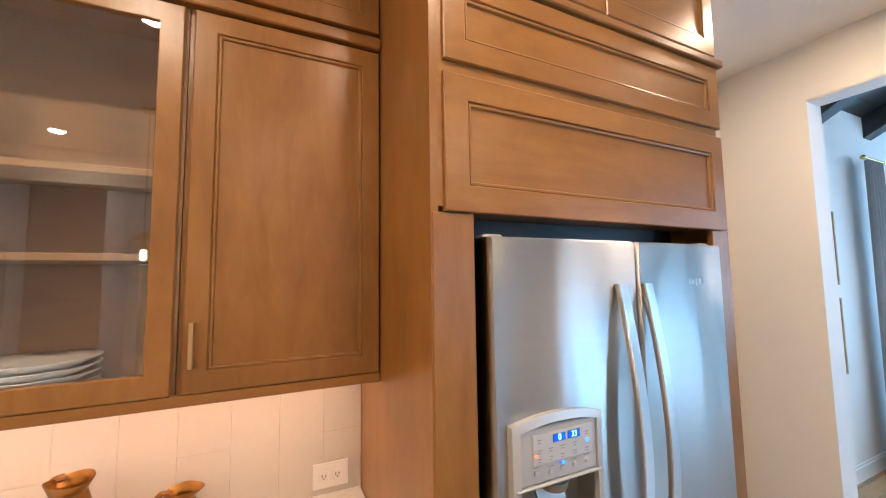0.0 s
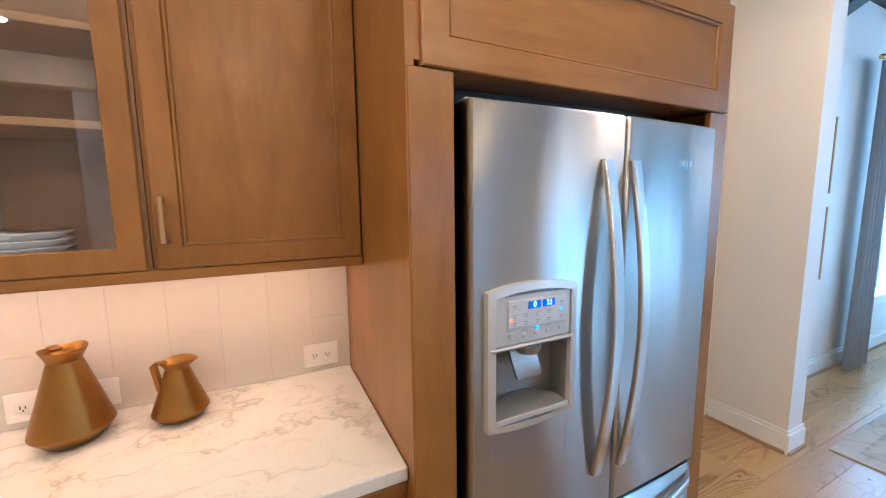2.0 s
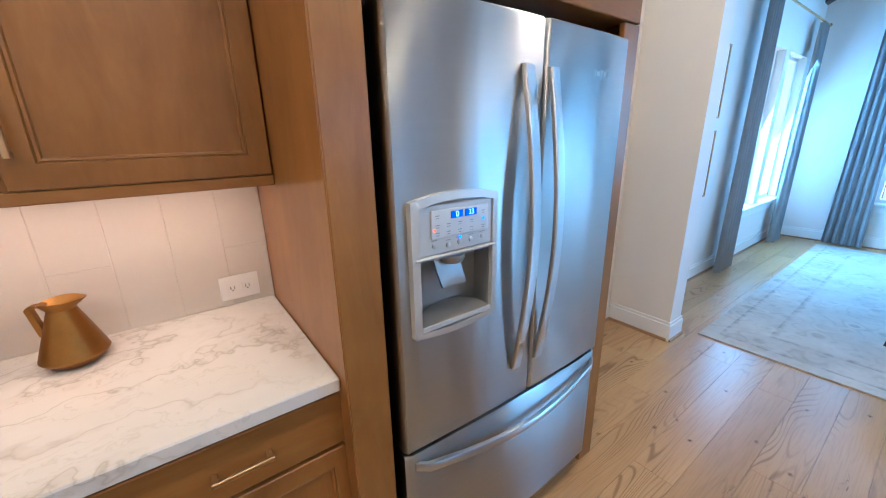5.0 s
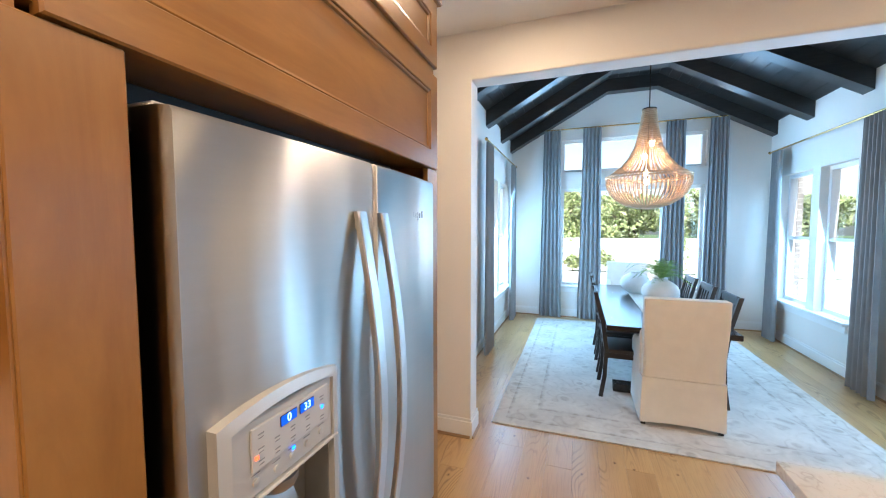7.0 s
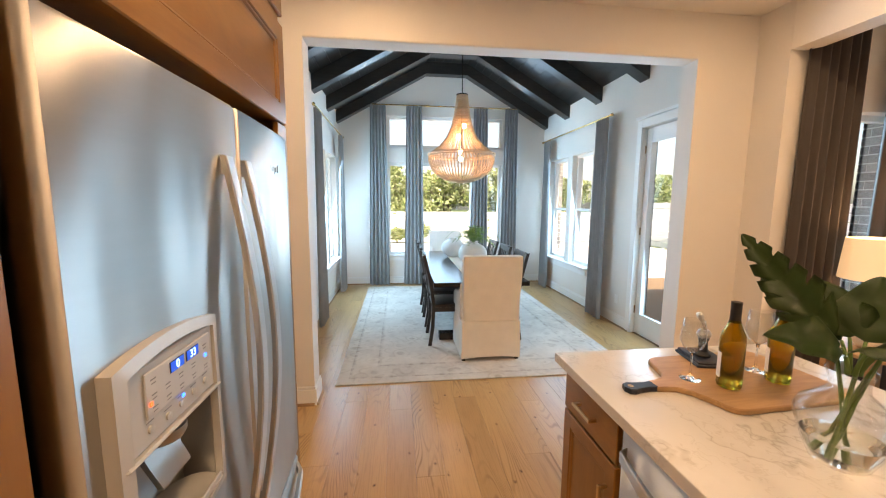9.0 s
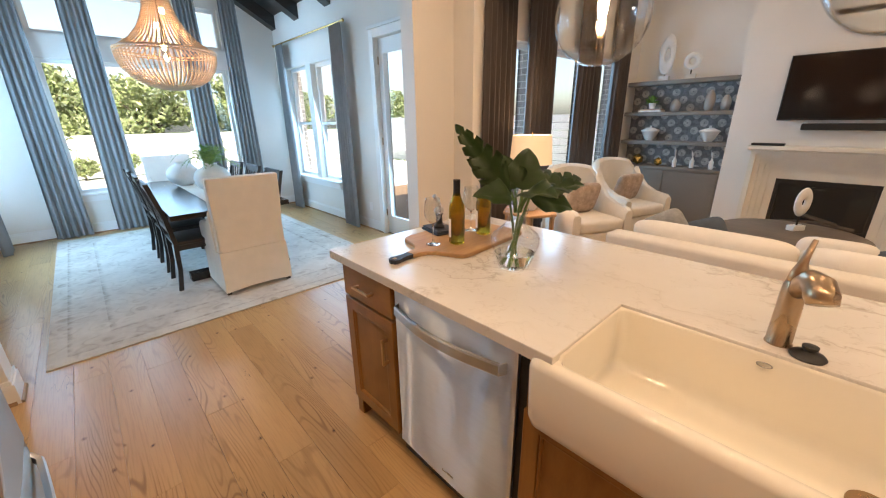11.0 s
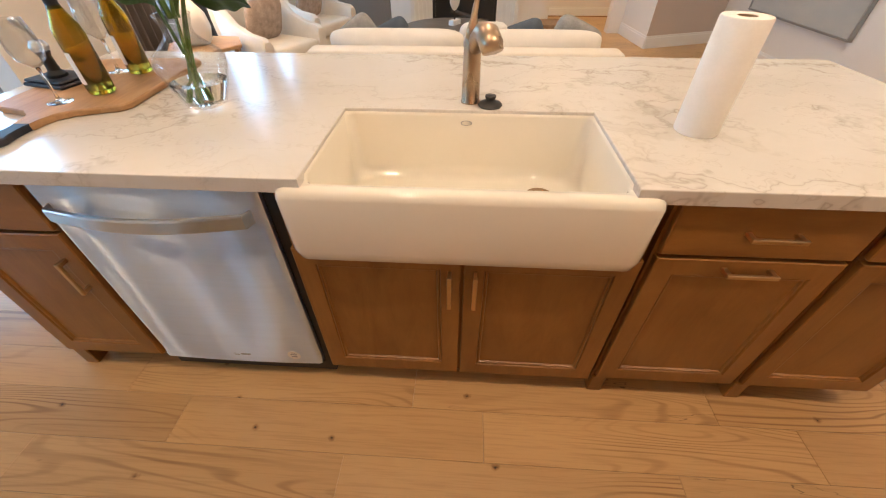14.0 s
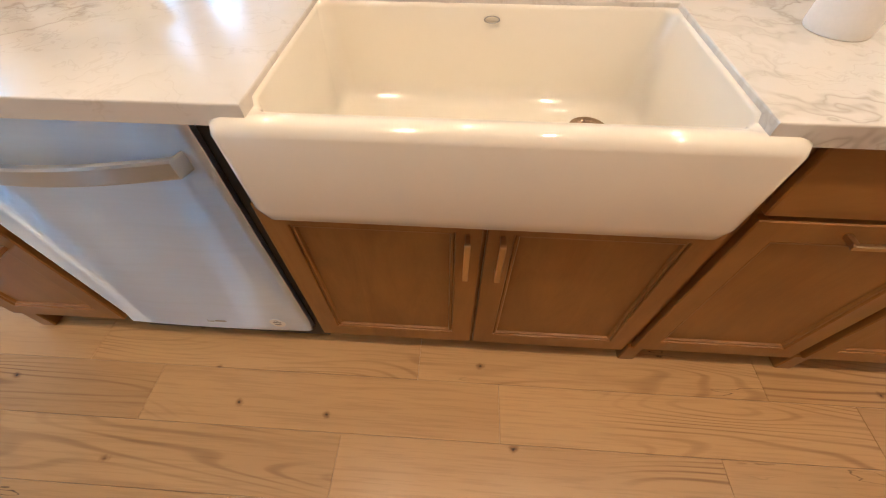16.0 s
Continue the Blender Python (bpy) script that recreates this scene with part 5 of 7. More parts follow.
bmesh.ops.translate(bm, vec=(-0.235, -0.09, 0.0405), verts=bm.verts)
part("drain_strainer", bm, BLACK_M, sk, "dark strainer", smooth=True)
bm = bmesh.new()
lathe(bm, [(0.0146, 0.0), (0.0148, 0.0028), (0.0162, 0.0032), (0.0176, 0.0028), (0.018, 0.0)], 32, cap=False)
bmesh.ops.transform(bm, matrix=Matrix.Translation((0.005, Y0 + 0.0254, 0.226)) @ Matrix.Rotation(radians(-84), 4, "X") @ Matrix.Diagonal((1, 0.42, 1, 1)), verts=bm.verts)
part("overflow_badge", bm, STEEL_D, sk, "thin grey oval ring mark", smooth=True)

# faucet
fa = thing("faucet", (0.150, -0.650, 0.914), "brushed bronze pull-out kitchen faucet", "faucet")
bm = bmesh.new()
lathe(bm, [(0.0, 0), (0.031, 0), (0.031, 0.005), (0.0285, 0.009), (0.0275, 0.06), (0.026, 0.15), (0.0255, 0.172), (0.022, 0.182), (0.0, 0.183)], 32, cap=False)
part("body", bm, NICKEL_M, fa, smooth=True)
bm = bmesh.new()
tube(bm, [(0, 0.0, 0.140), (-0.012, 0.018, 0.180), (-0.026, 0.045, 0.204), (-0.040, 0.075, 0.204), (-0.050, 0.098, 0.186), (-0.054, 0.106, 0.172)], [0.020, 0.024, 0.028, 0.032, 0.0325, 0.029], 24)
part("spray_head", bm, NICKEL_M, fa, smooth="all")
bm = bmesh.new()
tube(bm, [(0, -0.002, 0.172), (0.001, -0.006, 0.205), (-0.002, -0.018, 0.245), (-0.010, -0.032, 0.288)], [0.024, 0.018, 0.009, 0.0055], 18)
part("lever", bm, NICKEL_M, fa, smooth="all")
bm = bmesh.new()
lathe(bm, [(0.0, 0.0), (0.036, 0.0), (0.038, 0.004), (0.033, 0.010), (0.018, 0.016), (0.013, 0.020), (0.017, 0.027), (0.017, 0.032), (0.0, 0.034)], 28, cap=False)
solid("sink_stopper", bm, BLACK_M, "black rubber sink stopper on the worktop", "stopper", (0.088, -0.615, 0.9145), smooth=True)

# paper towel roll
pt = thing("paper_towel_roll", (-0.470, -0.462, 0.9145), "white paper towel roll standing on the worktop", "paper towel")
bm = bmesh.new()
lathe(bm, [(0.022, 0), (0.053, 0), (0.055, 0.004), (0.055, 0.270), (0.053, 0.274), (0.022, 0.274), (0.0218, 0.14), (0.022, 0)], 40, cap=False)
part("paper", bm, PAPER_M, pt, smooth=True)
bm = bmesh.new()
lathe(bm, [(0.0215, 0.001), (0.0215, 0.273), (0.0195, 0.273), (0.0195, 0.001)], 28, cap=False)
part("core", bm, plain("cardboard", (0.34, 0.23, 0.14), 0.9), pt, "brown cardboard core", smooth=True)

# ---- lamp fittings, the added downlight's too ----
for dx, dy in DOWNLIGHTS:
    th = thing("downlight", (dx, dy, 3.0365), "round recessed ceiling downlight, lit warm", "downlight", "kitchen downlights")
    bm = bmesh.new()
    lathe(bm, [(0.056, 0.0), (0.075, 0.0), (0.078, 0.006), (0.078, 0.012), (0.056, 0.012)], 32, cap=False)
    part("trim_ring", bm, TRIM_M, th, smooth=True)
    bm = bmesh.new()
    lathe(bm, [(0.0, 0.008), (0.056, 0.008), (0.056, 0.012), (0.0, 0.012)], 32, cap=False)
    part("lens", bm, DISC_M, th, "warm glowing lens")


def pendant(x, y, zc, r):
    th = thing("pendant_lamp", (x, y, zc), "clear glass globe pendant with brass fitting and lit bulb", "pendant lamp", "island pendants")
    bm = bmesh.new()
    seg = [(r * math.sin(radians(a)), r * math.cos(radians(a))) for a in range(22, 181, 6)]
    seg = seg[:-1] + [(0.001, -r)]
    inner = [(max(0.0005, q * (r - 0.003) / r), z * (r - 0.003) / r) for q, z in reversed(seg)]
    lathe(bm, seg + inner, 48, cap=False)
    g = part("globe", bm, THIN_M, th, "clear glass globe", smooth="all")
    g.visible_shadow = False
    bm = bmesh.new()
    zt_ = r * math.cos(radians(22))
    lathe(bm, [(0.0, zt_ + 0.05), (0.03, zt_ + 0.05), (0.032, zt_ + 0.02), (r * 0.40, zt_ + 0.018), (r * 0.40, zt_ - 0.006), (0.0, zt_ - 0.006)], 36, cap=False)
    part("cap", bm, BRASS_M, th, "brass cap", smooth=True)
    bm = bmesh.new()
    lathe(bm, [(0.0, zt_ - 0.005), (0.016, zt_ - 0.005), (0.016, zt_ - 0.045), (0.021, zt_ - 0.05), (0.021, zt_ - 0.085), (0.0, zt_ - 0.085)], 24, cap=False)
    part("socket", bm, BRASS_M, th, smooth=True)
    bm = bmesh.new()
    lathe(bm, [(0.0, zt_ - 0.086), (0.012, zt_ - 0.088), (0.019, zt_ - 0.11), (0.020, zt_ - 0.135), (0.013, zt_ - 0.165), (0.0, zt_ - 0.172)], 20, cap=False)
    part("bulb", bm, FILA_M, th, "glowing tubular bulb", smooth="all")
    bm = bmesh.new()
    tube(bm, [(0, 0, zt_ + 0.05), (0, 0, CEIL - zc - 0.02)], 0.006)
    part("rod", bm, BRASS_M, th)
    bm = bmesh.new()
    lathe(bm, [(0, CEIL - zc - 0.022), (0.06, CEIL - zc - 0.022), (0.06, CEIL - zc - 0.001), (0, CEIL - zc - 0.001)], 28, cap=False)
    part("canopy", bm, BRASS_M, th)
    point("pendant_bulb_lamp", (x, y, zc + zt_ - 0.13), 3, WARM, 0.02)


for px_ in (0.905, 0.125, -0.655):
    pendant(px_, -0.96, 1.866, 0.174)

# ---- things on the island ----
# serving board with a dark handle
cb = thing("serving_board", (1.412, -0.66, 0.9145), "oak serving board with a dark dipped handle", "serving board", turn=-86)
bm = bmesh.new()
L, W = 0.35, 0.205


def board_outline():
    pts = []
    r = 0.05
    for cx, cy, a0 in ((L - r, W - r, 0), (-0.125, W - r, 90)):
        for i in range(7):
            a = radians(a0 + 15 * i)
            pts.append((cx + r * math.cos(a), cy + r * math.sin(a)))
    pts += [(-0.188, W - 0.09), (-0.205, 0.070), (-0.232, 0.040), (-0.27, 0.027), (-0.30, 0.024)]
    low = [(x, -y) for x, y in reversed(pts)]
    return pts + low


ol_ = board_outline()
loft(bm, [[(x * s_, y * s_, z) for x, y in ol_] for z, s_ in ((0.0, 0.985), (0.004, 1.0), (0.016, 1.0), (0.020, 0.985))])
part("board", bm, OAK_M, cb, smooth=False)
bm = bmesh.new()
hp = [(-0.285, 0.0245), (-0.325, 0.020), (-0.36, 0.023), (-0.385, 0.030), (-0.403, 0.024), (-0.412, 0.0)]
hl = hp + [(x, -y) for x, y in reversed(hp[:-1])]
loft(bm, [[(x, y * s_, z) for x, y in hl] for z, s_ in ((0.0008, 0.9), (0.004, 1.0), (0.016, 1.0), (0.0195, 0.9))])
part("handle", bm, NAVY_M, cb, "dark navy dipped handle with a hanging hole", smooth=False)
bm = bmesh.new()
lathe(bm, [(0.0, 0), (0.010, 0), (0.010, 0.0006), (0, 0.0006)], 20, (-0.388, 0, 0.0196), cap=False)
part("hanging_hole", bm, OAK_M, cb)
ZB = 0.935


def bottle(x, y, turn):
    th = thing("wine_bottle", (x, y, ZB), "amber green glass wine bottle with a black capsule", "bottle", "wine bottles", turn)
    bm = bmesh.new()
    r = 0.038
    outer = [(0.001, 0.006), (0.030, 0.0), (0.036, 0.003), (r, 0.012), (r, 0.165), (0.035, 0.19), (0.022, 0.222), (0.0155, 0.245), (0.0148, 0.30), (0.0135, 0.302)]
    inner = [(0.0105, 0.302), (0.011, 0.245), (0.019, 0.220), (0.0315, 0.19), (0.0345, 0.165), (0.0345, 0.014), (0.001, 0.012)]
    lathe(bm, outer + inner, 40, cap=False)
    part("glass", bm, BOTTLE_M, th, smooth="all")
    bm = bmesh.new()
    lathe(bm, [(0.0152, 0.232), (0.0166, 0.234), (0.0160, 0.285), (0.0165, 0.305), (0.0, 0.307)], 28, cap=False)
    part("capsule", bm, BLACK_M, th, "black foil capsule", smooth=True)
    bm = bmesh.new()
    rr = r + 0.0006
    vs = []
    for i in range(11):
        a = radians(-34 + 6.8 * i)
        vs.append((bm.verts.new((rr * math.cos(a), rr * math.sin(a), 0.035)), bm.verts.new((rr * math.cos(a), rr * math.sin(a), 0.125))))
    for p, q in zip(vs, vs[1:]):
        bm.faces.new((p[0], q[0], q[1], p[1]))
    part("paper_label", bm, PAPER_M, th, "cream paper label", smooth="all")


bottle(1.345, -0.615, 56)
bottle(1.360, -0.825, 50)


def wine_glass(x, y, k=1.0):
    th = thing("wine_glass", (x, y, ZB), "clear stemmed wine glass with a wide bowl", "wine glass", "wine glasses")
    bm = bmesh.new()
    pr = [(0.004, 0.106), (0.012, 0.107), (0.034, 0.126), (0.0435, 0.154), (0.041, 0.195), (0.035, 0.235), (0.0342, 0.235), (0.0400, 0.195), (0.0424, 0.154), (0.033, 0.128), (0.010, 0.109), (0.004, 0.108)]
    lathe(bm, [(r * k, z * k) for r, z in pr], 40, cap=False)
    g = part("bowl", bm, WINE_GLASS_M, th, "thin clear bowl", smooth="all")
    g.visible_shadow = False
    bm = bmesh.new()
    pr = [(0.001, 0.0), (0.036, 0.0), (0.0365, 0.0012), (0.014, 0.004), (0.0055, 0.012), (0.0038, 0.03), (0.0036, 0.085), (0.006, 0.104), (0.001, 0.1058)]
    lathe(bm, [(r * k, z * k) for r, z in pr], 28, cap=False)
    g = part("stem", bm, CLEAR_M, th, "clear stem on a round foot", smooth="all")
    g.visible_shadow = False


wine_glass(1.415, -0.525, 0.95)
wine_glass(1.450, -0.83, 1.0)
# corkscrew set on a dark folded cloth
solid("folded_cloth", boxes((-0.085, -0.065, 0, 0.085, 0.065, 0.012, 0.004), (-0.08, -0.062, 0.0125, 0.082, 0.058, 0.022, 0.004)), NAVY_M, "dark navy folded napkin box on the board", "napkin", (1.56, -0.70, ZB), turn=-12)
wo = thing("wine_opener", (1.555, -0.695, ZB + 0.0225), "tall polished lever wine opener standing on a cloth", "wine opener")
bm = bmesh.new()
lathe(bm, [(0.0, 0), (0.030, 0), (0.030, 0.008), (0.018, 0.02), (0.016, 0.06), (0.021, 0.075), (0.0, 0.078)], 24, cap=False)
part("base", bm, BLACK_M, wo, smooth=True)
bm = bmesh.new()
lathe(bm, [(0.0, 0.078), (0.024, 0.080), (0.027, 0.092), (0.018, 0.108), (0.0, 0.110)], 24, cap=False)
part("collar", bm, STEEL_H, wo, smooth=True)
bm = bmesh.new()
tube(bm, [(0, 0, 0.108), (0.006, 0.006, 0.14), (0.014, 0.012, 0.162), (0.018, 0.016, 0.175)], [0.006, 0.007, 0.013, 0.009], 14)
part("lever", bm, STEEL_H, wo, smooth="all")

# glass vase with dark leaves
vs_ = thing("flower_vase", (0.985, -0.585, 0.9145), "clear glass vase half full of water with dark split leaves", "vase")
VP = [(0.001, 0.0), (0.052, 0.0), (0.060, 0.006), (0.078, 0.05), (0.098, 0.110), (0.0995, 0.130), (0.090, 0.150), (0.055, 0.180), (0.040, 0.197), (0.038, 0.215), (0.047, 0.243), (0.0495, 0.248)]
bm = bmesh.new()
lathe(bm, VP + [(0.046, 0.247), (0.0345, 0.215), (0.0365, 0.197), (0.0515, 0.179), (0.0865, 0.148), (0.096, 0.130), (0.0945, 0.110), (0.0745, 0.05), (0.057, 0.011), (0.001, 0.009)], 48, cap=False)
g = part("glass", bm, THIN_M, vs_, smooth="all")
g.visible_shadow = False
bm = bmesh.new()
lathe(bm, [(0.001, 0.0095), (0.0562, 0.0115), (0.0738, 0.05), (0.0800, 0.071), (0.001, 0.071)], 40, cap=False)
w_ = part("water", bm, WATER_M, vs_, "clear water", smooth=True)
w_.visible_shadow = False


def split_leaf(length, width, lobes, bend, curl):
    """A leaf on the x axis, heart-shaped at its base; with lobes its blades are cut into swept fingers."""
    bm = bmesh.new()
    n = max(lobes, 3) * 10
    rows = []
    for i in range(n + 1):
        f = i / n
        x = f * length
        env = min(1.0, (f + 0.03) / 0.16) ** 0.6 * (1 - max(0.0, f - 0.25) / 0.75) ** 0.72
        notch = 1.0
        if lobes and 0.12 < f < 0.93:
            ph = (f * lobes) % 1.0
            deep = 0.58 if length > 0.3 else 0.42
            notch = deep if ph < 0.08 else deep + (1 - deep) * min(1.0, (ph - 0.08) * 8)
        w = max(0.0015, width * env * notch)
        z = -bend * f * f * length + 0.006 * math.sin(9 * f)
        sweep = (0.75 if lobes else 0.30) * w
        rows.append([(x, 0, z - 0.005)] + [(x + sweep * u ** 1.3, s_ * w * u, z + curl * w * (0.55 * u - 0.45 * u * u) + 0.004 * math.sin(16 * f + 3 * s_) * u) for s_ in (1, -1) for u in (0.34, 0.68, 1.0)])
    vv = [[bm.verts.new(p) for p in r] for r in rows]
    for a, c in zip(vv, vv[1:]):
        for p, q in ((0, 1), (1, 2), (2, 3)):
            bm.faces.new((a[p], a[q], c[q], c[p]))
        for p, q in ((0, 4), (4, 5), (5, 6)):
            bm.faces.new((a[q], a[p], c[p], c[q]))
    bmesh.ops.solidify(bm, geom=bm.faces, thickness=0.0008)
    return bm


def leaf_on_stem(start, knee, tip, length, width, lobes, bend, curl, face, aim):
    stem = bmesh.new()
    s, k, t_ = Vector(start), Vector(knee), Vector(tip)
    pts = [s.lerp(k, f).lerp(k.lerp(t_, f), f) for f in [i / 8 for i in range(9)]]
    tube(stem, pts, [0.0062 - 0.0003 * i for i in range(9)], 8)
    part("stem", stem, SOIL_M, vs_, "green leaf stem", smooth="all")
    bm = split_leaf(length, width, lobes, bend, curl)
    d = Vector(aim).normalized()
    up = Vector(face)
    up = (up - d * up.dot(d)).normalized()
    side = up.cross(d)
    m = Matrix.Translation(t_) @ Matrix((d, side, up)).transposed().to_4x4()
    bmesh.ops.transform(bm, matrix=m, verts=bm.verts)
    part("leaf", bm, LEAF_DARK, vs_, "dark green split leaf" if lobes else "broad dark green leaf", smooth="all")


LEAVES = [
    ((0.035, 0.015, 0.320), 0.34, 0.066, 6, 0.05, 0.6, (-0.35, 0.75, 0.45), (0.62, 0.22, 0.72)),
    ((0.03, 0.00, 0.315), 0.25, 0.060, 5, 0.15, 0.4, (-0.5, 0.7, 0.4), (0.70, 0.10, 0.45)),
    ((0.00, -0.03, 0.320), 0.19, 0.078, 0, 0.25, 0.6, (-0.6, 0.6, 0.25), (0.15, -0.42, 0.88)),
    ((-0.02, -0.06, 0.320), 0.18, 0.080, 0, 0.35, 0.5, (-0.5, 0.4, 0.6), (0.20, -0.80, 0.55)),
    ((-0.02, -0.07, 0.310), 0.36, 0.075, 5, 0.16, 0.4, (-0.6, 0.2, 0.8), (-0.12, -0.95, 0.16)),
    ((0.02, 0.01, 0.300), 0.14, 0.066, 0, 0.55, 0.4, (-0.3, 0.6, 0.7), (0.10, 0.45, 0.20)),
    ((-0.03, -0.04, 0.295), 0.19, 0.080, 0, 0.50, 0.4, (-0.4, 0.5, 0.75), (-0.50, -0.52, 0.02)),
    ((0.02, -0.01, 0.325), 0.17, 0.068, 0, 0.30, 0.5, (-0.7, 0.55, 0.3), (0.45, -0.05, 0.75)),
    ((-0.02, -0.02, 0.310), 0.16, 0.072, 0, 0.55, 0.4, (-0.2, 0.4, 0.85), (-0.45, 0.25, 0.30)),
    ((-0.03, -0.06, 0.315), 0.26, 0.062, 4, 0.30, 0.4, (-0.4, 0.4, 0.8), (-0.40, -0.80, 0.22)),
]
for i, (tip, ln, wd, lobes, bend, curl, face, aim) in enumerate(LEAVES):
    a = 0.9 * i
    deep = i in (0, 2, 4, 6)
    low = (-tip[0] * 0.8 + 0.02 * math.cos(a), -tip[1] * 0.5 + 0.02 * math.sin(a), 0.02) if deep else (tip[0] * 0.25, tip[1] * 0.25, 0.235)
    leaf_on_stem(low, (tip[0] * 0.3, tip[1] * 0.3, 0.20 if deep else 0.27), tip, ln, wd, lobes, bend, curl, face, aim)

# ---- dining room ----
bm = boxes((-1.9, -1.39, 0, 1.9, 1.39, 0.011, 0.003))
solid("rug", bm, RUG_M, "large faded grey and cream oriental rug", "rug", (5.25, -0.30, 0.0))


def curtain(at, width, height, folds, material, label, group, turn, bottom=1.15, depth=0.055, gather=0.85):
    bm = bmesh.new()
    n, rows = folds * 10, 9
    rnd = random.Random(int(at[0] * 977 + at[1] * 131))
    jit = [rnd.uniform(0.7, 1.25) for _ in range(folds + 1)]
    sh = [rnd.uniform(-0.4, 0.4) for _ in range(folds + 1)]
    grid = []
    for r in range(rows):
        f = r / (rows - 1)
        wz = width * (gather + (bottom - gather) * (1 - f) ** 1.2)
        row = []
        for i in range(n + 1):
            u = i / n
            k = min(folds, int(u * folds))
            amp = depth * jit[k] * (0.75 + 0.35 * (1 - f))
            y = amp * math.sin(6.28318530718 * u * folds + sh[k] * (1 - f)) * 0.5
            row.append(((u - 0.5) * wz, y, f * height))
        grid.append(row)
    ring_rows = []
    for row in grid:
        ring_rows.append([(x, y - 0.004, z) for x, y, z in row] + [(x, y + 0.004, z) for x, y, z in reversed(row)])
    loft(bm, ring_rows)
    return solid("curtain", bm, material, label, "curtain", at, group, True, turn)


def rod(p, q, r=0.011, rings=()):
    th = thing("curtain_rod", p, "slim brass curtain rod with round finials", "curtain rod")
    d = Vector(q) - Vector(p)
    bm = bmesh.new()
    tube(bm, [(0, 0, 0), d], r, 12)
    part("bar", bm, BRASS_M, th, smooth=True)
    for e in ((0, 0, 0), tuple(d)):
        bm = bmesh.new()
        bmesh.ops.create_uvsphere(bm, u_segments=14, v_segments=10, radius=r * 1.9, matrix=Matrix.Translation(e))
        part("finial", bm, BRASS_M, th, smooth="all")
    return th


GL = "grey pleated floor-length curtain hanging from a brass rod"
for cy, cw in ((0.895, 0.33), (0.24, 0.34), (-1.0, 0.32), (-1.585, 0.29)):
    curtain((DX1 - 0.11, cy, 0.015), cw, 3.29, 5, CURT_G, GL, "dining curtains", 90)
rod((DX1 - 0.11, 1.08, 3.315), (DX1 - 0.11, -1.78, 3.315))
for wy, sgn in ((DR + 0.12, 1), (DL - 0.12, -1)):
    for cx, cw in ((5.08, 0.36), (6.93, 0.30)):
        curtain((cx, wy, 0.015), cw, 2.66, 5, CURT_G, GL, "dining curtains", 0)
    rod((4.86, wy, 2.69), (7.15, wy, 2.69))
for z0, z1 in ((0.88, 1.49), (1.595, 2.205)):
    fp = thing("picture", (4.355, DL - 0.016, z0), "pale framed picture on the dining room wall", "picture", "dining pictures")
    h = z1 - z0
    part("frame", boxes((-0.12, -0.014, 0, -0.105, 0.014, h), (0.105, -0.014, 0, 0.12, 0.014, h), (-0.105, -0.014, 0, 0.105, 0.014, 0.015), (-0.105, -0.014, h - 0.015, 0.105, 0.014, h)), OAK_M, fp)
    part("canvas", boxes((-0.105, -0.004, 0.015, 0.105, 0.006, h - 0.015)), PAPER_M, fp)

# table
tb = thing("dining_table", (5.17, -0.315, 0.0115), "long dark wood dining table on trestle legs", "table")
part("tabletop", boxes((-1.26, -0.50, 0.705, 1.26, 0.50, 0.752, 0.004)), TABLE_M, tb)
for lx in (-0.80, 0.80):
    part("trestle_post", boxes((lx - 0.06, -0.10, 0.08, lx + 0.06, 0.10, 0.64, 0.004)), TABLE_M, tb)
    part("trestle_foot", boxes((lx - 0.06, -0.40, 0.0, lx + 0.06, 0.40, 0.079, 0.006)), TABLE_M, tb)
    part("trestle_head", boxes((lx - 0.05, -0.42, 0.641, lx + 0.05, 0.42, 0.704, 0.006)), TABLE_M, tb)
part("stretcher", boxes((-0.739, -0.03, 0.22, 0.739, 0.03, 0.34, 0.004)), TABLE_M, tb)
bm = bmesh.new()
bmesh.ops.create_grid(bm, x_segments=40, y_segments=6, size=0.5, matrix=Matrix.Diagonal((2.1, 0.36, 1, 1)))
for v in bm.verts:
    v.co.z += 0.003 * noise.noise(v.co * 6)
bmesh.ops.solidify(bm, geom=bm.faces, thickness=0.003)
solid("table_runner", bm, LINEN_M, "white linen table runner along the table", "table runner", (5.25, -0.37, 0.7685), smooth="all")


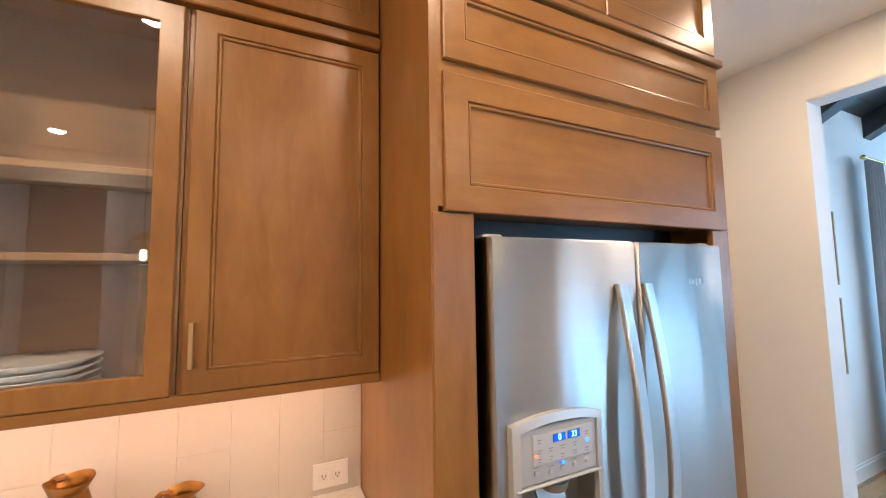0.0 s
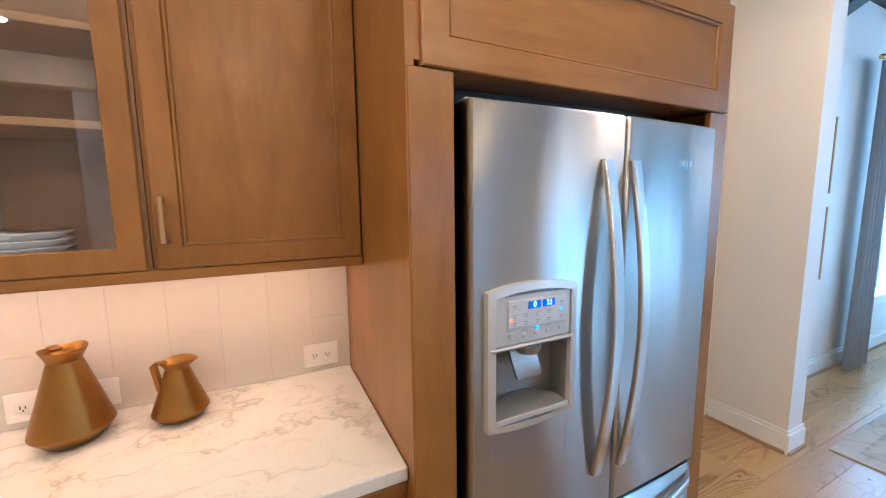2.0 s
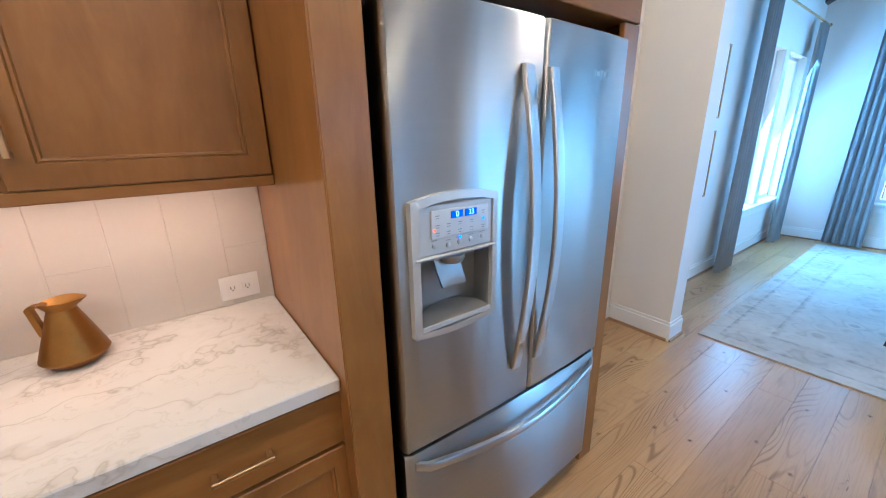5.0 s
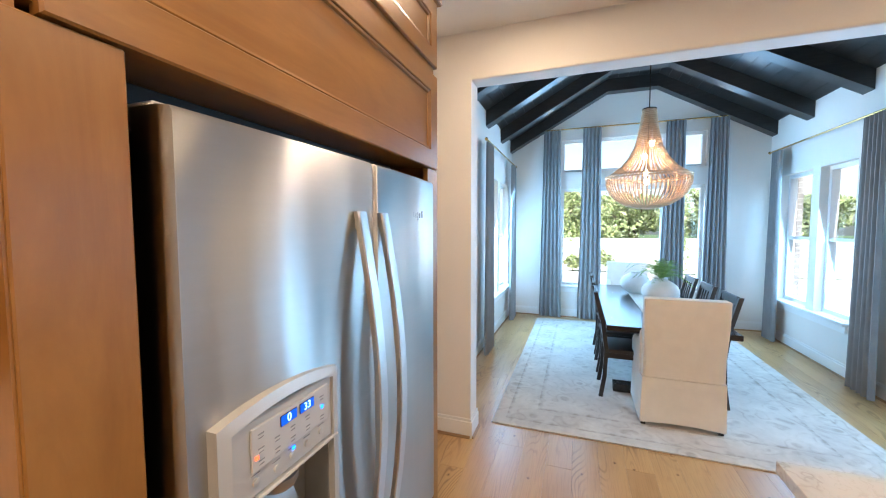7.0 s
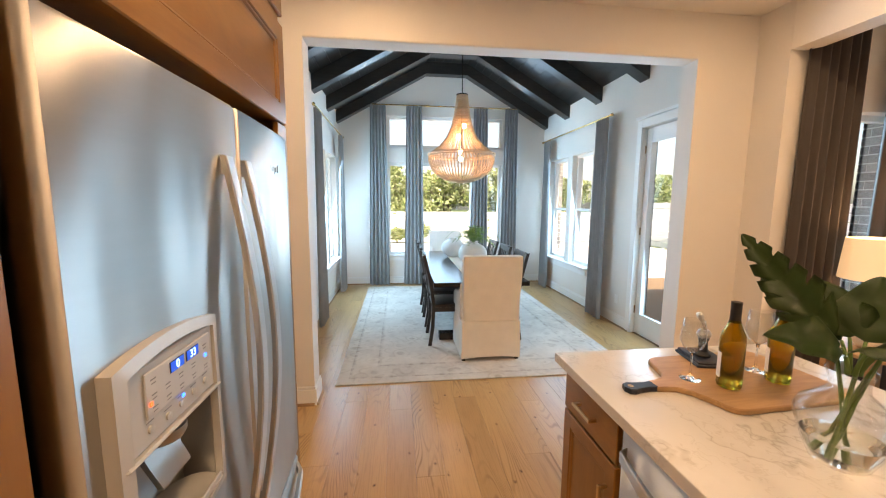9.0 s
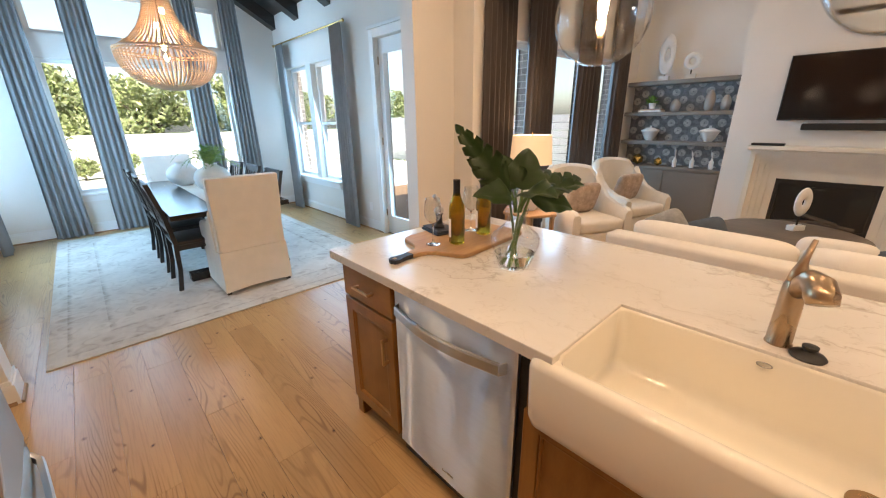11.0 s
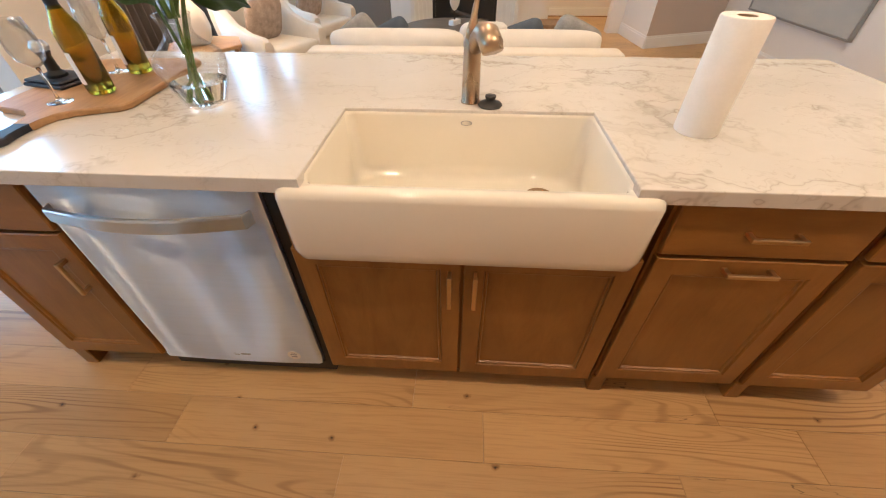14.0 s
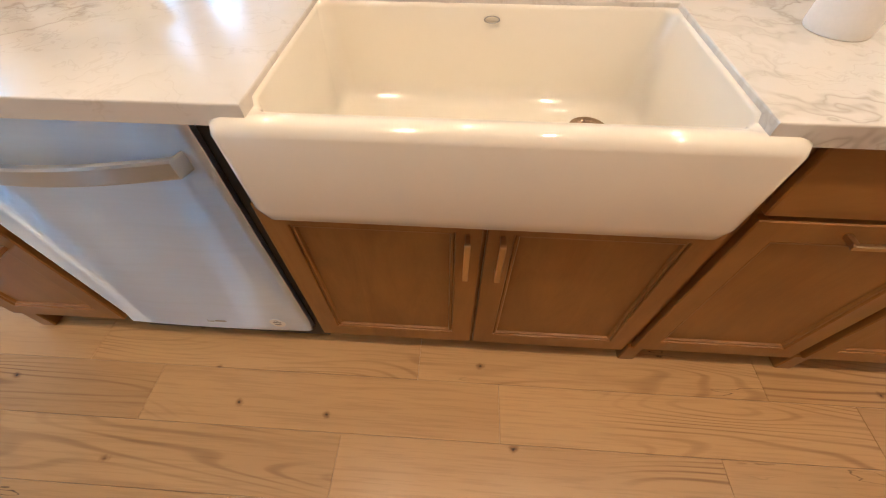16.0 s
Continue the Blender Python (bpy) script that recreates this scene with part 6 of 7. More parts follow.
def side_chair():
    th = thing("dining_chair", (0, 0, 0), "dark stained wooden dining chair with a slatted back", "chair", "dining side chairs")
    part("seat", boxes((-0.225, -0.22, 0.43, 0.225, 0.21, 0.465, 0.010, 2)), DARKWOOD, th, smooth=True)
    part("apron", boxes((-0.20, -0.19, 0.375, 0.20, 0.18, 0.429)), DARKWOOD, th)
    for sx in (-1, 1):
        bm = bmesh.new()
        pts = [(0.235, 0.0), (0.205, 0.20), (0.195, 0.45), (0.225, 0.70), (0.30, 1.0)]
        loft(bm, [[(sx * 0.205 - 0.018, y - 0.018, z), (sx * 0.205 + 0.018, y - 0.018, z), (sx * 0.205 + 0.018, y + 0.018, z), (sx * 0.205 - 0.018, y + 0.018, z)] for y, z in pts])
        part("back_post", bm, DARKWOOD, th)
        bm = bmesh.new()
        loft(bm, [[(sx * 0.195 - w, -0.19 - w + o, z), (sx * 0.195 + w, -0.19 - w + o, z), (sx * 0.195 + w, -0.19 + w + o, z), (sx * 0.195 - w, -0.19 + w + o, z)] for z, w, o in ((0, 0.014, -0.025), (0.2, 0.017, 0.0), (0.374, 0.02, 0.0))])
        part("leg", bm, DARKWOOD, th)
    for y, z, h in ((0.288, 0.93, 0.075), (0.218, 0.56, 0.04)):
        part("back_rail", boxes((-0.186, y - 0.011, z, 0.186, y + 0.011, z + h, 0.003)), DARKWOOD, th)
    for i in range(4):
        x = -0.12 + 0.08 * i
        bm = bmesh.new()
        loft(bm, [[(x - 0.017, y - 0.006, z), (x + 0.017, y - 0.006, z), (x + 0.017, y + 0.006, z), (x - 0.017, y + 0.006, z)] for y, z in ((0.222, 0.601), (0.250, 0.77), (0.284, 0.929))])
        part("slat", bm, DARKWOOD, th)
    return th


sc_ = side_chair()
sc_.location = (4.37, -0.03, 0.0115)
for cx in (5.00, 5.62):
    copy_thing(sc_, pose(cx, -0.03, 0.0115))
for cx in (4.45, 5.10, 5.75):
    copy_thing(sc_, pose(cx, -0.60, 0.0115, 0, 0, 180))


def slip_chair(x, y, turn):
    th = thing("host_chair", (x, y, 0.0115), "white linen slipcovered host chair with a pleated skirt", "chair", "slipcovered end chairs", turn)
    bm = bmesh.new()
    # back: slightly tapered slab leaning away; x is forward
    loft(bm, [[(a, -w, z), (a, w, z), (b, w, z), (b, -w, z)] for a, b, w, z in ((0.0, 0.11, 0.285, 0.405), (-0.012, 0.10, 0.282, 0.60), (-0.030, 0.075, 0.288, 0.85), (-0.045, 0.05, 0.292, 1.035), (-0.043, 0.045, 0.286, 1.05), (-0.03, 0.03, 0.275, 1.056))])
    bmesh.ops.bevel(bm, geom=[e for e in bm.edges if abs(e.verts[0].co.z - e.verts[1].co.z) > 0.02], offset=0.015, segments=2, affect="EDGES")
    part("backrest", bm, LINEN_M, th, smooth=True)
    part("seat", boxes((0.111, -0.225, 0.405, 0.56, 0.225, 0.50, 0.025, 3)), LINEN_M, th, smooth=True)
    for s_ in (-1, 1):
        bm = bmesh.new()
        loft(bm, [[(xx, s_ * 0.235, 0.40), (xx, s_ * 0.298, 0.40), (xx, s_ * 0.300, zz - 0.02), (xx, s_ * 0.285, zz), (xx, s_ * 0.245, zz), (xx, s_ * 0.235, zz - 0.02)] for xx, zz in ((0.085, 0.78), (0.14, 0.72), (0.25, 0.655), (0.40, 0.635), (0.50, 0.62), (0.535, 0.58))])
        part("arm", bm, LINEN_M, th, smooth=True)
    bm = bmesh.new()
    rnd = random.Random(4)
    rings_ = []
    for z, g_ in ((0.028, 0.022), (0.20, 0.012), (0.402, 0.0)):
        pts = []
        base = [(-0.004, -0.29), (0.10, -0.302), (0.33, -0.302), (0.56, -0.29), (0.575, -0.1), (0.575, 0.1), (0.56, 0.29), (0.33, 0.302), (0.10, 0.302), (-0.004, 0.29), (-0.008, 0.1), (-0.008, -0.1)]
        for i, (x_, y_) in enumerate(base):
            k_ = 1 + g_ * (1.2 if i % 3 == 0 else 0.4)
            zz = z + (0.016 if (z < 0.05 and i % 3) else 0)
            pts.append((0.28 + (x_ - 0.28) * k_, y_ * k_, zz))
        rings_.append(pts)
    loft(bm, rings_)
    part("skirt", bm, LINEN_M, th, "linen skirt with pleated corners", smooth=True)
    for fx_, fy_ in ((0.03, -0.27), (0.03, 0.27), (0.53, -0.27), (0.53, 0.27)):
        part("foot", boxes((fx_ - 0.018, fy_ - 0.018, 0, fx_ + 0.018, fy_ + 0.018, 0.03)), DARKWOOD, th)


slip_chair(3.715, -0.365, 0)
slip_chair(6.95, -0.30, 180)


def round_vase(x, y, r, h, fern):
    th = thing("table_vase", (x, y, 0.7745), "round white matte vase" + (" with green fern fronds" if fern else " on the dining table"), "vase", "dining table vases")
    bm = bmesh.new()
    pr = [(0.001, 0), (0.45 * r, 0)] + [(r * math.cos(radians(a)) ** 0.85, h * (0.46 + 0.46 * math.sin(radians(a)))) for a in range(-60, 66, 10)] + [(0.36 * r, 0.93 * h), (0.36 * r, 0.99 * h), (0.40 * r, h), (0.34 * r, h), (0.30 * r, 0.93 * h), (0.001, 0.90 * h)]
    lathe(bm, pr, 40, cap=False)
    part("body", bm, PLASTER_W, th, smooth="all")
    if not fern:
        return
    rnd = random.Random(11)
    for i in range(34):
        bm = bmesh.new()
        az, reach, rise = rnd.uniform(0, 6.283), rnd.uniform(0.12, 0.36), rnd.uniform(0.06, 0.24)
        prev = None
        n = 13
        pts = []
        for j in range(n):
            f = j / (n - 1)
            pts.append(Vector((math.cos(az) * reach * f, math.sin(az) * reach * f, h * 0.95 + rise * math.sin(f * 2.2) * 1.1 - 0.10 * f * f)))
        side = Vector((-math.sin(az), math.cos(az), 0))
        tube(bm, pts, 0.0016, 4)
        for j in range(2, n):
            d = (pts[j] - pts[j - 1]).normalized()
            ln = 0.062 * math.sin(math.pi * (j / n) ** 0.7) + 0.012
            for s_ in (-1, 1):
                a = pts[j]
                tip = a + (side * s_ + d * 0.7).normalized() * ln + Vector((0, 0, rnd.uniform(-0.012, 0.006)))
                mid = (a + tip) / 2
                wv = d * 0.0065
                vs4 = [bm.verts.new(q) for q in (a, mid + wv, tip, mid - wv)]
                bm.faces.new(vs4)
        part("frond", bm, FERN_M, th, "bright green fern frond")


round_vase(4.98, -0.42, 0.185, 0.30, True)
round_vase(5.72, -0.27, 0.175, 0.28, False)

# chandelier of wooden bead strands
ch = thing("chandelier", (5.40, -0.325, 1.84), "wooden bead chandelier with lit bulbs on a dark rod", "chandelier")


def strand(pts, beads, r):
    bm = bmesh.new()
    path, rad = [], []
    for i in range(beads):
        for q, rr in ((0.08, 0.35), (0.35, 1.0), (0.65, 1.0), (0.92, 0.35)):
            f = (i + q) / beads * (len(pts) - 1)
            k_ = min(int(f), len(pts) - 2)
            path.append(Vector(pts[k_]).lerp(Vector(pts[k_ + 1]), f - k_))
            rad.append(r * rr)
    tube(bm, path, rad, 6)
    return mesh_of("bead_strand", bm, BEAD_M, "all")


top_pts = [(0.070, 0, 1.16), (0.088, 0, 1.02), (0.110, 0, 0.88), (0.145, 0, 0.74), (0.21, 0, 0.60), (0.30, 0, 0.49), (0.40, 0, 0.415), (0.452, 0, 0.385)]
low_pts = [(0.452, 0, 0.36), (0.448, 0, 0.29), (0.415, 0, 0.20), (0.345, 0, 0.115), (0.25, 0, 0.055), (0.13, 0, 0.015), (0.03, 0, 0.004)]
m_top, m_low = strand(top_pts, 44, 0.0088), strand(low_pts, 30, 0.0095)
for me, cnt in ((m_top, 54), (m_low, 60)):
    for i in range(cnt):
        ob = new("bead_strand", me)
        ob.parent = ch
        ob.rotation_euler = (0, 0, 6.28318530718 * (i + 0.5 * (me is m_low)) / cnt)
DARK_MET = plain("dark_bronze", (0.05, 0.04, 0.03), 0.45, 0.8, 0.1)
for r_, z_, t_ in ((0.072, 1.165, 0.008), (0.455, 0.385, 0.010), (0.455, 0.360, 0.008)):
    bm = bmesh.new()
    pts = [(r_ * math.cos(6.28318530718 * i / 48), r_ * math.sin(6.28318530718 * i / 48), z_) for i in range(49)]
    tube(bm, pts, t_, 8)
    part("ring", bm, BEAD_M if r_ > 0.1 else DARK_MET, ch, smooth="all")
bm = bmesh.new()
tube(bm, [(0, 0, 0.32), (0, 0, 2.20)], 0.007, 8)
part("rod", bm, DARK_MET, ch)
for bz, ba in ((0.33, 0.0), (0.42, 2.6), (0.62, 0.8), (0.76, 3.9)):
    bm = bmesh.new()
    bmesh.ops.create_uvsphere(bm, u_segments=14, v_segments=10, radius=0.028, matrix=Matrix.Translation((0.045 * math.cos(ba), 0.045 * math.sin(ba), bz)) @ Matrix.Diagonal((1, 1, 1.35, 1)))
    part("bulb", bm, BULB_M, ch, "lit warm bulb", smooth="all")
point("chandelier_lamp", (5.40, -0.325, 2.30), 8.5, (1.0, 0.62, 0.32), 0.06)

# ---- living room ----
VL = "dark brown velvet curtain hanging full height beside a window"
for cy, cw in ((-2.67, 0.46), (-3.43, 0.52), (-4.57, 0.62), (-5.54, 0.50)):
    curtain((LX - 0.10, cy, 0.015), cw, 4.0, 6, CURT_B, VL, "living room curtains", 90, 1.08, 0.07, 0.95)
rod((LX - 0.10, -2.56, 4.03), (LX - 0.10, -5.78, 4.03), 0.014)


def puff(bm, cx, cy, cz, sx, sy, sz, power=2.6, n=14, m=10):
    """A soft pillow: a rounded box that thins towards its seams."""
    rings_ = []
    for j in range(m + 1):
        v = -math.pi / 2 + math.pi * j / m
        ring = []
        for i in range(2 * n):
            u = 2 * math.pi * i / (2 * n)

            def se(w, e):
                return math.copysign(abs(w) ** (2 / e), w)
            ring.append((cx + sx * se(math.cos(u), power + 1.5) * se(math.cos(v), power), cy + sy * se(math.sin(v), 1.9), cz + sz * se(math.sin(u), power + 1.5) * se(math.cos(v), power)))
        rings_.append(ring)
    loft(bm, rings_, False)
    bmesh.ops.remove_doubles(bm, verts=bm.verts, dist=1e-5)
    return bm


sf = thing("sofa", (0.20, -2.50, 0), "cream upholstered sofa seen from behind with loose back cushions", "sofa")
part("base", boxes((-1.02, -0.44, 0.06, 1.02, 0.42, 0.32, 0.02, 2)), SOFA_M, sf, smooth=True)
part("back", boxes((-1.03, 0.27, 0.10, 1.03, 0.455, 0.71, 0.03, 3)), SOFA_M, sf, smooth=True)
for s_ in (-1, 1):
    part("arm", boxes((s_ * 1.03, -0.46, 0.10, s_ * 0.86, 0.268, 0.60, 0.03, 3)), SOFA_M, sf, smooth=True)
for s_ in (-0.425, 0.425):
    part("seat_cushion", boxes((s_ - 0.42, -0.45, 0.325, s_ + 0.42, 0.25, 0.47, 0.04, 3)), SOFA_M, sf, smooth=True)
    part("back_cushion", puff(bmesh.new(), s_ * 1.10, 0.165, 0.622, 0.475, 0.10, 0.165, 5.0), LINEN_M, sf, "plump white back cushion", smooth="all")
for lx in (-0.95, 0.95):
    for ly in (-0.38, 0.36):
        part("leg", boxes((lx - 0.03, ly - 0.03, 0, lx + 0.03, ly + 0.03, 0.06)), DARKWOOD, sf)


def cushion(x, y, z, sx, sz, mat_, label, turn, lean=0.0, tip=0.0):
    bm = puff(bmesh.new(), 0, 0, 0, sx, 0.065, sz, 3.6)
    bmesh.ops.rotate(bm, matrix=Matrix.Rotation(radians(tip), 3, "Y"), verts=bm.verts)
    bmesh.ops.rotate(bm, matrix=Matrix.Rotation(radians(lean), 3, "X"), verts=bm.verts)
    solid("cushion", bm, mat_, label, "cushion", (x, y, z), "loose cushions", "all", turn)


cushion(-0.26, -2.68, 0.605, 0.17, 0.165, CUSH_G, "slate blue cushion on the sofa", 0, 12, 18)
cushion(-0.62, -2.66, 0.615, 0.18, 0.175, CUSH_L, "grey boucle cushion on the sofa", -8, 12, -22)
cushion(0.05, -2.66, 0.600, 0.19, 0.170, LINEN_M, "white fringed cushion on the sofa", 4, 12)
cushion(1.00, -2.66, 0.625, 0.16, 0.165, CUSH_L, "grey boucle cushion on the sofa", 14, 12, 32)
cushion(0.76, -2.76, 0.595, 0.16, 0.160, CUSH_G, "slate blue cushion on the sofa", 8, 12, 24)


def armchair(x, y, turn):
    th = thing("armchair", (x, y, 0), "cream wing armchair with a curved back and sloping arms", "armchair", "living room armchairs", turn)
    part("base", boxes((-0.34, -0.36, 0.10, 0.34, 0.34, 0.30, 0.03, 3)), SOFA_M, th, smooth=True)
    part("seat_cushion", boxes((-0.28, -0.38, 0.305, 0.28, 0.24, 0.44, 0.04, 3)), SOFA_M, th, smooth=True)
    bm = bmesh.new()
    rows_ = []
    for i in range(13):
        a = -1.25 + 2.5 * i / 12
        xo, yo_ = 0.37 * math.sin(a) / math.sin(1.25), 0.34 - 0.26 * (1 - math.cos(a)) * 1.1
        top = 0.98 - 0.05 * abs(a) ** 2.0 - (0.20 if abs(a) > 1.1 else 0.07 if abs(a) > 0.9 else 0.0)
        th_ = 0.045
        nx, ny = math.sin(a) * th_, math.cos(a) * th_
        rows_.append([(xo - nx, yo_ - ny, 0.25), (xo + nx, yo_ + ny, 0.25), (xo + nx * 1.1, yo_ + ny + 0.06, top - 0.03), (xo + nx * 0.5, yo_ + ny * 0.5 + 0.06, top), (xo - nx * 0.5, yo_ - ny * 0.5 + 0.06, top), (xo - nx, yo_ - ny + 0.05, top - 0.03)])
    loft(bm, rows_)
    part("backrest", bm, SOFA_M, th, "curved upholstered back", smooth=True)
    for s_ in (-1, 1):
        bm = bmesh.new()
        loft(bm, [[(s_ * 0.29, yy, 0.26), (s_ * 0.385, yy, 0.26), (s_ * 0.385, yy, zz - 0.03), (s_ * 0.365, yy, zz), (s_ * 0.31, yy, zz), (s_ * 0.29, yy, zz - 0.03)] for yy, zz in ((0.20, 0.86), (0.12, 0.74), (0.0, 0.63), (-0.16, 0.57), (-0.33, 0.55), (-0.37, 0.52))])
        part("arm", bm, SOFA_M, th, smooth=True)
        for yy in (-0.31, 0.29):
            bm = bmesh.new()
            loft(bm, [[(s_ * 0.30 - w, yy - w, z), (s_ * 0.30 + w, yy - w, z), (s_ * 0.30 + w, yy + w, z), (s_ * 0.30 - w, yy + w, z)] for z, w in ((0, 0.014), (0.10, 0.022))])
            part("leg", bm, DARKWOOD, th)
    return th


armchair(2.14, -3.52, -116)
armchair(2.08, -4.62, -112)
cushion(2.16, -3.53, 0.62, 0.21, 0.19, CUSH_B, "blush brown patterned cushion on an armchair", -116, 18)
cushion(2.08, -4.63, 0.62, 0.21, 0.19, CUSH_B, "blush brown patterned cushion on an armchair", -112, 18)
# side table and lamp
st = thing("side_table", (2.40, -2.84, 0), "six-sided light wood side table", "side table")
bm = bmesh.new()
lathe(bm, [(0.31, 0.53), (0.32, 0.535), (0.32, 0.555), (0.31, 0.56)], 6)
part("top", bm, OAK_M, st)
for i in range(6):
    a = radians(60 * i)
    cx, cy = 0.27 * math.cos(a), 0.27 * math.sin(a)
    part("leg", boxes((cx - 0.02, cy - 0.02, 0, cx + 0.02, cy + 0.02, 0.529, 0.003)), OAK_M, st)
tl = thing("table_lamp", (2.43, -2.83, 0.561), "white ceramic table lamp with a lit linen drum shade", "table lamp")
bm = bmesh.new()
lathe(bm, [(0.001, 0), (0.08, 0), (0.10, 0.03), (0.125, 0.12), (0.11, 0.22), (0.05, 0.30), (0.025, 0.34), (0.02, 0.47), (0.001, 0.47)], 36, cap=False)
part("base", bm, CERAM_M, tl, smooth="all")
bm = bmesh.new()
lathe(bm, [(0.220, 0.49), (0.200, 0.78), (0.197, 0.78), (0.217, 0.49)], 40, cap=False)
part("shade", bm, SHADE_M, tl, "glowing cream drum shade", smooth=True)
bm = bmesh.new()
tube(bm, [(0, 0, 0.47), (0, 0, 0.81)], 0.005, 8)
part("finial", bm, BRASS_M, tl)
point("table_lamp_light", (2.43, -2.83, 1.19), 5, WARM, 0.05)
# coffee table and sculpture
ct = thing("coffee_table", (0.36, -4.10, 0), "round grey wood drum coffee table", "coffee table")
bm = bmesh.new()
lathe(bm, [(0.54, 0.40), (0.56, 0.405), (0.56, 0.445), (0.55, 0.45)], 48)
part("top", bm, wood("grey_table_wood", (0.11, 0.085, 0.065), (0.19, 0.15, 0.115), (0.7, 5, 5), 0.45), ct, smooth=True)
bm = bmesh.new()
lathe(bm, [(0.40, 0.0), (0.40, 0.399)], 40)
part("drum", bm, DARKWOOD, ct, smooth=True)


def ring_sculpture(x, y, z, r, thick, h, base_h, tall=1.0, label="white plaster ring sculpture on a block", turn=0.0):
    th = thing("ring_sculpture", (x, y, z), label, "sculpture", "white ring sculptures", turn)
    part("block", boxes((-0.07, -0.035, 0, 0.07, 0.035, base_h, 0.003)), PLASTER_W, th)
    bm = bmesh.new()
    tube(bm, [(0, 0, base_h), (0, 0, h)], 0.008, 8)
    part("stem", bm, DARK_MET, th)
    bm = bmesh.new()
    cz = h + r * tall
    secs_ = []
    for i in range(33):
        a = 2 * math.pi * i / 32
        c, s_ = math.cos(a), math.sin(a)
        secs_.append([((r - thick * (1 - math.cos(q)) / 1.0) * c, 0.5 * thick * math.sin(q), cz + (r - thick * (1 - math.cos(q)) / 1.0) * s_ * tall) for q in [2 * math.pi * k_ / 10 for k_ in range(10)]])
    loft(bm, secs_, False)
    part("ring", bm, PLASTER_W, th, smooth="all")


ring_sculpture(0.33, -4.25, 0.451, 0.095, 0.038, 0.135, 0.05, 1.45, turn=58)
# fireplace
fp_ = thing("fireplace", (0.245, -5.758, 0), "cast stone fireplace with stepped surround and dark insert", "fireplace")
part("mantel_shelf", boxes((-0.80, 0, 1.10, 0.80, 0.20, 1.150, 0.006)), STONE_M, fp_)
for i, (w, z, d) in enumerate(((0.755, 1.099, 0.165), (0.70, 1.045, 0.135), (0.645, 0.99, 0.105), (0.59, 0.935, 0.08))):
    part("surround_step", boxes((-w, 0, z - 0.054, w, d, z), (-w, 0, 0.0, -w + 0.055, d, z - 0.0545), (w - 0.055, 0, 0.0, w, d, z - 0.0545)), STONE_M, fp_, "stepped stone moulding")
part("stone_facing", boxes((-0.534, 0, 0.0, -0.455, 0.06, 0.88), (0.455, 0, 0.0, 0.534, 0.06, 0.88), (-0.455, 0, 0.755, 0.455, 0.06, 0.88), (-0.455, 0, 0.0, 0.455, 0.06, 0.14)), STONE_M, fp_)
part("firebox", boxes((-0.455, 0.002, 0.14, 0.455, 0.012, 0.755)), BLACK_M, fp_)
part("insert_frame", boxes((-0.455, 0.02, 0.14, -0.42, 0.05, 0.755), (0.42, 0.02, 0.14, 0.455, 0.05, 0.755), (-0.42, 0.02, 0.70, 0.42, 0.05, 0.755), (-0.42, 0.02, 0.14, 0.42, 0.05, 0.20)), BLACK_M, fp_)
for lx, lz, a in ((-0.15, 0.235, 6), (0.12, 0.24, -8), (0.0, 0.30, 14)):
    bm = bmesh.new()
    dx_ = 0.20 * math.cos(radians(a))
    tube(bm, [(lx - dx_, 0.03, lz - 0.2 * math.sin(radians(a))), (lx + dx_, 0.03, lz + 0.2 * math.sin(radians(a)))], 0.028, 10)
    part("log", bm, plain("charred_log", (0.09, 0.07, 0.055), 0.9, 0.0, 0.4, 12), fp_)
fg = part("glass_front", boxes((-0.42, 0.052, 0.20, 0.42, 0.055, 0.70)), PANE_M, fp_)
fg.visible_shadow = False
tv = thing("television", (0.225, -5.757, 1.445), "black flat screen television on the chimney breast", "television")
part("housing", boxes((-0.625, 0.0, 0.0, 0.625, 0.05, 0.715, 0.004)), BLACK_M, tv)
part("screen", boxes((-0.612, 0.0505, 0.018, 0.612, 0.0525, 0.703)), SCREEN_M, tv, "dark glossy screen")
solid("soundbar", boxes((-0.38, 0.0, 0.0, 0.38, 0.09, 0.075, 0.008)), BLACK_M, "black soundbar below the television", "soundbar", (0.225, -5.757, 1.335))
solid("media_box", boxes((-0.16, -0.06, 0, 0.16, 0.06, 0.028, 0.004)), BLACK_M, "thin black media box on the mantel", "media box", (0.86, -5.65, 1.1505))


mr_ = thing("wall_mirror", (0.20, -5.757, 2.79), "large round wall mirror with a thin pale metal frame", "mirror")
bm = bmesh.new()
tube(bm, [(0.48 * math.cos(2 * math.pi * i / 64), 0.018, 0.48 * math.sin(2 * math.pi * i / 64)) for i in range(65)], 0.010, 8)
part("frame", bm, GOLD_M, mr_, smooth="all")
bm = bmesh.new()
loft(bm, [[(0.475 * math.cos(2 * math.pi * i / 64), y_, 0.475 * math.sin(2 * math.pi * i / 64)) for i in range(64)] for y_ in (0.004, 0.012)])
part("mirror_glass", bm, plain("silvered_glass", (0.86, 0.87, 0.87), 0.03, 1.0, 0.01, bump=0.0, rvar=0.01), mr_, "silvered mirror glass")


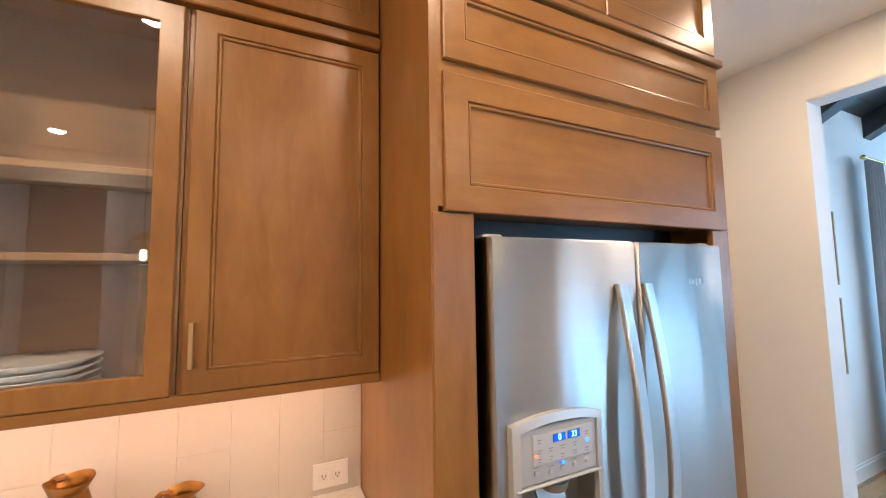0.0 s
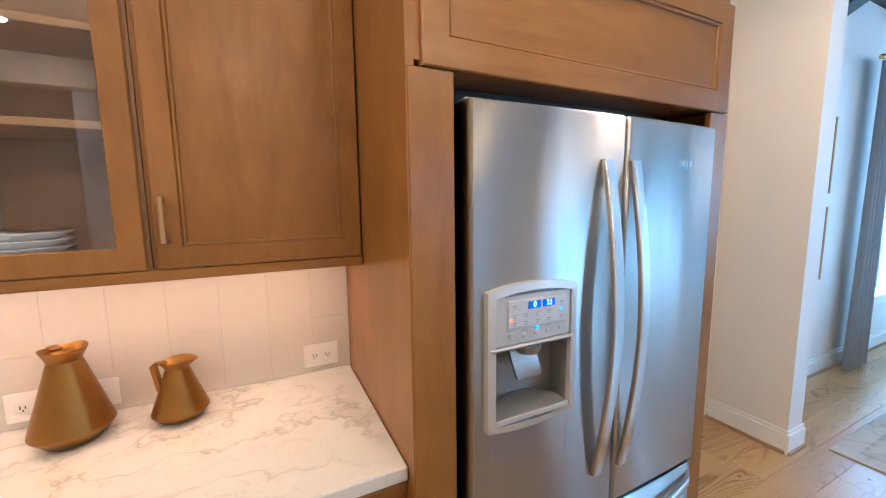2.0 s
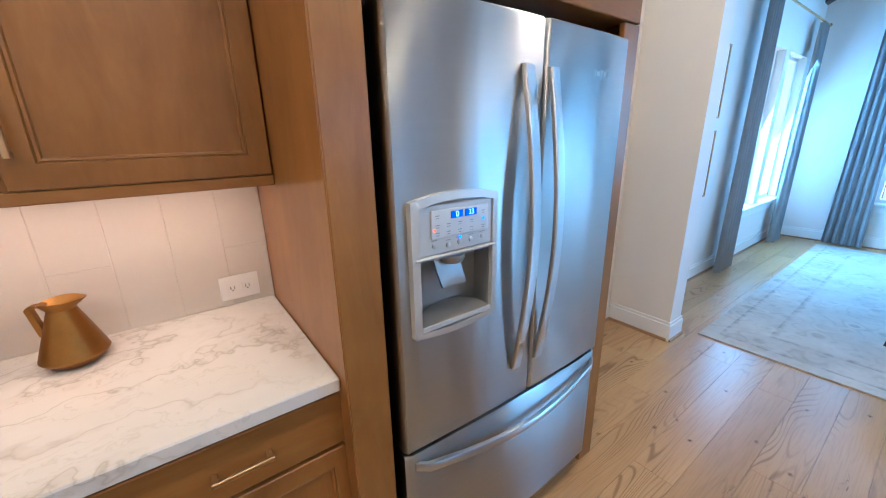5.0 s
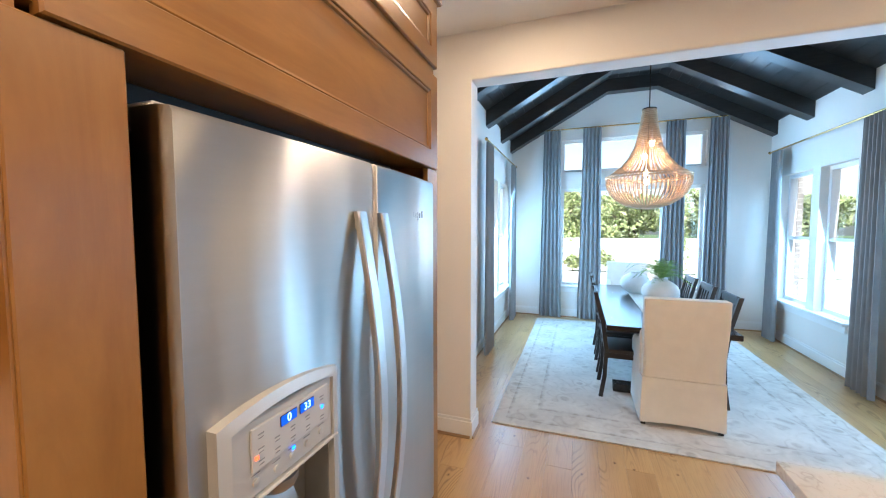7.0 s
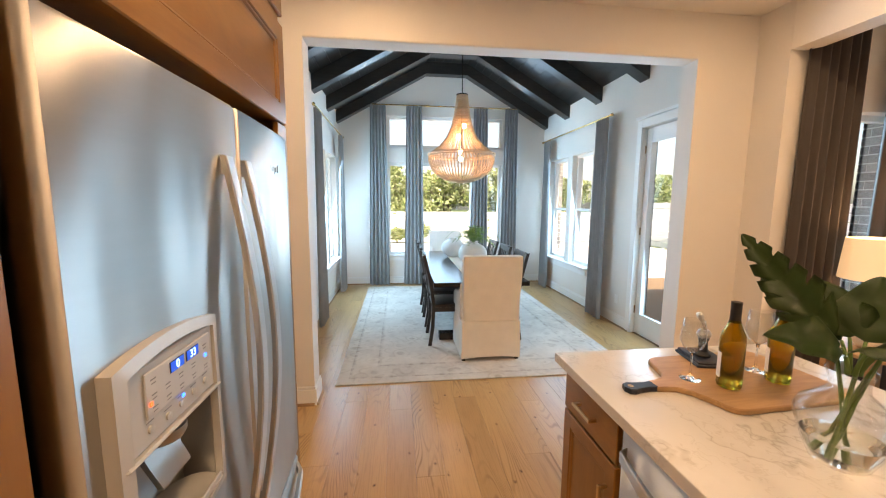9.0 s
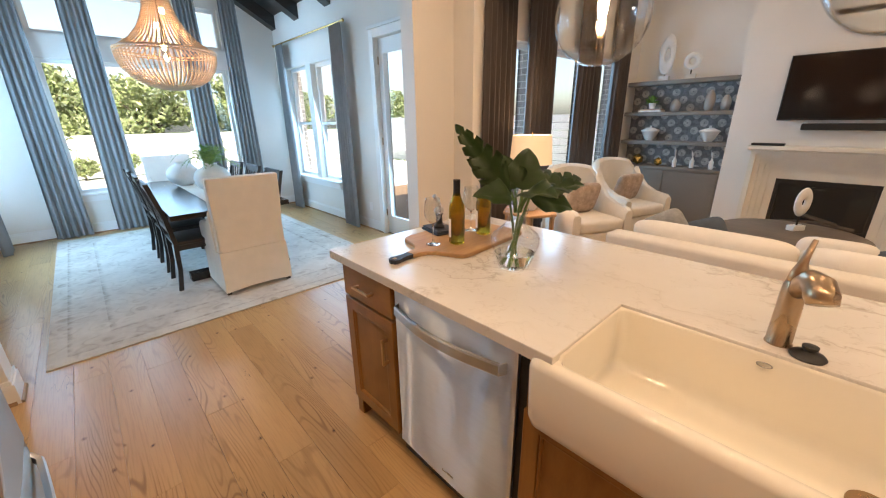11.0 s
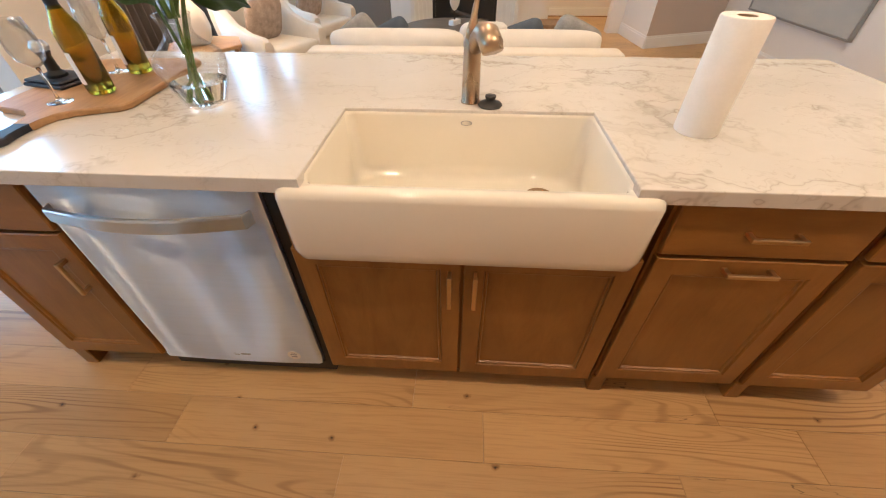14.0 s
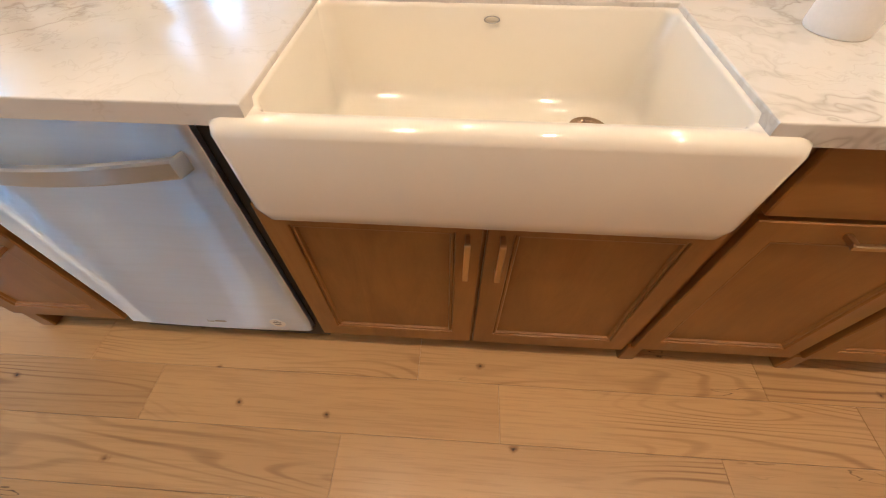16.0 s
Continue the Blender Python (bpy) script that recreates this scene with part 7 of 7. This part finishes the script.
def small_plant(x, y, z, pot_r, pot_h, leaves, spread, mat_leaf, label, seed):
    th = thing("potted_plant", (x, y, z), label, "plant", "small plants")
    bm = bmesh.new()
    lathe(bm, [(0.001, 0), (pot_r * 0.8, 0), (pot_r, pot_h), (pot_r * 0.85, pot_h), (0.001, pot_h * 0.9)], 20, cap=False)
    part("pot", bm, CERAM_M, th, smooth=True)
    bm = bmesh.new()
    rnd = random.Random(seed)
    for i in range(leaves):
        az, el = rnd.uniform(0, 6.283), rnd.uniform(-0.1, 1.2)
        d = Vector((math.cos(az) * math.cos(el), math.sin(az) * math.cos(el), math.sin(el)))
        side = d.cross(Vector((0, 0, 1))).normalized() * spread * 0.16
        a = Vector((0, 0, pot_h))
        t_ = a + d * spread * rnd.uniform(0.6, 1.1)
        mid = a.lerp(t_, 0.6) + Vector((0, 0, spread * 0.12))
        bm.faces.new([bm.verts.new(q) for q in (a, mid + side, t_, mid - side)])
    part("leaves", bm, mat_leaf, th)


small_plant(-0.38, -5.66, 1.1505, 0.025, 0.03, 26, 0.13, LEAF_DARK, "small trailing dark green plant on the mantel", 3)
# built-in shelves
bi = thing("built_in_shelves", (2.02, -5.94, 0), "grey-brown built-in shelves over a closed cupboard", "shelving")
part("cupboard", boxes((-0.705, -0.175, 0.0, 0.715, 0.15, 0.75)), BUILT_M, bi)
part("cupboard_top", boxes((-0.708, -0.175, 0.751, 0.718, 0.175, 0.785, 0.003)), BUILT_M, bi)
for x0, x1 in ((-0.69, -0.01), (0.01, 0.70)):
    bm = bmesh.new()
    box(bm, x0, 0.1505, 0.08, x1, 0.168, 0.73, 0.003)
    box(bm, x0 + 0.07, 0.1685, 0.15, x1 - 0.07, 0.172, 0.66, 0.001)
    part("cupboard_door", bm, BUILT_M, bi)
part("patterned_back", boxes((-0.705, -0.175, 0.786, 0.715, -0.168, 1.98)), ORNATE_M, bi, "patterned grey back panel")
for sz in (1.135, 1.55, 1.98):
    part("shelf", boxes((-0.706, -0.167, sz - 0.03, 0.716, 0.13, sz + 0.025, 0.003)), BUILT_M, bi)
SY = -5.90


def pot(x, z, prof, mat_, name, label, cat, grp=""):
    bm = bmesh.new()
    lathe(bm, prof, 28, cap=False)
    solid(name, bm, mat_, label, cat, (x, SY, z), grp, "all")


tureen = [(0.001, 0), (0.052, 0), (0.056, 0.012), (0.072, 0.03), (0.122, 0.135), (0.132, 0.142), (0.130, 0.150), (0.06, 0.178), (0.016, 0.190), (0.014, 0.205), (0.022, 0.215), (0.001, 0.222)]
for x in (2.34, 1.56):
    pot(x, 1.1605, tureen, CERAM_M, "tureen", "lidded white ceramic tureen on a shelf", "tureen", "shelf tureens")
for x, h, r in ((2.05, 0.17, 0.065), (1.63, 0.27, 0.065), (1.44, 0.20, 0.06)):
    pot(x, 1.5755, [(0.001, 0), (r * 0.7, 0), (r, h * 0.35), (r * 0.95, h * 0.7), (r * 0.45, h * 0.95), (r * 0.4, h), (0.001, h)], plain("greige_ceramic", (0.36, 0.33, 0.30), 0.5), "shelf_vase", "plain greige ceramic vase on a shelf", "vase", "shelf vases")
small_plant(2.37, SY, 1.622, 0.05, 0.08, 40, 0.13, FERN_M, "small green plant in a grey pot on books", 5)
for i, (w, c) in enumerate(((0.16, PAPER_M), (0.15, CUSH_B))):
    solid("book", boxes((-w, -0.09, 0, w, 0.09, 0.022, 0.002)), c, "pale closed book lying on a shelf", "book", (2.37, SY, 1.576 + 0.0226 * i), "shelf books")
for x, r in ((2.46, 0.085), (2.16, 0.065)):
    bm = bmesh.new()
    bmesh.ops.create_icosphere(bm, subdivisions=1, radius=r)
    lo = min(v.co.z for v in bm.verts)
    bmesh.ops.translate(bm, vec=(0, 0, -lo), verts=bm.verts)
    solid("faceted_ornament", bm, GEOM_M, "faceted gold ornament on a shelf", "ornament", (x, SY, 0.786), "gold ornaments")
for x, h in ((1.93, 0.30), (1.70, 0.25), (1.46, 0.26)):
    th = thing("bud_vase", (x, SY, 0.786), "small white bud vase with a tall plume", "vase", "bud vases")
    bm = bmesh.new()
    lathe(bm, [(0.001, 0), (0.03, 0), (0.03, 0.10), (0.012, 0.13), (0.012, 0.15), (0.001, 0.15)], 18, cap=False)
    part("body", bm, CERAM_M, th, smooth=True)
    bm = bmesh.new()
    tube(bm, [(0, 0, 0.15), (0.01, 0, h * 0.8), (0.03, 0, h)], [0.006, 0.014, 0.004], 8)
    part("plume", bm, PLASTER_W, th, smooth="all")
ring_sculpture(2.27, SY, 2.0055, 0.11, 0.038, 0.08, 0.06, 2.4, "tall white plaster loop sculpture on the top shelf")
ring_sculpture(1.93, SY, 2.0055, 0.11, 0.036, 0.12, 0.06, 1.0, "round white plaster ring sculpture on the top shelf")
# cane stool, hall pictures, large canvas
cs = thing("cane_stool", (-0.82, -4.72, 0), "low woven cane stool with dark frame", "stool")
part("frame", boxes((-0.22, -0.18, 0.36, 0.22, 0.18, 0.40, 0.004)), TWIG_M, cs)
for lx in (-0.19, 0.19):
    for ly in (-0.15, 0.15):
        part("leg", boxes((lx - 0.018, ly - 0.018, 0, lx + 0.018, ly + 0.018, 0.359)), TWIG_M, cs)
for x0 in (-1.54, -1.91):
    pc = thing("framed_panel", (x0 + 0.145, -7.396, 0.58), "tall framed panel with a brown feather figure", "picture", "hall panels")
    part("frame", boxes((-0.145, 0, 0, -0.128, 0.03, 1.04), (0.128, 0, 0, 0.145, 0.03, 1.04), (-0.128, 0, 0, 0.128, 0.03, 0.02), (-0.128, 0, 1.02, 0.128, 0.03, 1.04)), OAK_M, pc)
    part("ground", boxes((-0.128, 0.001, 0.02, 0.128, 0.010, 1.02)), ART_GROUND, pc)
    bm = bmesh.new()
    fe = [(0.02, 0.12), (0.05, 0.22), (0.068, 0.40), (0.072, 0.62), (0.055, 0.82), (0.03, 0.92)]
    loft(bm, [[(x, y_, z) for x, z in fe + [(-x, z) for x, z in reversed(fe)]] for y_ in (0.0105, 0.0125)])
    part("feather", bm, ART_FIG, pc, "brown feather shape")
bp = thing("large_canvas", (-3.296, -4.25, 0.49), "large framed abstract canvas in pale greens and greys", "painting")
part("canvas", boxes((0.0, -0.80, 0.02, 0.03, 0.80, 1.78)), ART_BIG, bp)
part("frame", boxes((0.0, -0.82, 0, 0.04, -0.8005, 1.80), (0.0, 0.8005, 0, 0.04, 0.82, 1.80), (0.0, -0.80, 0.0, 0.04, 0.80, 0.0195), (0.0, -0.80, 1.7805, 0.04, 0.80, 1.80)), STEEL_D, bp, "thin dark metal frame")
solid("light_switch", boxes((-0.035, 0, -0.058, 0.035, 0.006, 0.058, 0.002), (-0.015, 0.0062, -0.03, 0.015, 0.009, 0.03)), PLATE_W, "white wall switch plate", "switch", (-2.166, -5.70, 1.18), turn=-94.5)

# ---- outdoors ----
tagged(setting("ground", boxes((-60, -80, -0.5, 90, 80, -0.16)), GRASS_M, "lawn"))
setting("pavement", boxes((3.3, -9, -0.159, 15.5, 9, -0.06)), PATIO_M, "pale sunlit terrace")
fn = thing("fence", (16.2, 0, -0.16), "pale horizontal board fence", "fence")
for i in range(6):
    part("board", boxes((0, -16, 0.06 + 0.215 * i, 0.03, 16, 0.06 + 0.215 * i + 0.20)), FENCE_M, fn)
for i in range(-6, 7):
    part("post", boxes((0.031, i * 2.5 - 0.05, 0, 0.12, i * 2.5 + 0.05, 1.38)), FENCE_M, fn)

# made-up pale fence that brightens the view from the living windows
bright_fence = thing("fence", (9.0, -9.6, -0.16), "pale horizontal board fence", "fence")
for i in range(8):
    part("board", boxes((-8, 0, 0.06 + 0.215 * i, 7.2, 0.03, 0.06 + 0.215 * i + 0.20)), FENCE_M, bright_fence)
for i in range(-3, 4):
    part("post", boxes((i * 2.3 - 0.05, -0.09, 0, i * 2.3 + 0.05, -0.001, 1.8)), FENCE_M, bright_fence)


def foliage(seed, n, rx, ry, rz, size, clumps=26):
    rnd = random.Random(seed)
    cl = []
    for _ in range(clumps):
        a, e, q = rnd.uniform(0, 6.283), rnd.uniform(-0.6, 1.4), rnd.uniform(0.35, 1.0)
        cl.append(((math.cos(a) * math.cos(e) * rx * q, math.sin(a) * math.cos(e) * ry * q, math.sin(e) * rz * q), rnd.uniform(0.20, 0.42)))
    vs, fs = [], []
    for i in range(n):
        (cx, cy, cz), cr = cl[rnd.randrange(len(cl))]
        d = Vector((rnd.gauss(0, 1), rnd.gauss(0, 1), rnd.gauss(0, 1))).normalized() * (rnd.random() ** 0.4)
        p = Vector((cx + d.x * cr * rx, cy + d.y * cr * ry, cz + d.z * cr * rz))
        u = Vector((rnd.gauss(0, 1), rnd.gauss(0, 1), rnd.gauss(0, 1))).normalized()
        w = u.cross(Vector((rnd.gauss(0, 1), rnd.gauss(0, 1), rnd.gauss(0, 1)))).normalized()
        s_ = size * rnd.uniform(0.6, 1.4)
        k_ = len(vs)
        vs += [p - u * s_, p + w * s_ * 0.45, p + u * s_, p - w * s_ * 0.45]
        fs.append((k_, k_ + 1, k_ + 2, k_ + 3))
    me = bpy.data.meshes.new("crown")
    me.from_pydata(vs, [], fs)
    me.materials.append(TREE_M)
    return me


def tree_thing(h, crown, label):
    th = thing("tree", (0, 0, -0.16), label, "tree", "garden trees")
    bm = bmesh.new()
    tube(bm, [(0, 0, 0), (0.05, 0.03, h * 0.25), (-0.04, 0.05, h * 0.5), (0.02, 0, h * 0.8)], [0.16, 0.13, 0.10, 0.05], 10)
    part("trunk", bm, BARK_M, th, smooth="all")
    rnd = random.Random(int(h * 100))
    for i in range(6):
        a = 1.05 * i
        bm = bmesh.new()
        z0 = h * (0.35 + 0.06 * i)
        tube(bm, [(0, 0, z0), (math.cos(a) * 0.6, math.sin(a) * 0.6, z0 + 0.4), (math.cos(a) * 1.2, math.sin(a) * 1.2, z0 + 0.9)], [0.06, 0.04, 0.015], 7)
        part("limb", bm, BARK_M, th, smooth="all")
    ob = new("crown", crown)
    ob.parent = th
    ob.location = (0, 0, h * 0.62)
    ob["kind"] = "stuff"
    return th


t1 = tree_thing(3.3, foliage(3, 4600, 2.1, 2.1, 1.35, 0.10), "broad leafy garden tree beyond the fence")
t2 = tree_thing(3.0, foliage(8, 4200, 2.0, 2.0, 1.25, 0.10), "broad leafy garden tree beyond the fence")
t1.location = (19.0, 1.4, -0.16)
t2.location = (18.2, -1.9, -0.16)
for i, (x, y, a) in enumerate(((20.5, 5.0, 70), (19.5, -5.2, 140), (21.5, -9.0, 20), (22.0, 9.0, 200), (16.5, -12.5, 250), (22.5, -1.0, 300), (18.0, 12.0, 80), (23.0, 3.2, 10), (9.0, 10.5, 50), (13.5, 10.0, 150))):
    copy_thing(t1 if i % 2 else t2, pose(x, y, -0.16, 0, 0, a))
for x, y, sx, sz, seed in ((12.6, 1.05, 0.34, 1.5, 21), (12.8, -2.25, 0.34, 1.5, 22), (15.3, -0.35, 0.45, 0.40, 23), (15.4, 0.6, 0.35, 0.3, 24)):
    th = thing("shrub", (x, y, -0.06), "clipped green shrub on the terrace edge", "shrub", "garden shrubs")
    bm = bmesh.new()
    tube(bm, [(0, 0, 0), (0, 0, sz * 1.2)], [0.03, 0.015], 7)
    part("stem", bm, BARK_M, th)
    ob = new("foliage", foliage(seed, 1100, sx, sx, sz, 0.06, 40))
    ob.parent = th
    ob.location = (0, 0, sz)
    ob["kind"] = "stuff"


def brick_pier(x0, y0, x1, y1, h):
    th = thing("brick_pier", ((x0 + x1) / 2, (y0 + y1) / 2, -0.06), "weathered brown brick pier with pale mortar outside the glass", "brick pier", "brick piers")
    w, d = (x1 - x0) / 2, (y1 - y0) / 2
    part("mortar_core", boxes((-w + 0.006, -d + 0.006, 0, w - 0.006, d - 0.006, h)), MORTAR_M, th)
    bm = bmesh.new()
    bh, bl = 0.067, 0.203
    for r in range(int(h / 0.077)):
        z = r * 0.077 + 0.005
        for length, along in ((2 * w, 0), (2 * d, 1)):
            other = d if along == 0 else w
            off = bl / 2 if r % 2 else 0.0
            p = -length / 2 - off
            while p < length / 2:
                a, c = max(-length / 2, p), min(length / 2, p + bl)
                if c - a > 0.02:
                    if along == 0:
                        for sy in (-1, 1):
                            box(bm, a, sy * other, z, c, sy * (other - 0.03), z + bh)
                    else:
                        for sx in (-1, 1):
                            box(bm, sx * other, a, z, sx * (other - 0.03), c, z + bh)
                p += bl + 0.010
    ob = part("bricks", bm, BRICK_M, th)
    ob["kind"] = "stuff"


brick_pier(7.07, -2.54, 7.55, -2.475, 2.6)
brick_pier(4.47, -2.54, 5.49, -2.475, 2.6)
brick_pier(3.07, -3.77, 3.24, -3.63, 2.6)
brick_pier(3.07, -5.11, 3.24, -5.03, 2.6)
brick_pier(3.07, -6.3, 3.24, -6.01, 2.6)
os_ = thing("outdoor_sofa", (4.9, -5.4, -0.06), "white cushioned outdoor sofa on the terrace", "sofa")
part("base", boxes((-0.9, -0.4, 0.05, 0.9, 0.4, 0.38, 0.02)), FENCE_M, os_)
part("backrest", boxes((-0.9, -0.42, 0.381, 0.9, -0.25, 0.85, 0.04, 2)), LINEN_M, os_)
part("seat_cushion", boxes((-0.88, -0.24, 0.381, 0.88, 0.40, 0.50, 0.04, 2)), LINEN_M, os_)

ol = thing("power_outlet", (4.70, DR + 0.001, 0.34), "white wall outlet low on the dining room wall", "outlet")
part("cover_plate", boxes((-0.036, 0, -0.058, 0.036, 0.006, 0.058, 0.002)), PLATE_W, ol)
part("socket", boxes((-0.017, 0.0062, 0.008, 0.017, 0.008, 0.04), (-0.017, 0.0062, -0.04, 0.017, 0.008, -0.008)), PLATE_W, ol)

# ---- pieces of walls and floors ----
splash = setting("backsplash", boxes((-2.6, 1.6535, 0.914, 0.546, 1.661, 1.40)), GROUT_M, "grouted backsplash with tall glazed tiles")
TW = 0.1495
shared = {}
for i in range(-1, 20):
    x1 = 0.546 - 0.139 - TW * i if i >= 0 else 0.5455
    x0 = x1 - (TW if i >= 0 else 0.139)
    if x0 < -2.6:
        break
    cuts = [0.9145, 1.130, 1.40] if i % 3 == 2 or i == -1 else [0.9145, 1.40]
    for lo, hi in zip(cuts, cuts[1:]):
        key = (round(x1 - x0, 3), round(hi - lo, 3))
        if key not in shared:
            w, h = (x1 - x0 - 0.0016), hi - lo - 0.0016
            bm = bmesh.new()
            box(bm, 0.0008, 0.0, 0.0008, w, 0.006, h, 0.0008)
            shared[key] = mesh_of("tile", bm, TILE_M)
        t_ = new("tile", shared[key])
        t_.parent = splash
        t_.location = (x0, TILE_Y - 0.0037, lo)

planks = [o for o in bpy.data.objects if o.name == "floor"][0]
rnd = random.Random(12)
PW = 0.172
JOINTS = {-2: 0.32, -1: 0.06, 0: 0.53}
made_mesh = {}
far_bm = bmesh.new()
row = 0
y = -0.07 - 43 * PW
while y < DL:
    x = -3.9 - rnd.uniform(0, 1.4)
    rk = round((y - 0.10) / PW)
    if rk in JOINTS:
        x = JOINTS[rk] - 5 * 1.1
    y1 = min(y + PW, 1.655)
    while x < DX1:
        ln = rnd.choice((1.1, 1.4, 1.6, 1.9, 1.9)) if (rk not in JOINTS or x > 0.7) else (1.1 if x < -1.0 or x > 0.0 else 1.1)
        a, c = max(x, -3.9), min(x + ln, DX1)
        # rows behind the walls outside the rooms are left out
        inside = (y > -2.4) or (c < 3.3 and y > -6.3) or (-2.7 < (a + c) / 2 < 0)
        if c - a > 0.05 and inside:
            if y < -2.4:
                c = min(c, LX + 0.1)
            if c - a > 0.05:
                near_ = y > -2.0 and a < 7 and c > -1.9
                if near_:
                    key = (round(c - a, 2), round(y1 - y, 3))
                    if key not in made_mesh:
                        bm = bmesh.new()
                        box(bm, 0.0004, 0.0004, -0.014, key[0] - 0.0004, key[1] - 0.0004, 0.0, 0.0008)
                        made_mesh[key] = mesh_of("plank", bm, PLANK_M)
                    p = new("plank", made_mesh[key])
                    p.parent = planks
                    p.location = (a, y, 0)
                else:
                    box(far_bm, a + 0.0007, y + 0.0007, -0.014, c - 0.0007, y1 - 0.0007, 0.0)
        x += ln
    y += PW
    row += 1
fo = part("far_planks", far_bm, PLANK_M, planks)
fo["kind"] = "stuff"
